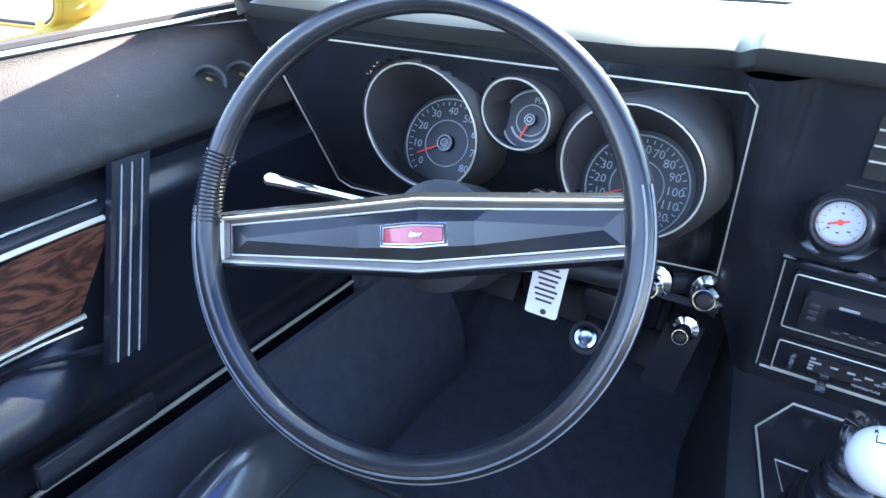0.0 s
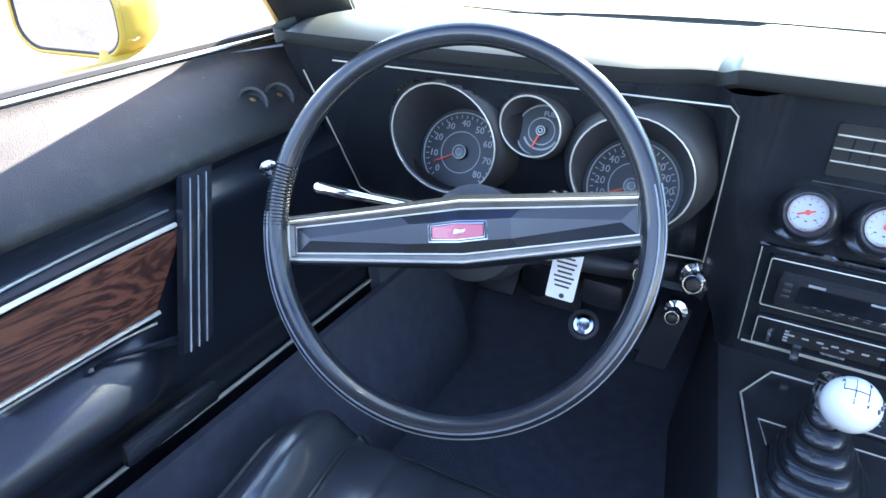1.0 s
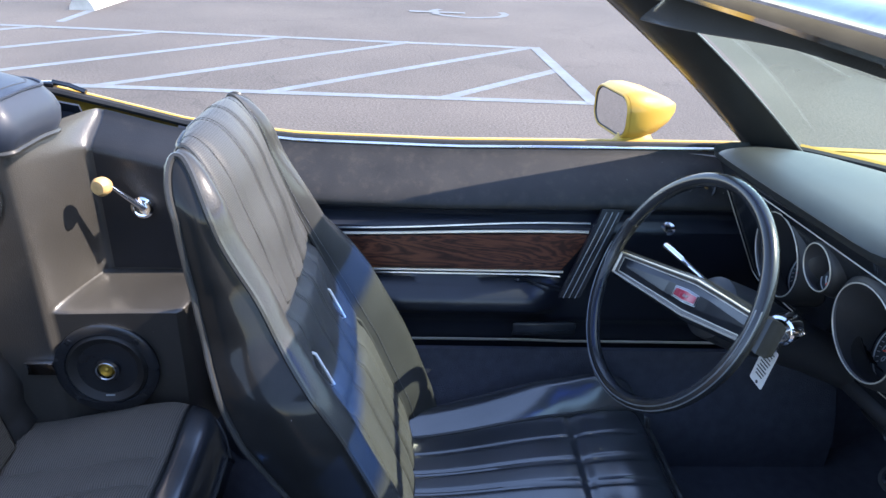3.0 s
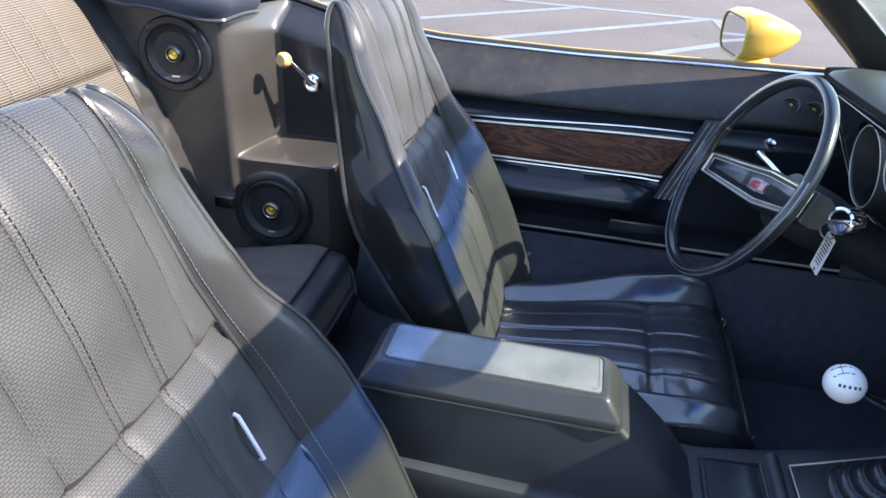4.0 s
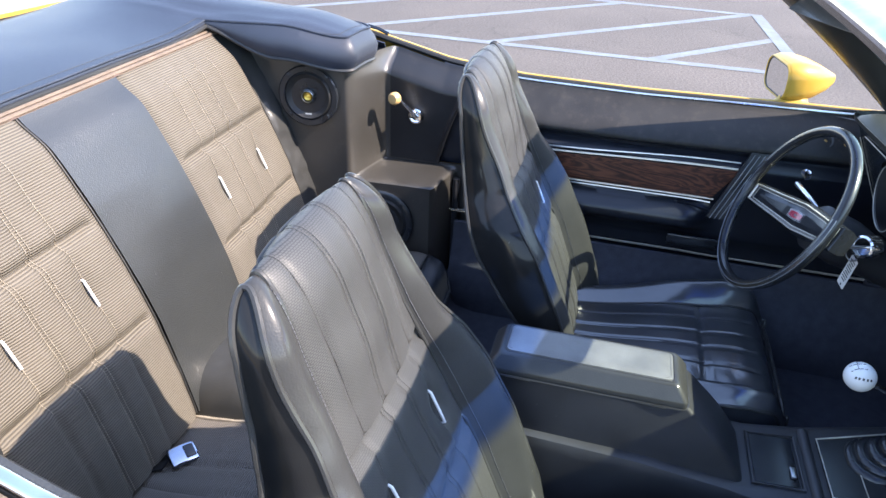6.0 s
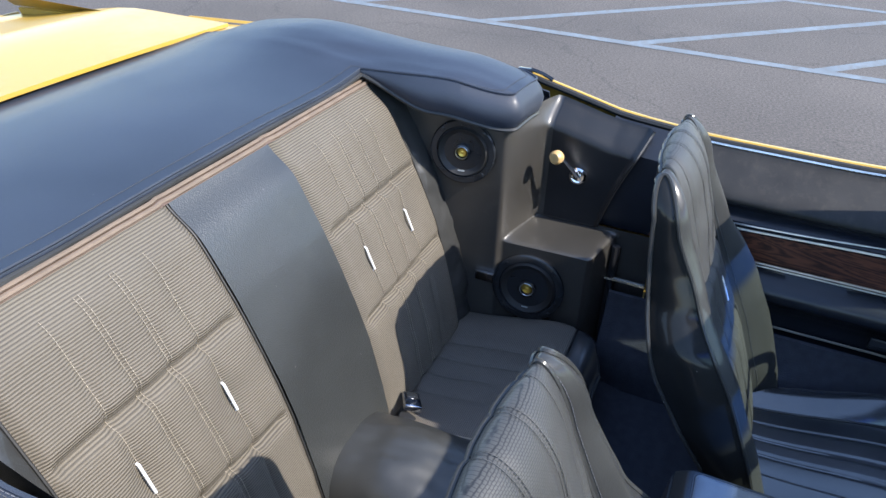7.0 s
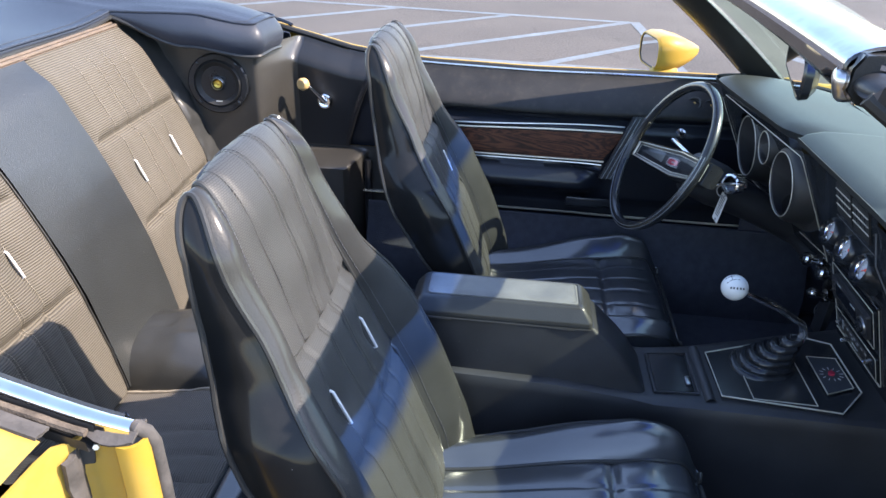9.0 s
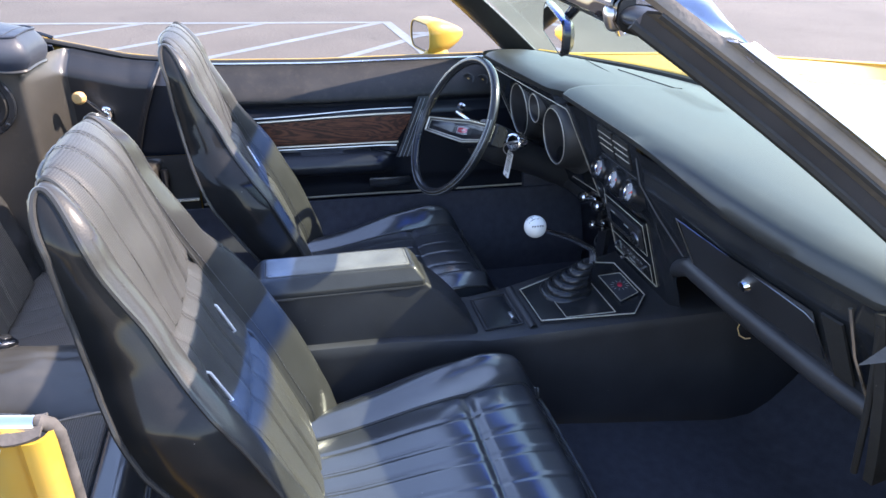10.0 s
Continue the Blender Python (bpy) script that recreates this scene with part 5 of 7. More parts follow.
for piece in (*[block((0, 0, 0), (0.010, 0.0045, 0.003), 0.001, rm @ pose(-0.078, 0.012 - 0.010 * j, 0.015)) for j in range(3)], *[block((0, 0, 0), (0.008, 0.003, 0.002), 0.0005, rm @ pose(-0.05 + 0.018 * j, -0.020, 0.0145)) for j in range(6)],):
    part("key_button", piece, GREYCONE, radio)
for bar in (block((0, 0, 0), (0.020, 0.0035, 0.0006), 0, rm @ pose(-0.045, 0.018, 0.0146)), block((0, 0, 0), (0.024, 0.003, 0.0006), 0, rm @ pose(0.03, 0.012, 0.0159)), *[block((0, 0, 0), (0.006, 0.002, 0.0006), 0, rm @ pose(-0.04 + 0.016 * j, -0.0145, 0.0146)) for j in range(6)],):
    part("lettering", bar, PRINT, radio)
hm = st(-0.035, 0.562, 0.002) @ Matrix.Diagonal((0.885, 1, 1, 1))
heat = part("heater_panel", prism(pill(0.107, 0.027, 0.003), 0.005, hm, 0.0015), GLOSS, dash, "black heater control panel with sliders")
part("panel_edge", tube([hm @ V((x, y, 0.005)) for x, y in pill(0.106, 0.026, 0.003, 2)], 0.0009, 5, closed=True), BRIGHT, heat)
part("slot", prism(pill(0.062, 0.012, 0.002), 0.001, hm @ pose(-0.004, 0.002, 0.005)), INK, heat)
for piece in (block((0, 0, 0), (0.006, 0.012, 0.012), 0.002, hm @ pose(-0.086, -0.004, 0.008)), block((0, 0, 0), (0.012, 0.006, 0.014), 0.002, hm @ pose(-0.046, -0.024, 0.012)), block((0, 0, 0), (0.010, 0.006, 0.014), 0.002, hm @ pose(0.07, 0.0, 0.010)),):
    part("slider", piece, CHROME, heat, "chrome slider knob")
for bar in (*[block((0, 0, 0), (0.009, 0.003, 0.0006), 0, hm @ pose(-0.058 + 0.019 * j, 0.006, 0.0062)) for j in range(7)], *[block((0, 0, 0), (0.006, 0.003, 0.0006), 0, hm @ pose(-0.064, 0.012 - 0.006 * j, 0.0062)) for j in range(4)],):
    part("lettering", bar, PRINT, heat)
for w, x, y in (("OFF", -0.012, -0.001), ("TEMPERATURE", 0.0, -0.0125), ("VENT", 0.012, 0.0)):
    part("lettering", text_mesh(w, 0.0048, hm @ pose(x, y, 0.0063)), PRINT, heat)
part("stack_outline", joined(tube([st(0.066, 0.70, 0.002).translation, st(0.066, 0.53, 0.002).translation], 0.0009, 5), tube([st(-0.145, 0.70, 0.002).translation, st(-0.145, 0.53, 0.002).translation], 0.0009, 5), tube([st(-0.141, 0.531, 0.004).translation, st(0.066, 0.531, 0.004).translation], 0.0016, 6)), BRIGHT, dash)

# glove box and passenger side
gb = [(0.285, 0.716), (0.276, 0.808), (0.580, 0.793), (0.594, 0.785), (0.604, 0.712)]
gv = part("glove_box_lid", grid([[V((x, face_y(x, z) - 0.006, z)) for z in spread(0.712, 0.805, 8)] for x in spread(0.28, 0.595, 14)]), PLASTIC, dash, "black glove box lid")
part("lid_outline", tube([on_face(x, z, 0.008) for x, z in gb], 0.0011, 5), SATIN, gv)
part("lock", lathe([(0, 0.010), (0.009, 0.009), (0.012, 0.0)], axes(on_face(0.447, 0.763, 0.005), (0, -1, -0.3)), 18), CHROME, gv, "chrome glove box lock")
part("side_outline", tube([on_face(0.128, 0.872, 0.005), on_face(0.150, 0.825, 0.005), on_face(0.19, 0.770, 0.005), on_face(0.225, 0.735, 0.006), on_face(0.25, 0.712, 0.008)], 0.0014, 5), GREYCONE, dash, "bright edge strip")
part("vent_pocket", thicken(grid([[on_face(x, z, 0.004) for z in spread(0.700, 0.815, 4)] for x in (0.612, 0.628, 0.645)]), 0.004), INK, dash)
part("end_trim", tube([on_face(0.652, 0.845, 0.010), on_face(0.660, 0.77, 0.010), on_face(0.668, 0.690, 0.010)], 0.0032, 6), STEEL, dash, "bright vertical strip")
part("end_cap", thicken(grid([[V((0.748 - 0.030 * a * a - 0.012 * math.sin(3 * t), 0.232 + 0.24 * t + 0.05 * (1 - a) * (1 - t), 0.615 + 0.262 * a)) for t in spread(0, 1, 8)] for a in spread(0, 1, 8)]), 0.014), ROLL, dash, "scuffed brown-black end of the dashboard")
for off in (0.0, 0.016):
    part("end_seal", tube([(0.712 + off + 0.004 * math.sin(3 * a), 0.236 + 0.052 * (1 - a) + 0.5 * off, 0.605 + 0.255 * a) for a in spread(0, 1, 12)], 0.005, 7), RUBBER, dash, "black rubber edge seal")
part("loose_wire", tube([(0.30, 0.40, 0.59), (0.303, 0.392, 0.566), (0.314, 0.391, 0.556), (0.328, 0.393, 0.558), (0.336, 0.398, 0.564)], 0.0014, 5), TAN, dash, "loose pale wire")
part("plug", block((0.298, 0.398, 0.590), (0.010, 0.010, 0.016), 0.002), PAPER, dash)

# knobs under the instrument panel
def knob(name, c, label, r=0.014):
    m = axes(c, (0.0, -0.95, 0.2))
    k = part(name, lathe([(r * 1.35, -0.012), (r * 1.3, 0.0), (r * 0.6, 0.003), (r * 0.55, 0.014), (r * 0.95, 0.017), (r, 0.030), (r * 0.8, 0.034), (0, 0.035)], m, 22), CHROME, dash, label)
    part("cap", lathe([(r * 0.7, 0.0345), (r * 0.5, 0.038), (0, 0.039)], m, 18), GLOSS, k)


knob("wiper_knob", (-0.275, 0.335, 0.608), "chrome and black wiper knob", 0.016)
knob("cigar_lighter", (-0.213, 0.345, 0.608), "chrome and black cigar lighter", 0.016)
knob("brake_release_knob", (-0.230, 0.350, 0.548), "chrome brake release knob", 0.012)
knob("vent_knob", (-0.66, 0.33, 0.60), "chrome vent pull knob", 0.011)
part("brake_handle", thicken(grid([[V((-0.255 + 0.045 * t - 0.02 * s, 0.37 + 0.01 * s, 0.545 - 0.11 * s)) for t in spread(0, 1, 3)] for s in spread(0, 1, 4)]), 0.012), PLASTIC, dash)
part("lower_bracket", block((-0.35, 0.44, 0.50), (0.07, 0.05, 0.05), 0.012), PLASTIC, dash)
rb_m = axes((-0.376, 0.44, 0.424), (0.1, -0.8, 0.6))
rbt = part("reset_button", lathe([(0.026, 0.0), (0.025, 0.006), (0.019, 0.008), (0.017, 0.003), (0.0, 0.003)], rb_m, 24), GREYCONE, dash, "grey collar of the floor vent pull")
part("button_ring", lathe([(0.0165, 0.003), (0.016, 0.011), (0.011, 0.012), (0.010, 0.007), (0.0, 0.006)], rb_m, 24), AGED, rbt, "dull silver pull button")
part("heater_duct", tube([(-0.48, 0.5, 0.5), (-0.5, 0.55, 0.42), (-0.49, 0.62, 0.36)], 0.03, 12), PLASTIC, dash)
for name, x, z, w in (("brake_pedal", -0.46, 0.40, 0.10), ("clutch_pedal", -0.58, 0.40, 0.08), ("throttle_pedal", -0.30, 0.36, 0.055)):
    ped = thing(name, (x, 0.56, z), "black rubber foot pedal on a steel arm", "pedal")
    part("pad", block((0, 0, 0), (w, 0.065, 0.016), 0.006, axes((x, 0.56, z), (0, -0.8, 0.6))), RUBBER, ped)
    part("arm", tube([(x, 0.575, z), (x, 0.62, z + 0.06), (x, 0.64, z + 0.2)], 0.009, 8), PLASTIC, ped)

# ---- steering column and wheel ----
yw, tilt = radians(8.2), radians(25.7)
wc = V((-0.398, -0.022, 0.786))
wn_ = V((math.sin(yw) * math.cos(tilt), -math.cos(yw) * math.cos(tilt), math.sin(tilt)))
wm = axes(wc, wn_) @ pose(0, 0, 0, 0, 0, 13.0)
col = thing("steering_column", (-0.41, 0.3, 0.65), "black steering column with ignition lock", "steering column")
part("tube", lathe([(0, -0.075), (0.034, -0.075), (0.050, -0.085), (0.052, -0.16), (0.046, -0.20), (0.040, -0.30), (0.040, -0.62), (0.0, -0.62)], wm, 28), PLASTIC, col)
ig_m = axes((-0.334, 0.124, 0.756), (0.62, -0.76, 0.18))
ig = part("ignition_lock", lathe([(0.024, -0.03), (0.024, -0.004), (0.0225, 0.002), (0.0185, 0.004), (0.0165, 0.001), (0.012, 0.001), (0, 0.002)], ig_m, 28), CHROME, col, "chrome ignition lock")
part("lock_ear", joined(*[prism([(-0.008, -0.005), (0.004, -0.006), (0.010, 0.0), (0.004, 0.006), (-0.008, 0.005)], 0.006, ig_m @ pose(0, 0, -0.002, 0, 0, a) @ pose(0.027, 0, 0), 0.001) for a in (20, 200)]), CHROME, ig)
part("indicator_lever", tube([(-0.44, 0.095, 0.742), (-0.541, 0.064, 0.754), (-0.596, 0.044, 0.761), (-0.600, 0.042, 0.7615)], [0.0045, 0.005, 0.0085, 0.006], 10), CHROME, col, "chrome indicator lever")
keys = thing("car_keys", (-0.335, 0.115, 0.74), "car key with a hanging white paper tag", "key")
part("key", joined(block((0, 0, 0.013), (0.024, 0.0035, 0.026), 0.0015, ig_m @ pose(0, 0, 0, 0, 0, 25)), tube([V((-0.321, 0.106, 0.752)) + V((0.011 * math.cos(a), 0.008 * math.cos(a), 0.013 * math.sin(a) - 0.010)) for a in spread(0, 6.0, 16)], 0.0015, 5)), SATIN, keys)
tag_m = axes((-0.325, 0.112, 0.700), (0.12, -0.98, 0.10)) @ pose(0, 0, 0, 0, 0, -5)
part("paper_tag", prism(pill(0.0155, 0.034, 0.003), 0.0012, tag_m), PAPER, keys, "white printed paper tag")
part("tag_print", joined(*[block((0, 0, 0), (0.022 - 0.006 * ((k * 7) % 3) / 2, 0.0022, 0.0004), 0, tag_m @ pose(0, 0.026 - 0.0055 * k, 0.0014)) for k in range(9)], lathe([(0, 0.0016), (0.003, 0.0016)], tag_m @ pose(0.002, -0.029, 0), 10)), GREYCONE, keys)

wheel_t = thing("steering_wheel", wc, "black two-spoke steering wheel with a long hub pad", "steering wheel")
n = 72
rows = []
for k in range(n):
    a = 2 * math.pi * k / n
    c, rad = V((math.cos(a), math.sin(a), 0)), 0.1775
    lower = smooth(-math.sin(a), -0.05, 0.05)
    ring = []
    for j in range(12):
        b = 2 * math.pi * j / 12
        rr = 0.0108 * (1 + 0.05 * math.sin(4 * b) * lower)
        ring.append(wm @ (c * (rad + rr * math.cos(b)) + V((0, 0, 1.05 * rr * math.sin(b)))))
    rows.append(ring)
rows.append(rows[0])
rim = grid(rows, wrap=True)
bmesh.ops.remove_doubles(rim, verts=rim.verts, dist=1e-5)
rim_ob = part("rim", rim, GLOSS, wheel_t, "smooth black wheel rim")
for dr in (0.0035, 0.0090):
    part("rim_groove", tube([wm @ V(((0.1775 + dr) * math.cos(a), (0.1775 + dr) * math.sin(a), 0.0108 if dr < 0.005 else 0.0062)) for a in spread(-3.3, 0.15, 60)], 0.0010, 5), RIBLINE, rim_ob)
part("grip_ribs", joined(*[tube([wm @ V(((0.1775 + 0.0113 * math.cos(b)) * math.cos(a), (0.1775 + 0.0113 * math.cos(b)) * math.sin(a), 0.0118 * math.sin(b))) for b in spread(0, 5.9, 12)], 0.0009, 4) for a in spread(2.72, 3.05, 18)]), GLOSS, rim_ob)


def hex_rows(sizes):
    return [[wm @ V((x, y, z + 0.42 * abs(x) ** 1.6)) for x, y in [(-w, -e), (-w * 0.5, -(e + h) / 2), (0, -h), (w * 0.5, -(e + h) / 2), (w, -e), (w, e), (w * 0.5, (e + h) / 2), (0, h), (-w * 0.5, (e + h) / 2), (-w, e)]] for w, h, e, z in sizes]


pad_ob = part("hub_pad", grid(hex_rows([(0.172, 0.030, 0.020, -0.082), (0.180, 0.037, 0.025, -0.066), (0.179, 0.036, 0.0245, -0.048), (0.173, 0.031, 0.0215, -0.041), (0.163, 0.026, 0.016, -0.041), (0.160, 0.001, 0.001, -0.078)]), wrap=True, caps=True), GLOSS, wheel_t, "long black hub pad")
def hex_line(w, h, e, z):
    return [wm @ V((x, y, z + 0.42 * abs(x) ** 1.6)) for x, y in [(-w, -e), (-w * 0.5, -(e + h) / 2), (0, -h), (w * 0.5, -(e + h) / 2), (w, -e), (w, e), (w * 0.5, (e + h) / 2), (0, h), (-w * 0.5, (e + h) / 2), (-w, e)]]


part("pad_outline", grid([hex_line(w, h, e, z) for w, h, e, z in ((0.1745, 0.0310, 0.0198, -0.0415), (0.1735, 0.0300, 0.0190, -0.0368), (0.1722, 0.0288, 0.0178, -0.0366), (0.1708, 0.0276, 0.0166, -0.0400))], wrap=True), BRIGHT, pad_ob, "bright hub pad outline", sharp=20)
part("pad_border", grid([hex_line(w, h, e, z) for w, h, e, z in ((0.1710, 0.0278, 0.0168, -0.0398), (0.1645, 0.0218, 0.0128, -0.0415))], wrap=True), GREYLINE, pad_ob, "dull grey border inside the outline", sharp=20)
part("inner_outline", tube(hex_line(0.1645, 0.0218, 0.0128, -0.0402), 0.0009, 6, closed=True), BRIGHT, pad_ob)
fw = lambda x, y, z: wm @ V((x, y, z + 0.42 * abs(x) ** 1.6))
part("pad_ridge", grid([[fw(x, y, -0.0405) for x, y in ((-0.163, -0.0120), (-0.060, -0.0178), (0.0, -0.0208), (0.060, -0.0178), (0.163, -0.0120))],
                        [fw(x, y, z) for x, y, z in ((-0.150, -0.0010, -0.0382), (-0.050, -0.0095, -0.0352), (0.0, -0.0105, -0.0350), (0.050, -0.0095, -0.0352), (0.150, -0.0010, -0.0382))],
                        [fw(x, y, z) for x, y, z in ((-0.150, 0.0010, -0.0382), (-0.050, 0.0095, -0.0352), (0.0, 0.0105, -0.0350), (0.050, 0.0095, -0.0352), (0.150, 0.0010, -0.0382))],
                        [fw(x, y, -0.0405) for x, y in ((-0.163, 0.0120), (-0.060, 0.0178), (0.0, 0.0208), (0.060, 0.0178), (0.163, 0.0120))]]), GLOSS, pad_ob, "faceted glossy black hub panel", sharp=4)
for s in (-1, 1):
    tip = bmesh.new()
    tip.faces.new([tip.verts.new(p) for p in (fw(s * 0.163, -0.0120, -0.0405), fw(s * 0.150, -0.0010, -0.0382), fw(s * 0.150, 0.0010, -0.0382), fw(s * 0.163, 0.0120, -0.0405))])
    part("pad_tip", tip, GLOSS, pad_ob)
em = wm @ pose(-0.002, 0, -0.0348)
six = lambda w, h, e: [(-w, -e), (0, -h), (w, -e), (w, e), (0, h), (-w, e)]
emblem = part("emblem", prism(six(0.0255, 0.0072, 0.0058), 0.003, em, 0.0008), RED, wheel_t, "red enamel emblem")
for w, h, e, r_ in ((0.0262, 0.0078, 0.0063, 0.0008), (0.0290, 0.0100, 0.0084, 0.0009)):
    part("emblem_edge", tube([em @ V((x, y, 0.0028 if w < 0.028 else 0.0012)) for x, y in six(w, h, e)], r_, 5, closed=True), SATIN, emblem)
part("emblem_mark", prism([(-0.006, -0.0022), (0.004, -0.0026), (0.007, 0.0022), (0.001, 0.0010), (-0.004, 0.0026)], 0.001, em @ pose(0.002, 0, 0.003), 0.0002), SATIN, emblem)

# ---- centre console ----
con = thing("centre_console", (0, -0.15, 0.24), "long black moulded centre console with padded armrest", "centre console")


def cx(y):
    return -0.008


def con_top(y):
    return curve_at(y, [(-0.70, 0.470), (-0.50, 0.478), (-0.25, 0.474), (-0.10, 0.460), (-0.05, 0.455), (0.05, 0.464), (0.30, 0.498), (0.50, 0.522)])


def con_half(y):
    return curve_at(y, [(-0.70, 0.074), (-0.50, 0.082), (-0.10, 0.088), (0.05, 0.102), (0.28, 0.142), (0.50, 0.180)])


rows = []
for y in spread(-0.70, 0.84, 70):
    w, t, c = con_half(y), con_top(y), cx(y)
    half = [(w + 0.030, 0.22), (w + 0.016, 0.32), (w + 0.008, t - 0.030), (w + 0.006, t - 0.016), (w + 0.002, t - 0.005), (w - 0.006, t - 0.001), (w - 0.018, t)]
    rows.append([V((c - a, y, z)) for a, z in half] + [V((c, y, t - 0.001))] + [V((c + a, y, z)) for a, z in reversed(half)])
body = grid(rows)
bmesh.ops.holes_fill(body, edges=[e for e in body.edges if e.is_boundary and all(abs(v.co.y + 0.70) < 1e-4 for v in e.verts)])
base = part("body", body, PLASTIC, con, "scuffed black console body")
# the armrest box stands on the deck and falls away in front towards the ash tray
rows = []
for t in spread(0, 1, 14):
    z = 0.452 + 0.140 * t
    w, yf, yr = 0.073 - 0.015 * t, -0.064 - 0.122 * t + 0.010 * math.sin(math.pi * t), -0.556 + 0.012 * t
    e = 0.010 + 0.004 * (1 - t)
    rim_ = []
    for px, py, a0 in ((w - e, yf - e, 0), (-w + e, yf - e, 90), (-w + e, yr + e, 180), (w - e, yr + e, 270)):
        for k in range(5):
            a = radians(a0 + 90 * k / 4)
            rim_.append(V((cx(py) + 0.006 * t + px + e * math.cos(a), py + e * math.sin(a), z)))
    rows.append(rim_)
part("armrest_box", grid(rows, wrap=True, caps=True), PLASTIC, con, "smooth black box under the armrest")
lm = axes((0.000, -0.365, 0.591), (0.0, -0.006, 1.0), (0, 1, 0))
lid = []
for w, l, z in ((0.0575, 0.173, 0.0), (0.0600, 0.1755, 0.002), (0.0600, 0.1755, 0.011), (0.0585, 0.174, 0.014), (0.0480, 0.160, 0.035), (0.0455, 0.156, 0.0385), (0.0425, 0.152, 0.0398)):
    lid.append([lm @ V((x, y, z)) for x, y in pill(w, l, 0.009 if z < 0.03 else 0.011, 5)])
arm = part("armrest_lid", grid(lid, wrap=True, caps=True), VINYL, con, "padded black armrest lid")
part("lid_groove", tube([lm @ V((x, y, 0.0396)) for x, y in pill(0.0405, 0.148, 0.010, 5)], 0.0013, 5, closed=True), INK, arm)
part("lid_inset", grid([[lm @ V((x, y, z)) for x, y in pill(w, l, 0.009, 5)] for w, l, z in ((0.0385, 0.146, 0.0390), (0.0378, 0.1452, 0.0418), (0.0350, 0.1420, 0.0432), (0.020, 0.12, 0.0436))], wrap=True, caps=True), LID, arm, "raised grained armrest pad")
part("lid_stitching", stitches([lm @ V((x, y, 0.0436)) for x, y in pill(0.0345, 0.1415, 0.008, 5)]), STITCH, arm)
part("lid_gap", tube([lm @ V((x, y, -0.0005)) for x, y in pill(0.0592, 0.1745, 0.010, 4)], 0.0022, 5, closed=True), INK, arm)
for k in (1, -1):
    part("lid_hinge", block((0, 0, 0), (0.003, 0.045, 0.004), 0.001, lm @ pose(0.060, 0.118 * k, -0.004)), INK, arm)


def on_con(x, y, off=0.0):
    """A point of the console's deck."""
    return V((x, y, con_top(y) + off))


tray = part("ash_tray", thicken(grid([[on_con(x, y, 0.003 - 0.003 * bump(y, 0.034, 0.012)) for x in spread(-0.068, 0.052, 6)] for y in spread(-0.044, 0.030, 10)]), 0.003), GLOSS, con, "black ash tray lid")
part("lid_rim", tube([on_con(x, y, 0.003) for x, y in ((-0.072, -0.049), (0.056, -0.049), (0.057, 0.035), (-0.073, 0.035))], 0.0028, 6, closed=True), PLASTIC, tray)
part("lid_catch", block(on_con(0.022, 0.020, 0.006), (0.026, 0.010, 0.006), 0.002), SATIN, tray, "small bright catch")
part("deck_bridge", grid([[on_con(x, y, h) for y, h in ((0.044, 0.0), (0.048, 0.006), (0.054, 0.008), (0.060, 0.006), (0.064, 0.001))] for x in spread(-0.095, 0.078, 12)]), PLASTIC, con)
bez = [(-0.072, 0.073), (0.068, 0.075), (0.119, 0.274), (0.060, 0.328), (-0.096, 0.328), (-0.126, 0.274)]
plate_m = Matrix(((1, 0, 0, 0), (0, 1, 0, 0), (0, 0.135, 1, 0.4575), (0, 0, 0, 1)))
bz = part("shift_bezel", prism(bez, 0.006, plate_m), GLOSS, con, "black shifter plate with bright edge")
part("bezel_edge", tube([plate_m @ V((x, y, 0.007)) for x, y in bez], 0.0015, 6, closed=True), BRIGHT, bz)
part("opening_edge", tube([plate_m @ V((x, y, 0.007)) for x, y in ((-0.060, 0.128), (0.077, 0.131), (0.098, 0.238), (-0.100, 0.238))], 0.0010, 5, closed=True), BRIGHT, bz)
cm = axes(plate_m @ V((0.004, 0.290, 0.008)), (0, -0.134, 1), (0, 1, 0))
clk = part("clock_plate", prism([(-0.052, -0.026), (0.066, -0.026), (0.048, 0.026), (-0.044, 0.026)], 0.004, cm), DIAL, bz, "black clock plate with a red pointer")
part("plate_edge", tube([cm @ V((x, y, 0.004)) for x, y in ((-0.052, -0.026), (0.066, -0.026), (0.048, 0.026), (-0.044, 0.026))], 0.0012, 5, closed=True), BRIGHT, clk)
part("clock_ticks", joined(*[block((0, 0, 0), (0.0014, 0.007, 0.0006), 0, cm @ pose(0.006, 0.001, 0.0045, 0, 0, 30 * j) @ pose(0, 0.018, 0)) for j in range(12)]), PRINT, clk)
part("clock_hand", joined(lathe([(0, 0.009), (0.006, 0.008), (0.006, 0.004)], cm @ pose(0.006, 0.001, 0), 16), block((0, 0, 0), (0.014, 0.002, 0.001), 0, cm @ pose(0.006, 0.001, 0.006, 0, 0, 160) @ pose(0.006, 0, 0))), RED, clk, "red clock pointer")

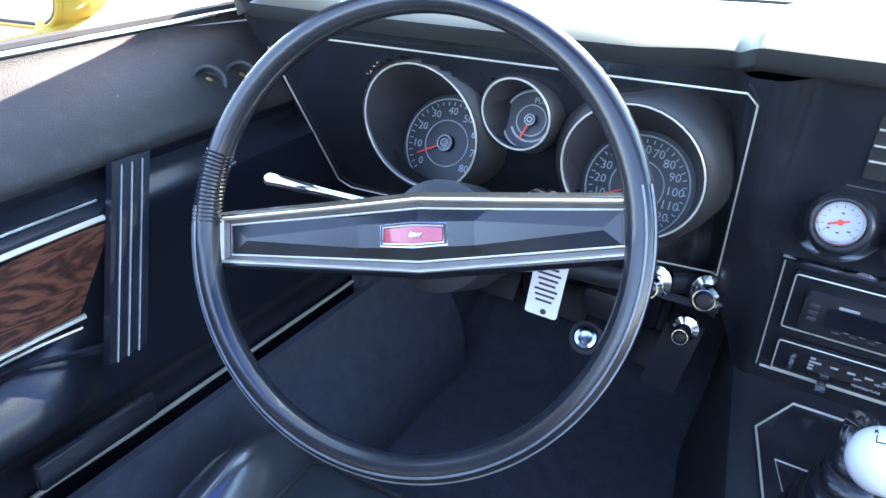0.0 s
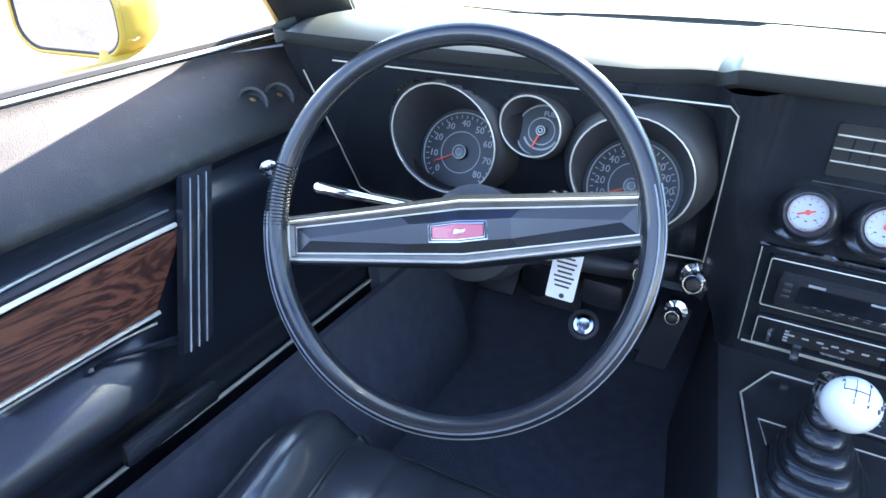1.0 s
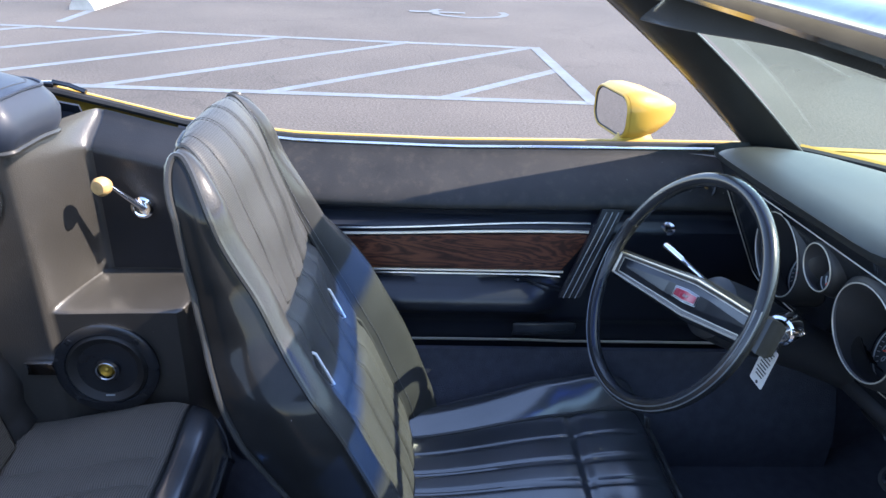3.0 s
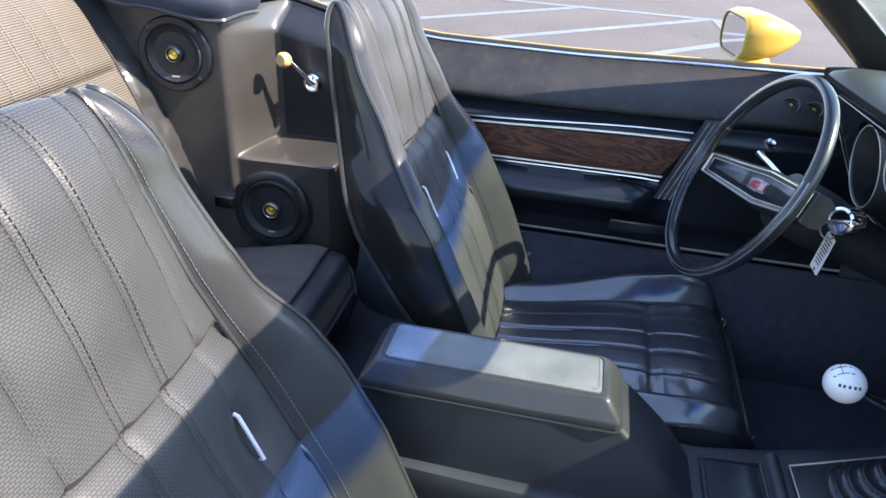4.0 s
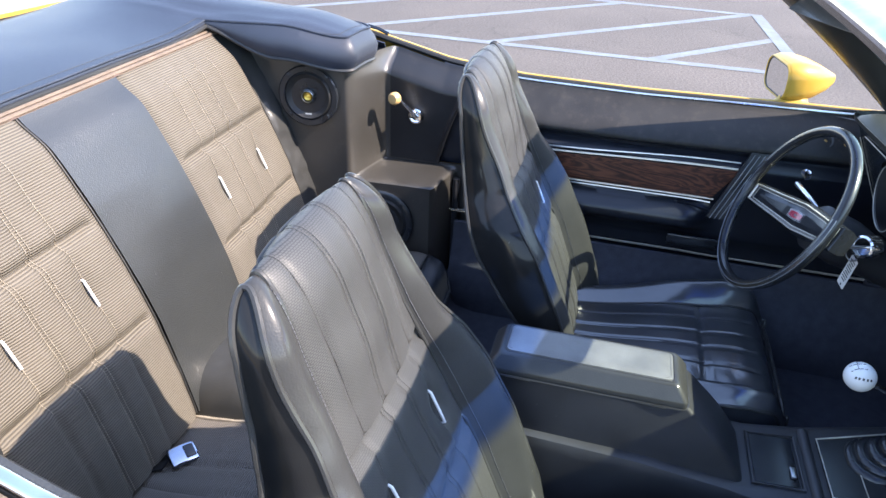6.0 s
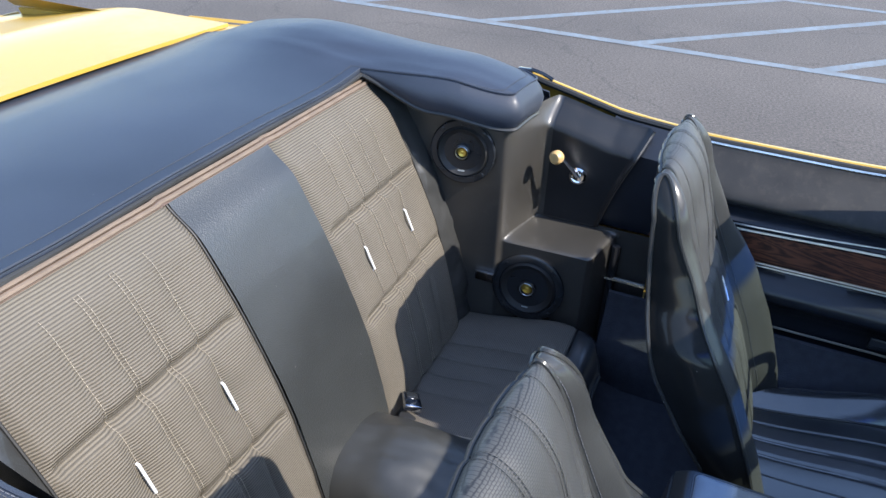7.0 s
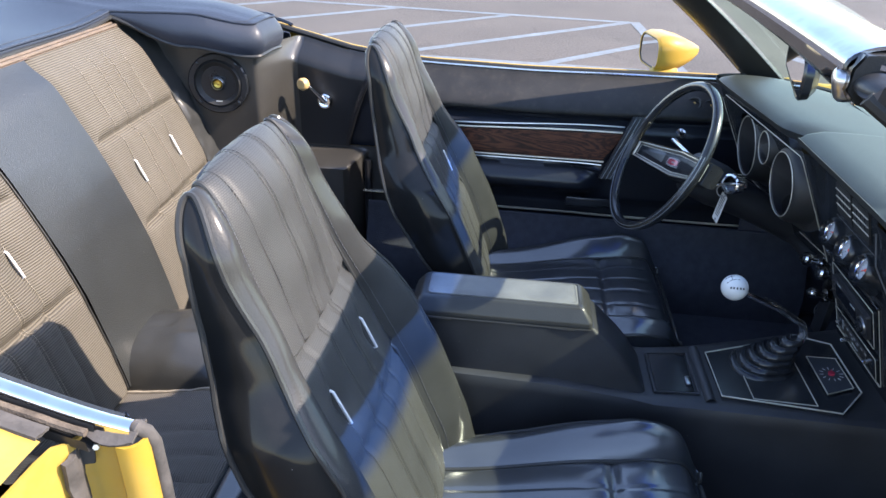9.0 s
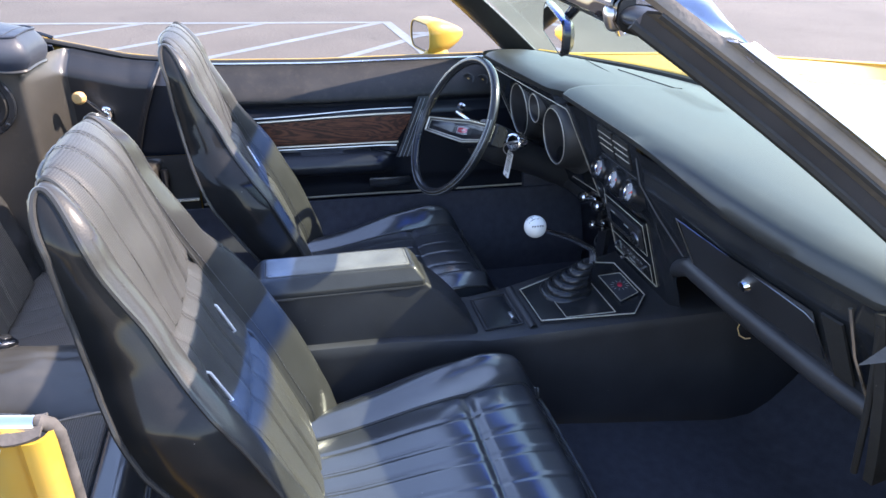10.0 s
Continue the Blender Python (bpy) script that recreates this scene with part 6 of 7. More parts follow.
# ---- gear lever ----
sh = thing("gear_lever", (-0.03, 0.19, 0.47), "bent chrome gear lever with a white ball knob", "gear lever")
base = V((-0.034, 0.175, 0.478))
rows = []
for k in range(45):
    t = k / 44
    w = 0.055 - 0.044 * t ** 0.9 + 0.0055 * math.sin(t * 6 * 2 * math.pi) * (1 - 0.5 * t)
    c = base + V((-0.005 * t, 0.055 * t ** 1.5, 0.004 + 0.074 * t - 0.004 * math.cos(t * 6 * 2 * math.pi)))
    rows.append([c + V((x * (1 + 0.03 * noise.noise(V((x * 40, y * 40, t * 5)))), y * 1.08, 0.1 * y)) for x, y in pill(w, w, w * 0.82, 5)])
part("boot", grid(rows, wrap=True, caps=True), GLOSS, sh, "pleated glossy black rubber gaiter")
part("stick", tube([(-0.046, 0.236, 0.535), (-0.048, 0.243, 0.560), (-0.047, 0.233, 0.583), (-0.044, 0.18, 0.615), (-0.042, 0.12, 0.640), (-0.041, 0.10, 0.649)], [0.010, 0.010, 0.0095, 0.009, 0.0075, 0.007], 12, flat=0.7), CHROME, sh, "chrome lever")
part("stick_marks", joined(*[block((0, 0, 0), (0.004, 0.006, 0.001), 0, axes((-0.044, 0.18 - 0.010 * k, 0.6235 + 0.0045 * k), (0.1, 0.3, 0.95), (0, 1, -0.4))) for k in range(4)]), INK, sh)
kc = V((-0.041, 0.084, 0.656))
kb = part("ball_knob", ball(kc, 0.0255, u=32, v=20), WHITE, sh, "glossy white ball knob")
km = axes(kc, (0.05, -0.42, 0.9), (0, 1, 0))
pat = []


def on_ball(x, y, r=0.0258):
    return km @ V((x, y, math.sqrt(max(0.0, r * r - x * x - y * y))))


for a, b in (((-0.012, 0.006), (-0.012, 0.0)), ((-0.012, 0.0), (0.008, 0.0)), ((-0.003, 0.007), (-0.003, -0.007)), ((0.008, 0.007), (0.008, -0.007))):
    pat.append(tube([on_ball(a[0] + (b[0] - a[0]) * t, a[1] + (b[1] - a[1]) * t) for t in spread(0, 1, 5)], 0.0005, 4))
for w, x, y in (("R", -0.0125, 0.0095), ("1", -0.003, 0.0105), ("3", 0.0085, 0.0105), ("2", -0.003, -0.0105), ("4", 0.0085, -0.0105)):
    p = on_ball(x, y)
    pat.append(text_mesh(w, 0.0055, axes(p, p - kc, (0, 1, 0.3))))
part("shift_pattern", joined(*pat), INK, kb, "black shift pattern")
part("side_mark", joined(*[block((0, 0, 0), (0.0032, 0.0042, 0.0006), 0, axes(kc + V((0.60, -0.42 + 0.17 * k, 0.30)).normalized() * 0.0255, V((0.60, -0.42 + 0.17 * k, 0.30)))) for k in range(5)]), GREYCONE, kb)

# ---- front seats ----
seat = thing("front_seat", (-0.383, -0.25, 0.24), "black high-back bucket seat with ribbed centre panel", "car seat", group="front seats")
SX, LEAN_Y = -0.383, 0.375


def back_mid(z):
    """y of the seat back's front face."""
    return curve_at(z, [(0.36, -0.395), (0.45, -0.418), (0.60, -0.478), (0.735, -0.545), (0.85, -0.592), (0.95, -0.628), (1.04, -0.655)])


def back_half(z):
    return curve_at(z, [(0.30, 0.225), (0.45, 0.238), (0.60, 0.240), (0.70, 0.232), (0.76, 0.222), (0.82, 0.192), (0.88, 0.178), (0.97, 0.172), (1.04, 0.160)])


def insert_half(z):
    return curve_at(z, [(0.30, 0.150), (0.60, 0.150), (0.74, 0.147), (0.80, 0.135), (0.86, 0.126), (1.04, 0.118)])


def back_thick(z):
    return curve_at(z, [(0.30, 0.022), (0.45, 0.030), (0.54, 0.046), (0.60, 0.066), (0.70, 0.082), (0.80, 0.074), (0.90, 0.054), (0.965, 0.038), (1.04, 0.034)])


def crown(v):
    """Level and turn along the seat back's front: up the face, over the crown and down behind it."""
    if v <= 0:
        return 0.965 + v, 0.0
    return 0.965 + 0.072 * math.sin(v), v


def halves(z, turn):
    """Half widths of the whole back and of its centre panel."""
    i = insert_half(min(z, 0.965)) - 0.006 * math.sin(turn)
    h = back_half(min(z, 0.965))
    narrow = math.sin(turn) ** 1.6
    return h + (i + 0.016 - h) * narrow * 0.85, i


def back_front(a, z, turn):
    """A point of the front face; a runs from -1 at one edge to 1 at the other."""
    h, i = halves(z, turn)
    x = a * h
    ax_ = abs(x)
    fade = max(0.0, math.cos(turn)) if turn < 1.57 else 0.0
    if ax_ < i:
        lift = (0.010 + 0.012 * smooth(z, 0.80, 0.92)) * (1 - (ax_ / i) ** 2.5)
        lift -= 0.0045 * (bump(ax_, 0.030, 0.004) + bump(ax_, 0.0875, 0.004) * 0.9 + bump(ax_, 0.022, 0.003) * 0.6)
        if turn <= 0:
            lift -= 0.014 * bump(z, 0.800, 0.008) + 0.010 * bump(z, 0.640, 0.007)
            lift -= 0.013 * bump(ax_, 0.0875, 0.022) * bump(z, 0.705, 0.030)
            lift += 0.0012 * noise.noise(V((x * 22, z * 30, 1.3))) * (bump(z, 0.80, 0.05) + bump(z, 0.64, 0.05))
    else:
        t = (ax_ - i) / max(1e-4, h - i)
        wing = 0.030 - 0.014 * smooth(z, 0.84, 0.95) + 0.028 * (1 - smooth(z, 0.70, 0.84))
        lift = wing * math.sin(min(1.0, t * 1.25) * math.pi * 0.5) - 0.075 * max(0, t - 0.55) ** 1.8
        lift += 0.0022 * noise.noise(V((a * 4, z * 11, 3.1))) * fade
        lift *= 0.35 + 0.65 * fade
    lift -= 0.004 * smooth(abs(ax_ - i), 0.006, 0.0)
    sag = 0.006 * abs(a) ** 3 * math.sin(turn) if turn > 0 else 0.0
    thick = back_thick(min(z, 0.965)) * 0.5 * (1 - math.cos(turn))
    return V((SX + x, back_mid(z) + lift * math.cos(turn) - thick, z + lift * max(0, math.sin(turn)) * 0.2 - sag))


def back_rear(a, z):
    h, _ = halves(z, 0)
    return V((SX + a * h, back_mid(z) - back_thick(z) * (1.0 + 0.10 * (1 - a * a)), z))


steps = [-0.63 + 0.63 * k / 63 for k in range(64)] + spread(0.12, 2.25, 22)
insert, left, right = [], [], []
for v in steps:
    z, turn = crown(v)
    h, i = halves(z, turn)
    q = i / h
    insert.append([back_front(a, z, turn) for a in spread(-q, q, 49)])
    left.append([back_front(a, z, turn) for a in spread(-1, -q, 12)])
    right.append([back_front(a, z, turn) for a in spread(q, 1, 12)])
rear_rows = [[back_front(a, *crown(v)) for a in spread(-1, 1, 21)] for v in spread(2.25, 3.1, 8)] + [[back_rear(a, z) for a in spread(-1, 1, 21)] for z in spread(0.955, 0.335, 40)]
bk = part("backrest_panel", grid(insert), CLOTH_FRONT, seat, "embossed black vinyl centre panel with stitched flutes")
part("backrest_bolster", grid(left), VINYL, seat)
part("backrest_bolster", grid(right), VINYL, seat)
part("backrest_rear", grid(rear_rows), SEATSIDE, seat, "smooth black vinyl seat back")
for s, src in ((-1, left), (1, right)):
    col_k = 0 if s < 0 else -1
    front = [row[col_k] for row, v in zip(src, steps) if v <= 1.58]
    behind = [back_rear(s, 0.965 + v) if v <= 0 else back_front(s, *crown(3.1416 - v)) for v in steps if v <= 1.58]
    panel_rows = []
    for k, (p, q) in enumerate(zip(front, behind)):
        gap_ = (p - q).length
        panel_rows.append([p + (q - p) * t + V((s * math.sin(math.pi * t) * (0.13 * gap_ + 0.002 * noise.noise(V((1.7 * s, t * 3, p.z * 9))) * min(1, gap_ * 20)), 0, 0)) for t in spread(0, 1, 13)])
    part("side_panel", grid(panel_rows), SEATSIDE, seat, "smooth black vinyl seat side")
    part("side_piping", tube([p + V((s * 0.001, 0.001, 0)) for p in front] + [q + V((s * 0.001, -0.001, 0)) for q in reversed(behind)], 0.0040, 7), VINYL, seat)
    part("panel_piping", tube([row[-1 if s < 0 else 0] + V((0, 0.002 * math.cos(max(0, v)), 0.002 * max(0, math.sin(max(0, v))))) for row, v in zip(src, steps)], 0.0036, 7), VINYL, seat)
    part("piping_stitch", stitches([row[(-1 if s < 0 else 0) + (-1 if s < 0 else 1) * 1] + V((0, 0.0012 * math.cos(max(0, v)), 0.0012 * max(0, math.sin(max(0, v))))) for row, v in zip(src, steps)]), STITCH, seat)
top_line = left[-1] + insert[-1][1:-1] + right[-1]
part("top_piping", tube([p + V((0, -0.001, 0.001)) for p in top_line], 0.0036, 7), VINYL, seat)
for xq in (-0.0875, 0.0875):
    p, q = back_front(xq / back_half(0.735), 0.733, 0), back_front(xq / back_half(0.68), 0.682, 0)
    tie = part("seat_tie", tube([p + V((0, 0.001, 0.002)), p + V((0, 0.006, 0)), q + V((0, 0.006, 0)), q + V((0, 0.001, -0.002))], 0.0022, 8), TUFT, bk, "white plastic tie")
for xq in (-0.0340, -0.026, 0.026, 0.0340, -0.0875, 0.0875):
    pts = []
    for v in steps:
        z, turn = crown(v)
        if v > -0.56 and not (abs(xq) > 0.08 and 0.66 < z < 0.75 and v <= 0):
            pts.append(back_front(xq / halves(z, turn)[0], z, turn) + V((0, 0.0012 * math.cos(turn), 0.0012 * math.sin(turn))))
    cut_at = [k for k in range(1, len(pts)) if (pts[k] - pts[k - 1]).length > 0.03]
    runs = [pts[:cut_at[0]], pts[cut_at[0]:]] if cut_at else [pts]
    for r_ in runs:
        if len(r_) > 1:
            part("stitching", stitches(r_), THREAD, bk)


def cush_insert(y):
    """Half width of the cushion's pleated panel: it widens towards the front."""
    return curve_at(y, [(-0.44, 0.118), (-0.25, 0.138), (-0.10, 0.155), (0.06, 0.172)])


def cushion_top(a, y):
    """Height of the seat cushion; a from -1 to 1 across, y along."""
    h = cush_half(y)
    x = abs(a) * h
    i = min(cush_insert(y), h - 0.02)
    z = 0.428 - 0.030 * smooth(-y, 0.12, 0.40) + 0.008 * bump(y, -0.035, 0.055)
    front = smooth(y, 0.005, 0.062)
    if x < i:
        q = x * 0.155 / cush_insert(y)
        z += 0.007 * (1 - (x / i) ** 4) - 0.0018 * (bump(q, 0.031, 0.0030) + bump(q, 0.023, 0.0030) + bump(q, 0.0875, 0.0035)) - 0.0045 * bump(y, -0.105, 0.010)
    else:
        t = (x - i) / (h - i)
        z += (0.026 + 0.034 * bump(y, -0.06, 0.17)) * (1 - 0.5 * front) * math.sin(min(1, t * 1.12) * math.pi / 2) - 0.100 * max(0, t - 0.42) ** 1.6
        z += 0.0025 * noise.noise(V((a * 3, y * 9, 7.7)))
    z -= 0.004 * smooth(abs(x - i), 0.006, 0.0)
    return z - 0.045 * front ** 2


def cush_half(y):
    return curve_at(y, [(-0.44, 0.205), (-0.30, 0.232), (-0.06, 0.240), (-0.01, 0.236), (0.02, 0.226), (0.042, 0.211), (0.056, 0.196), (0.062, 0.186)])


ys = spread(-0.43, -0.13, 34) + spread(-0.124, -0.086, 14) + spread(-0.08, 0.062, 26)
cin, cl, cr_, skirt = [], [], [], []
for y in ys:
    h = cush_half(y)
    q = min(cush_insert(y), h - 0.02) / h
    P = lambda a: V((SX + a * h, y, cushion_top(a, y)))
    cin.append([P(a) for a in spread(-q, q, 81)])
    cl.append([P(a) for a in spread(-1, -q, 11)])
    cr_.append([P(a) for a in spread(q, 1, 11)])
part("cushion_panel", grid(cin), CUSHION, seat, "pleated black vinyl cushion panel")
part("cushion_bolster", grid(cl), CUSHION, seat)
part("cushion_bolster", grid(cr_), CUSHION, seat)
sk = []
edge_top = [r[0] for r in cl] + cl[-1][1:] + cin[-1][1:-1] + cr_[-1][:-1] + [r[-1] for r in reversed(cr_)]
for t, low in ((0, 0), (0.25, 0.012), (0.6, 0.008), (1.0, -0.01)):
    sk.append([V((SX + (p.x - SX) * (1 + low * 1.5), p.y + (0.014 * math.sin(t * 3.1) if p.y > -0.05 else 0), p.z + (0.285 - p.z) * t)) for p in edge_top])
part("cushion_base", grid(sk), CUSHION, seat)
part("cushion_piping", tube([p + V((0, 0, 0.001)) for p in edge_top], 0.0042, 7), VINYL, seat)
for src in (cl, cr_):
    part("cushion_piping", tube([(row[-1] if src is cl else row[0]) + V((0, 0, 0.002)) for row in src], 0.004, 7), VINYL, seat)
part("seat_frame", joined(*[block((SX + s * 0.17, -0.21, 0.262), (0.035, 0.40, 0.05), 0.006) for s in (-1, 1)]), PLASTIC, seat, "black seat runners")
part("seat_side_tab", block((SX + 0.243, -0.44, 0.36), (0.022, 0.12, 0.10), 0.01), PLASTIC, seat)
part("seat_pan", block((SX, -0.22, 0.292), (0.40, 0.40, 0.02), 0.006), PLASTIC, seat)
other = copy_thing(seat, pose(0.383, -0.292, 0.24))

# ---- rear seat ----
rear = thing("rear_bench_seat", (0, -1.1, 0.30), "rear bench in ribbed taupe cloth with black vinyl centre", "car seat")


def rb_y(s):
    return curve_at(rb_z(s), [(0.38, -1.120), (0.48, -1.138), (0.60, -1.168), (0.68, -1.194), (0.75, -1.222), (0.83, -1.258), (0.91, -1.300), (0.99, -1.348)])


def rb_z(s):
    return 0.385 + 0.605 * s


def rear_front(x, s):
    ax_ = abs(x)
    lift = 0.020 * smooth(1 - s, 0.0, 0.10) - 0.020
    if 0.125 < ax_ < 0.50:
        m_ = ax_ - 0.308
        lift += 0.012 - (1 - 0.8 * smooth(s, 0.80, 0.95)) * (0.006 * (bump(m_, 0.030, 0.007) + bump(m_, -0.030, 0.007)) + 0.005 * bump(abs(m_), 0.0875, 0.007))
        lift -= 0.017 * (bump(s, 0.706, 0.016) + bump(s, 0.396 + 0.08 * max(0.0, ax_ - 0.2), 0.016)) * smooth(ax_, 0.127, 0.16) * (1 - smooth(ax_, 0.47, 0.498))
        lift -= 0.013 * bump(abs(m_), 0.0875, 0.026) * bump(s, 0.556, 0.06)
        lift += 0.0025 * noise.noise(V((x * 16, s * 11, 3)))
        lift -= 0.012 * (smooth(ax_, 0.145, 0.125) + smooth(ax_, 0.480, 0.50))
    elif ax_ <= 0.125:
        lift += 0.008 + 0.003 * noise.noise(V((x * 6, s * 4, 1)))
    else:
        t = (ax_ - 0.50) / 0.12
        lift += 0.026 * math.sin(t * 2.4) - 0.05 * t * t + 0.008 * noise.noise(V((x * 18, s * 9, 4))) + 0.004 * noise.noise(V((x * 40, s * 24, 8)))
    return V((x, rb_y(s) + lift * 0.92, rb_z(s) + lift * 0.35))


ss = spread(0.0, 1.0, 80)


def strip(x0, x1, n):
    return grid([[rear_front(x, s) for x in spread(x0, x1, n)] for s in ss])


rp = []
for s in (-1, 1):
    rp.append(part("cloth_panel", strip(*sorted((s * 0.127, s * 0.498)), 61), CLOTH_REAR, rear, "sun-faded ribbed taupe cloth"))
    part("side_bolster", strip(*sorted((s * 0.498, s * 0.62)), 22), VINYL, rear)
    for xe in (0.1262, 0.498):
        part("piping", tube([rear_front(s * xe, q) + V((0, 0.002, 0.001)) for q in ss], 0.0022, 6), RUBBER, rear)
    for m_ in (-0.0875, 0.0875):
        x = s * 0.308 + m_
        p, q = rear_front(x, 0.598), rear_front(x, 0.518)
        part("seat_tie", tube([p + V((0, 0.000, 0.002)), p + V((0, 0.0045, 0.000)), q + V((0, 0.0045, 0.002)), q + V((0, 0.000, -0.002))], 0.0025, 8), TUFT, rp[-1], "white plastic tie")
    for m_ in (-0.034, -0.026, 0.026, 0.034, -0.0875, 0.0875):
        part("stitching", stitches([rear_front(s * 0.308 + m_, q) + V((0, 0.0012, 0.001)) for q in ss if q < 0.95 and not (abs(m_) > 0.08 and 0.50 < q < 0.62)][(30 if abs(m_) > 0.08 else 0):], 0.0045, 0.0018, 0.0006), CLOTHSEAM, rp[-1])
part("centre_panel", strip(-0.1245, 0.1245, 25), VINYL_WORN, rear, "smooth black vinyl centre panel")
part("top_edge", grid([[rear_front(x, 1.0) + V((0, -0.03 * t, 0.005 * math.sin(3.1 * t) - 0.002 * t)) for t in spread(0, 1, 5)] for x in spread(-0.56, 0.56, 41)]), BRONZE, rear, "brown cloth binding along the top edge")


def rcush_half(y):
    return curve_at(y, [(-1.15, 0.590), (-0.86, 0.605), (-0.81, 0.592), (-0.78, 0.572), (-0.755, 0.542), (-0.742, 0.510)])


def rcush(x, y):
    """The rear cushion: it sinks towards the backrest and rolls over in front."""
    ax_ = abs(x)
    z = 0.374 + 0.046 * smooth(y, -1.14, -0.84) - 0.055 * smooth(y, -0.795, -0.738) ** 2
    m_ = ax_ - 0.34
    pleat = 1 - smooth(y, -0.835, -0.820)
    z -= 0.006 * pleat * (bump(m_, -0.03, 0.006) + bump(m_, 0.03, 0.006) + bump(m_, -0.095, 0.006) + bump(m_, 0.095, 0.006)) + 0.005 * bump(y, -0.822, 0.006)
    e = ax_ / rcush_half(y)
    z += 0.010 * bump(ax_, 0.52, 0.06) - 0.045 * smooth(e, 0.93, 1.0) ** 2
    return V((x, y, z))


def hump(a, t):
    """The padded vinyl band down the middle of the cushion, over the tunnel."""
    y, x = -0.76 - 0.39 * t, a * 0.126
    h = 0.095 - 0.082 * smooth(y, -1.06, -0.84)
    return V((x, y, rcush(x, y).z - 0.004 + h * (1 - abs(a) ** 2.6) ** 0.6 + 0.005 * noise.noise(V((x * 14, y * 16, 2))) + 0.0040 * noise.noise(V((x * 50 + y * 20, y * 34, 7)))))


part("cushion_panel", grid([[rcush(e * rcush_half(y), y) for e in spread(-0.985, 0.985, 150)] for y in spread(-1.15, -0.822, 46)]), CLOTH_REAR_FLAT, rear, "ribbed dark cushion cloth")
part("cushion_border", grid([[rcush(e * rcush_half(y), y) for e in spread(-1, 1, 90)] for y in spread(-0.822, -0.738, 16)]), CUSHION, rear, "smooth black vinyl front border")
for s in (-1, 1):
    part("cushion_side", grid([[rcush(s * e * rcush_half(y), y) + V((0, 0, -d)) for e, d in ((0.985, 0), (0.995, 0.002), (1.0, 0.02), (0.995, 0.07), (0.98, 0.15))] for y in spread(-1.15, -0.822, 30)]), VINYL, rear)
part("border_piping", tube([rcush(e * rcush_half(-0.822), -0.822) + V((0, 0, 0.003)) for e in spread(-0.99, 0.99, 80)], 0.0032, 6), VINYL, rear)
part("centre_cushion", grid([[hump(a, t) for a in spread(-1, 1, 33)] for t in spread(0.002, 1, 24)]), DULL, rear, "padded grey-black vinyl centre cushion")
for s in (-1, 1):
    part("cushion_welt", tube([hump(s, t) + V((s * 0.002, 0, 0.005)) for t in spread(1, 0, 24)], 0.0038, 6), CLOTHSEAM, rear)
part("top_welt", tube([rear_front(x, 1.0) + V((0, -0.004, 0.004)) for x in spread(-0.52, 0.52, 60)], 0.0042, 7), BINDING, rear, "pale tan piping along the top edge")
part("top_binding", tube([rear_front(x, 1.0) + V((0, -0.014, 0.008)) for x in spread(-0.52, 0.52, 60)], 0.0036, 7), BINDING, rear)
front_rim = [rcush(rcush_half(y) * s_, y) for s_, ys_ in ((-1, spread(-0.822, -0.738, 12)),) for y in ys_] + [rcush(x, -0.738) for x in spread(-0.50, 0.50, 40)] + [rcush(rcush_half(y), y) for y in spread(-0.738, -0.822, 12)]
part("cushion_front", grid([[p + V((-0.06 * d * p.x, -0.05 * d, -0.16 * d)) for d in spread(0, 1, 5)] for p in front_rim]), CUSHION, rear)
part("cushion_piping", tube([p + V((0, 0, 0.002)) for p in front_rim], 0.0036, 6), VINYL, rear)

buckle = thing("seat_belt_buckle", (0.24, -1.09, 0.375), "chrome seat belt buckle lying on the rear cushion", "seat belt", group="rear seat belt buckles")
bmx = axes((0.238, -1.078, 0.391), (0.1, 0.35, 0.93), (-0.8, 0.6, 0))
part("buckle", block((0, 0, 0), (0.040, 0.052, 0.016), 0.004, bmx), AGED, buckle)
part("button", block((0, 0, 0), (0.026, 0.018, 0.004), 0.001, bmx @ pose(0, 0.012, 0.0090)), GLOSS, buckle)
part("webbing", thicken(grid([[V((0.255 + 0.02 * t + 0.02 * k, -1.10 - 0.05 * t, 0.386 - 0.012 * t)) for k in (-1, 1)] for t in spread(0, 1, 6)]), 0.003), RUBBER, buckle, "black belt webbing")
copy_thing(buckle, pose(-0.150, -1.085, 0.405, 0, 0, 70))

# ---- rear side trim ----
def trim_x(y, z):
    """How far the rear side trim stands from the car's middle."""
    col_ = smooth(-y, 0.995, 1.055)
    lo = smooth(0.628 - z, 0.0, 0.016)
    fore = smooth(-y, 0.79, 0.83)
    up = 0.722 - 0.155 * col_ - 0.012 * smooth(-y, 1.06, 1.25)
    dn = 0.722 - fore * (0.135 + 0.01 * smooth(-y, 0.83, 1.1))
    x = up + (dn - up) * lo if dn < up else up
    x += 0.075 * smooth(z, belt(y) - 0.05, belt(y) + 0.005) * (1 - col_)
    return x


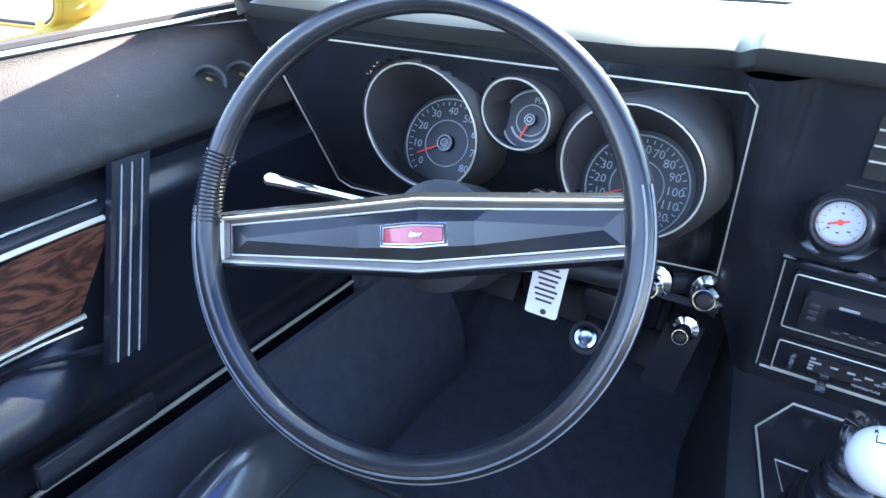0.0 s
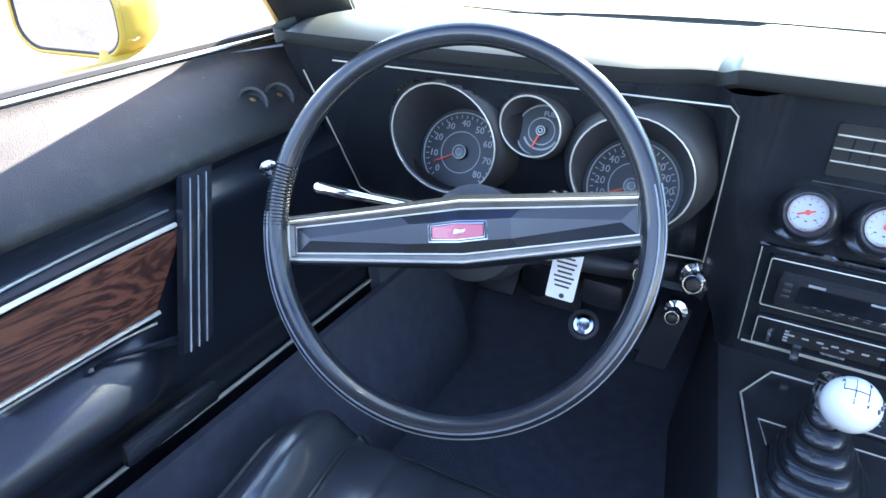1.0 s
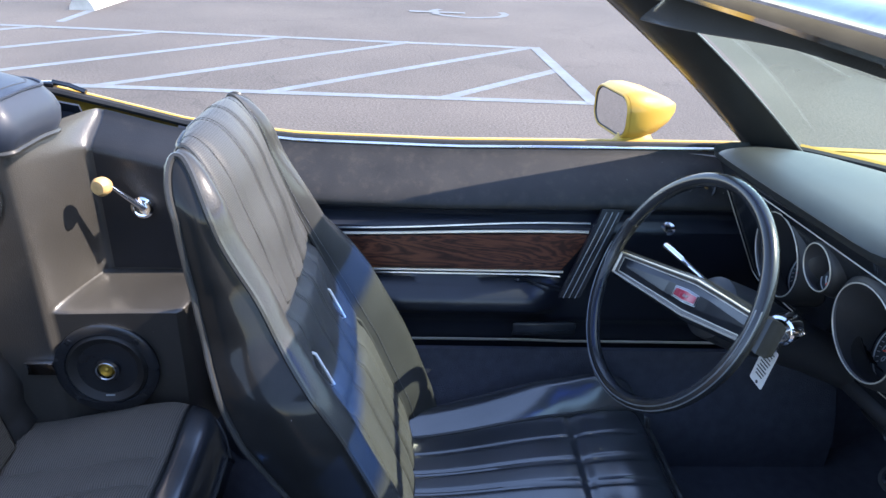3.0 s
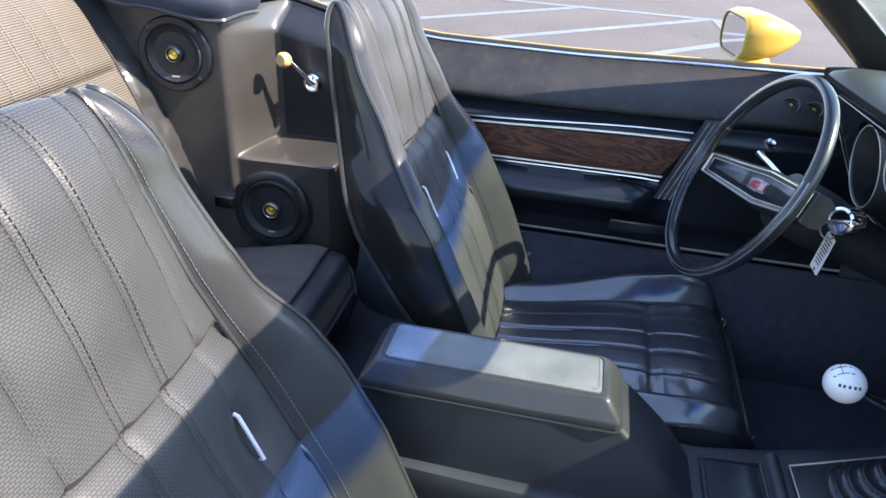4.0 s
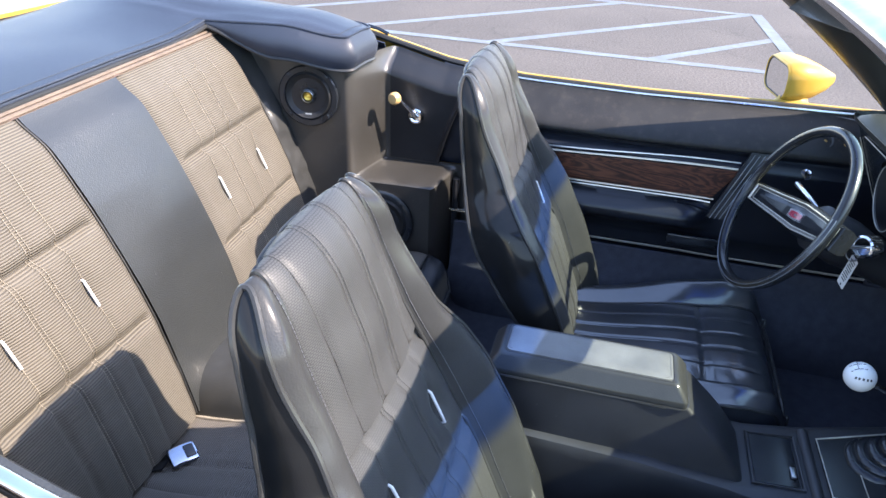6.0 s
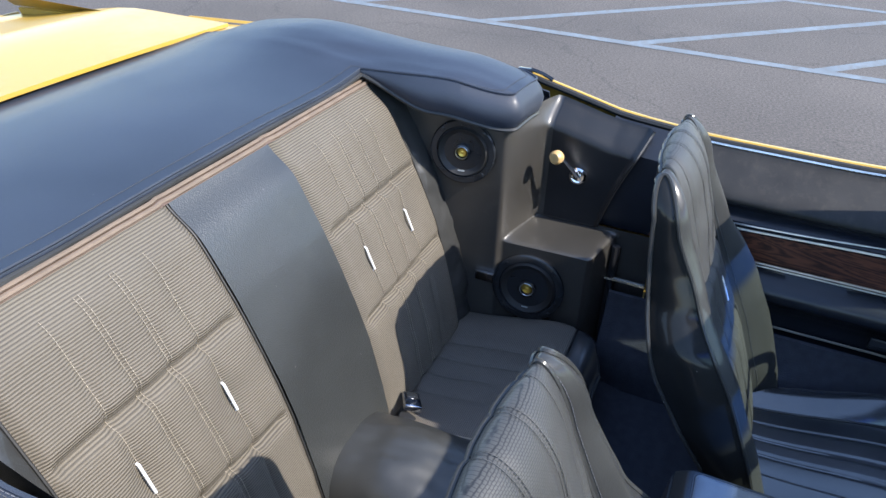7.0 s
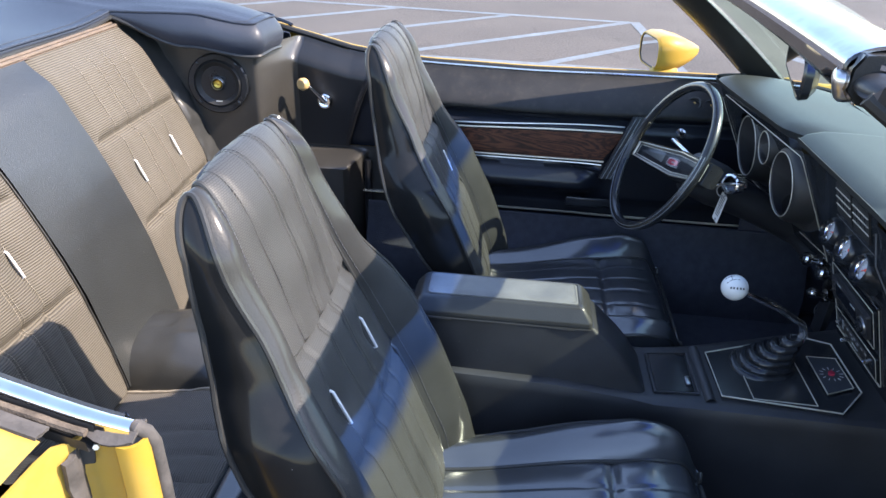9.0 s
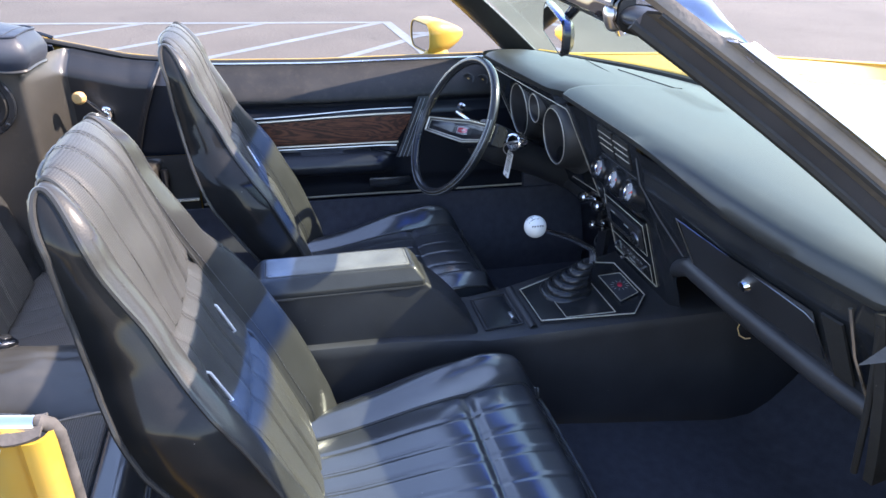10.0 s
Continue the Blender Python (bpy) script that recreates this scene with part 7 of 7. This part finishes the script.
for s in (-1, 1):
    tr = thing("rear_side_trim", (s * 0.65, -1.0, 0.3), "black moulded rear side panel with a ledge", "trim panel", group="rear side trims")
    zs_t = lambda y: spread(0.25, 0.604, 24) + spread(0.608, 0.632, 14) + [0.636 + (belt(y) + 0.004 - 0.636) * t for t in spread(0, 1, 50)]
    part("panel", grid([[V((s * trim_x(y, z), y, z)) for z in zs_t(y)] for y in spread(-1.42, -0.775 if s > 0 else -0.985, 100)]), VINYL if s > 0 else SIDETRIM, tr)
    if s < 0:
        part("lower_panel", grid([[V((-trim_x(y, z), y, z)) for z in zs_t(y)[:39]] for y in spread(-0.985, -0.700, 40)]), SIDETRIM, tr)
        part("backing_panel", grid([[V((-0.742 - 0.075 * smooth(z, belt(y) - 0.05, belt(y) + 0.005), y, z)) for z in [0.630 + (belt(y) + 0.002 - 0.630) * t for t in spread(0, 1, 16)]] for y in spread(-0.86, -0.700, 12)]), DOOR_VINYL, tr)
        rows_t = []
        for t in spread(0, 1, 40):
            z0 = 0.634
            fore = -0.845 + 0.085 * t ** 1.3
            row = []
            for q in spread(0, 1, 44):
                y = -0.985 + (fore + 0.985) * q
                z = z0 + (belt(y) + 0.004 - z0) * t
                curl = smooth(q, 0.93, 1.0) ** 2
                row.append(V((-trim_x(y, z) + 0.010 * curl * (0.4 + t), y, z + 0.0015 * noise.noise(V((y * 20, z * 14, 6))))))
            rows_t.append(row)
        part("quarter_pad", thicken(grid(rows_t), 0.004), QUARTER, tr, "black vinyl quarter panel with a curled front edge")
        part("pad_edge", tube([row[-1] for row in rows_t], 0.0045, 7), QUARTER, tr)
    part("front_edge", tube([(s * (trim_x(-0.80, z) + 0.004), -0.786 - 0.10 * smooth(z, 0.62, 0.90), z) for z in spread(0.26, 0.60, 8)], 0.010, 8), PLASTIC, tr)
    if s < 0:
        part("lower_strip", tube([(-0.700, y, 0.505) for y in spread(-0.80, -0.70, 4)], 0.006, 6), STEEL, tr)


def speaker(c, n, r, k):
    sp = thing("speaker", c, "round black coaxial speaker with a gold dome", "speaker", group="rear speakers")
    m = axes(c, n)
    part("basket", lathe([(r, -0.004), (r, 0.003), (r * 0.96, 0.006), (r * 0.80, 0.006), (r * 0.76, 0.001), (0, 0.001)], m, 40), GLOSS, sp)
    part("surround", lathe([(r * 0.78, 0.003), (r * 0.72, 0.009), (r * 0.64, 0.004), (r * 0.30, -0.012)], m, 40), RUBBER, sp)
    part("ring", lathe([(r * 0.26, -0.002), (r * 0.25, 0.010), (r * 0.19, 0.012), (r * 0.17, 0.004)], m, 28), GLOSS, sp)
    part("ring_edge", lathe([(r * 0.20, 0.0115), (r * 0.185, 0.0125), (r * 0.17, 0.0105)], m, 28), SATIN, sp)
    part("dome", lathe([(r * 0.165, 0.004), (r * 0.12, 0.009), (r * 0.05, 0.007), (0, 0.010)], m, 24), GOLD, sp, "gold tweeter dome")
    for a in (45, 135, 225, 315):
        part("tab", block((0, 0, 0), (0.012, 0.010, 0.006), 0.002, m @ pose(0, 0, 0.005, 0, 0, a) @ pose(0, r * 0.90, 0)), GLOSS, sp)
    part("lettering", block((0, 0, 0), (0.016, 0.003, 0.0006), 0, m @ pose(0, -r * 0.58, 0.0072)), PRINT, sp)


speaker((-0.552, -1.148, 0.842), (1.0, 0.12, 0.05), 0.078, 0)
speaker((-0.572, -0.965, 0.500), (1.0, 0.06, 0.08), 0.092, 1)
ash = thing("rear_ash_tray", (-0.575, -1.075, 0.50), "small dark ash tray in the side panel", "ash tray")
part("tray", block((-0.570, -1.078, 0.505), (0.014, 0.055, 0.032), 0.004), GLOSS, ash)
part("lip", block((-0.560, -1.078, 0.520), (0.010, 0.050, 0.004), 0.001), CHROME, ash, "bright ash tray lip")
part("face", prism([(-0.024, -0.010), (0.026, -0.012), (0.020, 0.010), (-0.020, 0.011)], 0.004, axes((-0.563, -1.078, 0.504), (1.0, 0.05, 0.15)), 0.001), DARKTRIM, ash, "dark polished ash tray face")

crank = thing("window_crank", (-0.711, -0.911, 0.765), "chrome window winder with a tan knob", "window winder")
part("hub", lathe([(0.020, 0.0), (0.0215, 0.010), (0.0205, 0.019), (0.016, 0.022), (0.012, 0.0205), (0, 0.0205)], axes((-0.722, -0.908, 0.765), (1, 0, 0.1)), 28), CHROME, crank)
part("arm", tube([(-0.706, -0.908, 0.765), (-0.694, -0.925, 0.788), (-0.678, -0.948, 0.820)], [0.011, 0.009, 0.0065], 10, flat=0.6), CHROME, crank)
part("knob", lathe([(0.006, -0.005), (0.010, 0.0), (0.016, 0.010), (0.017, 0.022), (0.012, 0.030), (0, 0.032)], axes((-0.676, -0.950, 0.823), (0.93, -0.2, 0.1)), 20), TAN, crank, "tan plastic winder knob")

# ---- folded-top boot cover ----
cover = thing("top_boot_cover", (0, -1.7, 0.95), "black vinyl boot cover over the folded soft top", "boot cover")


def front_y(x):
    """Front edge of the cover: it runs along the seat and forward over the side rails."""
    ax_ = abs(x)
    y = -1.392 + 0.02 * (ax_ / 0.5) ** 2
    if x > 0:
        return y
    return y + 0.330 * smooth(ax_, 0.480, 0.560) ** 0.6 - 0.16 * smooth(ax_, 0.655, 0.775) ** 1.6


def cover_z(x, y):
    ax_ = abs(x)
    z = 0.998 + 0.022 * bump(y, -1.62, 0.25) - 0.040 * smooth(-y, 1.78, 2.02)
    z += 0.036 * bump(ax_, 0.62, 0.16) * smooth(y, -2.0, -1.55) - 0.045 * smooth(ax_, 0.70, 0.79)
    z -= 0.034 * smooth(y, -1.20, -1.0)
    z += 0.0035 * noise.noise(V((x * 24, y * 9, 5.3))) * smooth(ax_, 0.44, 0.52) * (1 - smooth(ax_, 0.58, 0.65)) * smooth(y, -1.75, -1.45)
    z += 0.0028 * noise.noise(V((x * 5, y * 4, 0.3))) + 0.0010 * noise.noise(V((x * 14, y * 9, 2.3)))
    return z


xs_c = spread(-0.775, -0.565, 22) + spread(-0.560, -0.475, 40) + spread(-0.46, 0.46, 30) + spread(0.475, 0.525, 8) + spread(0.530, 0.620, 40) + spread(0.625, 0.775, 20)
rows = []
for x in xs_c:
    f = front_y(x)
    edge = [V((x, -2.02 + (f + 2.02) * t, cover_z(x, -2.02 + (f + 2.02) * t))) for t in spread(0, 1, 30)]
    e = edge[-1]
    wing = smooth(abs(x), 0.478, 0.51) if x < 0 else 0.0
    for a in (0.5, 1.0, 1.5, 2.0):
        slope = (front_y(x + 0.002) - front_y(x - 0.002)) / 0.004
        out = V((-slope, 1, 0)).normalized()
        edge.append(e + out * (0.020 * math.sin(a * 1.4) * wing + 0.003) + V((0, 0, -(0.010 + 0.066 * wing) * a / 2.0 - 0.002)))
    rows.append(edge)
part("cover", thicken(grid(rows), 0.006), BOOT, cover)
hem = [V((x, front_y(x) + 0.002, cover_z(x, front_y(x)) + 0.001)) for x in xs_c]
part("seam", tube(hem, 0.0028, 6), BOOT, cover)
part("welt", tube([r[-1] + V((0, 0.002, 0)) for r in rows], 0.0052, 7), VINYL, cover, "rolled vinyl edge welt")
part("stitching", stitches([V((x, front_y(x) - 0.022, cover_z(x, front_y(x) - 0.022) + 0.0008)) for x in xs_c]), THREAD, cover)


def wing_point(u, v):
    """The passenger-side corner of the cover: a flat top whose outer edge runs in towards the front."""
    yf = curve_at(u, [(0, -1.012), (0.08, -0.996), (0.25, -0.986), (0.90, -0.966), (0.97, -0.970), (1.0, -0.980)])
    y = -1.42 + (yf + 1.42) * v
    xi = curve_at(y, [(-1.42, 0.515), (-1.33, 0.572), (-1.23, 0.598), (-1.12, 0.588), (-1.05, 0.574), (-0.97, 0.572)])
    xo = curve_at(y, [(-1.42, 0.778), (-1.32, 0.772), (-1.20, 0.757), (-1.06, 0.730), (-1.01, 0.710), (-0.97, 0.690)])
    x = xi + (xo - xi) * u
    fall = smooth(y, -1.30, -1.04)
    return V((x, y, (cover_z(x, y) + 0.002 + 0.008 * bump(y, -1.24, 0.09)) * (1 - fall) + fall * (0.958 - 0.010 * smooth(u, 0.5, 1.0) + 0.005 * math.sin(2.5 * u) + 0.004 * noise.noise(V((x * 14, y * 9, 2.3))))))


us, vs_ = spread(0, 0.2, 9) + spread(0.23, 1, 22), spread(0, 1, 34)
part("wing", thicken(grid([[wing_point(u, v) for v in vs_] for u in us]), 0.004), BOOT, cover, "black vinyl corner of the boot cover")
rim_line = [wing_point(0, v) for v in vs_] + [wing_point(u, 1) for u in us[1:]]
drop = []
for k, p in enumerate(rim_line):
    a, b = rim_line[max(0, k - 1)], rim_line[min(len(rim_line) - 1, k + 1)]
    out = V((-(b.y - a.y), b.x - a.x, 0)).normalized()
    u = 0.0 if k < len(vs_) else us[k - len(vs_) + 1]
    deep = smooth(k, 0, 14) * (0.72 + 0.20 * smooth(u, 0.1, 0.8)) * (1 - 0.72 * smooth(u, 0.84, 1.0))
    lean = 0.55 + 1.7 * smooth(u, 0.15, 0.8) - 1.5 * smooth(u, 0.86, 1.0)
    drop.append([p + V((0, 0, 0.001))] + [p + out * (o * deep * lean) + V((0, 0, -d * (0.2 + 0.8 * deep))) for o, d in ((0.004, 0.006), (0.009, 0.020), (0.012, 0.034), (0.013, 0.044), (0.013, 0.049), (0.006, 0.052))])
outer_edge = [wing_point(1, v) for v in reversed(vs_)]
part("wing_side", thicken(grid([[p, p + V((0.006, 0.001, -0.006)), p + V((0.007, 0.001, -0.014)), p + V((0.002, 0, -0.019))] for p in outer_edge]), 0.003), BOOT, cover)
part("outer_hem", tube([p + V((0.006, 0.001, -0.010)) for p in outer_edge], 0.0045, 7), VINYL, cover, "folded edge of the cover")
part("wing_drop", thicken(grid(drop), 0.003), BOOT, cover)
part("wing_welt", tube([r_[0] for r_ in drop], 0.0028, 6), BOOT, cover)
part("wing_hem", tube([r_[5] for r_ in drop], 0.0032, 6), VINYL, cover)
for off in (0.006, 0.011):
    part("wing_stitch", stitches([wing_point(off / 0.22, v) + V((0, 0, 0.0012)) for v in vs_ if v < 0.985 - off] + [wing_point(u, 1 - off / 0.42) + V((0, 0, 0.0012)) for u in us if u > off / 0.22]), THREAD if off > 0.01 else STITCH, cover)
part("hem_stitch", stitches([r_[4] * 0.5 + r_[3] * 0.5 + V((0, 0.001, 0)) for r_ in drop]), THREAD, cover)
for s in (-1, 1):
    side = []
    for y in spread(-2.0, -1.02 if s < 0 else -1.40, 24):
        p = V((s * 0.775, y, cover_z(0.775, y)))
        side.append([p, p + V((s * 0.012, 0, -0.02)), p + V((s * 0.004, 0, -0.055))])
    part("side_drop", thicken(grid(side), 0.004), BOOT, cover)
part("snap", joined(*[lathe([(0, 0.006), (0.007, 0.004), (0.008, 0.0)], axes((s * 0.735, -1.065, 0.975), (s * 0.3, 0.4, 0.9)), 14) for s in (-1, 1)]), CHROME, cover, "chrome snap fastener")
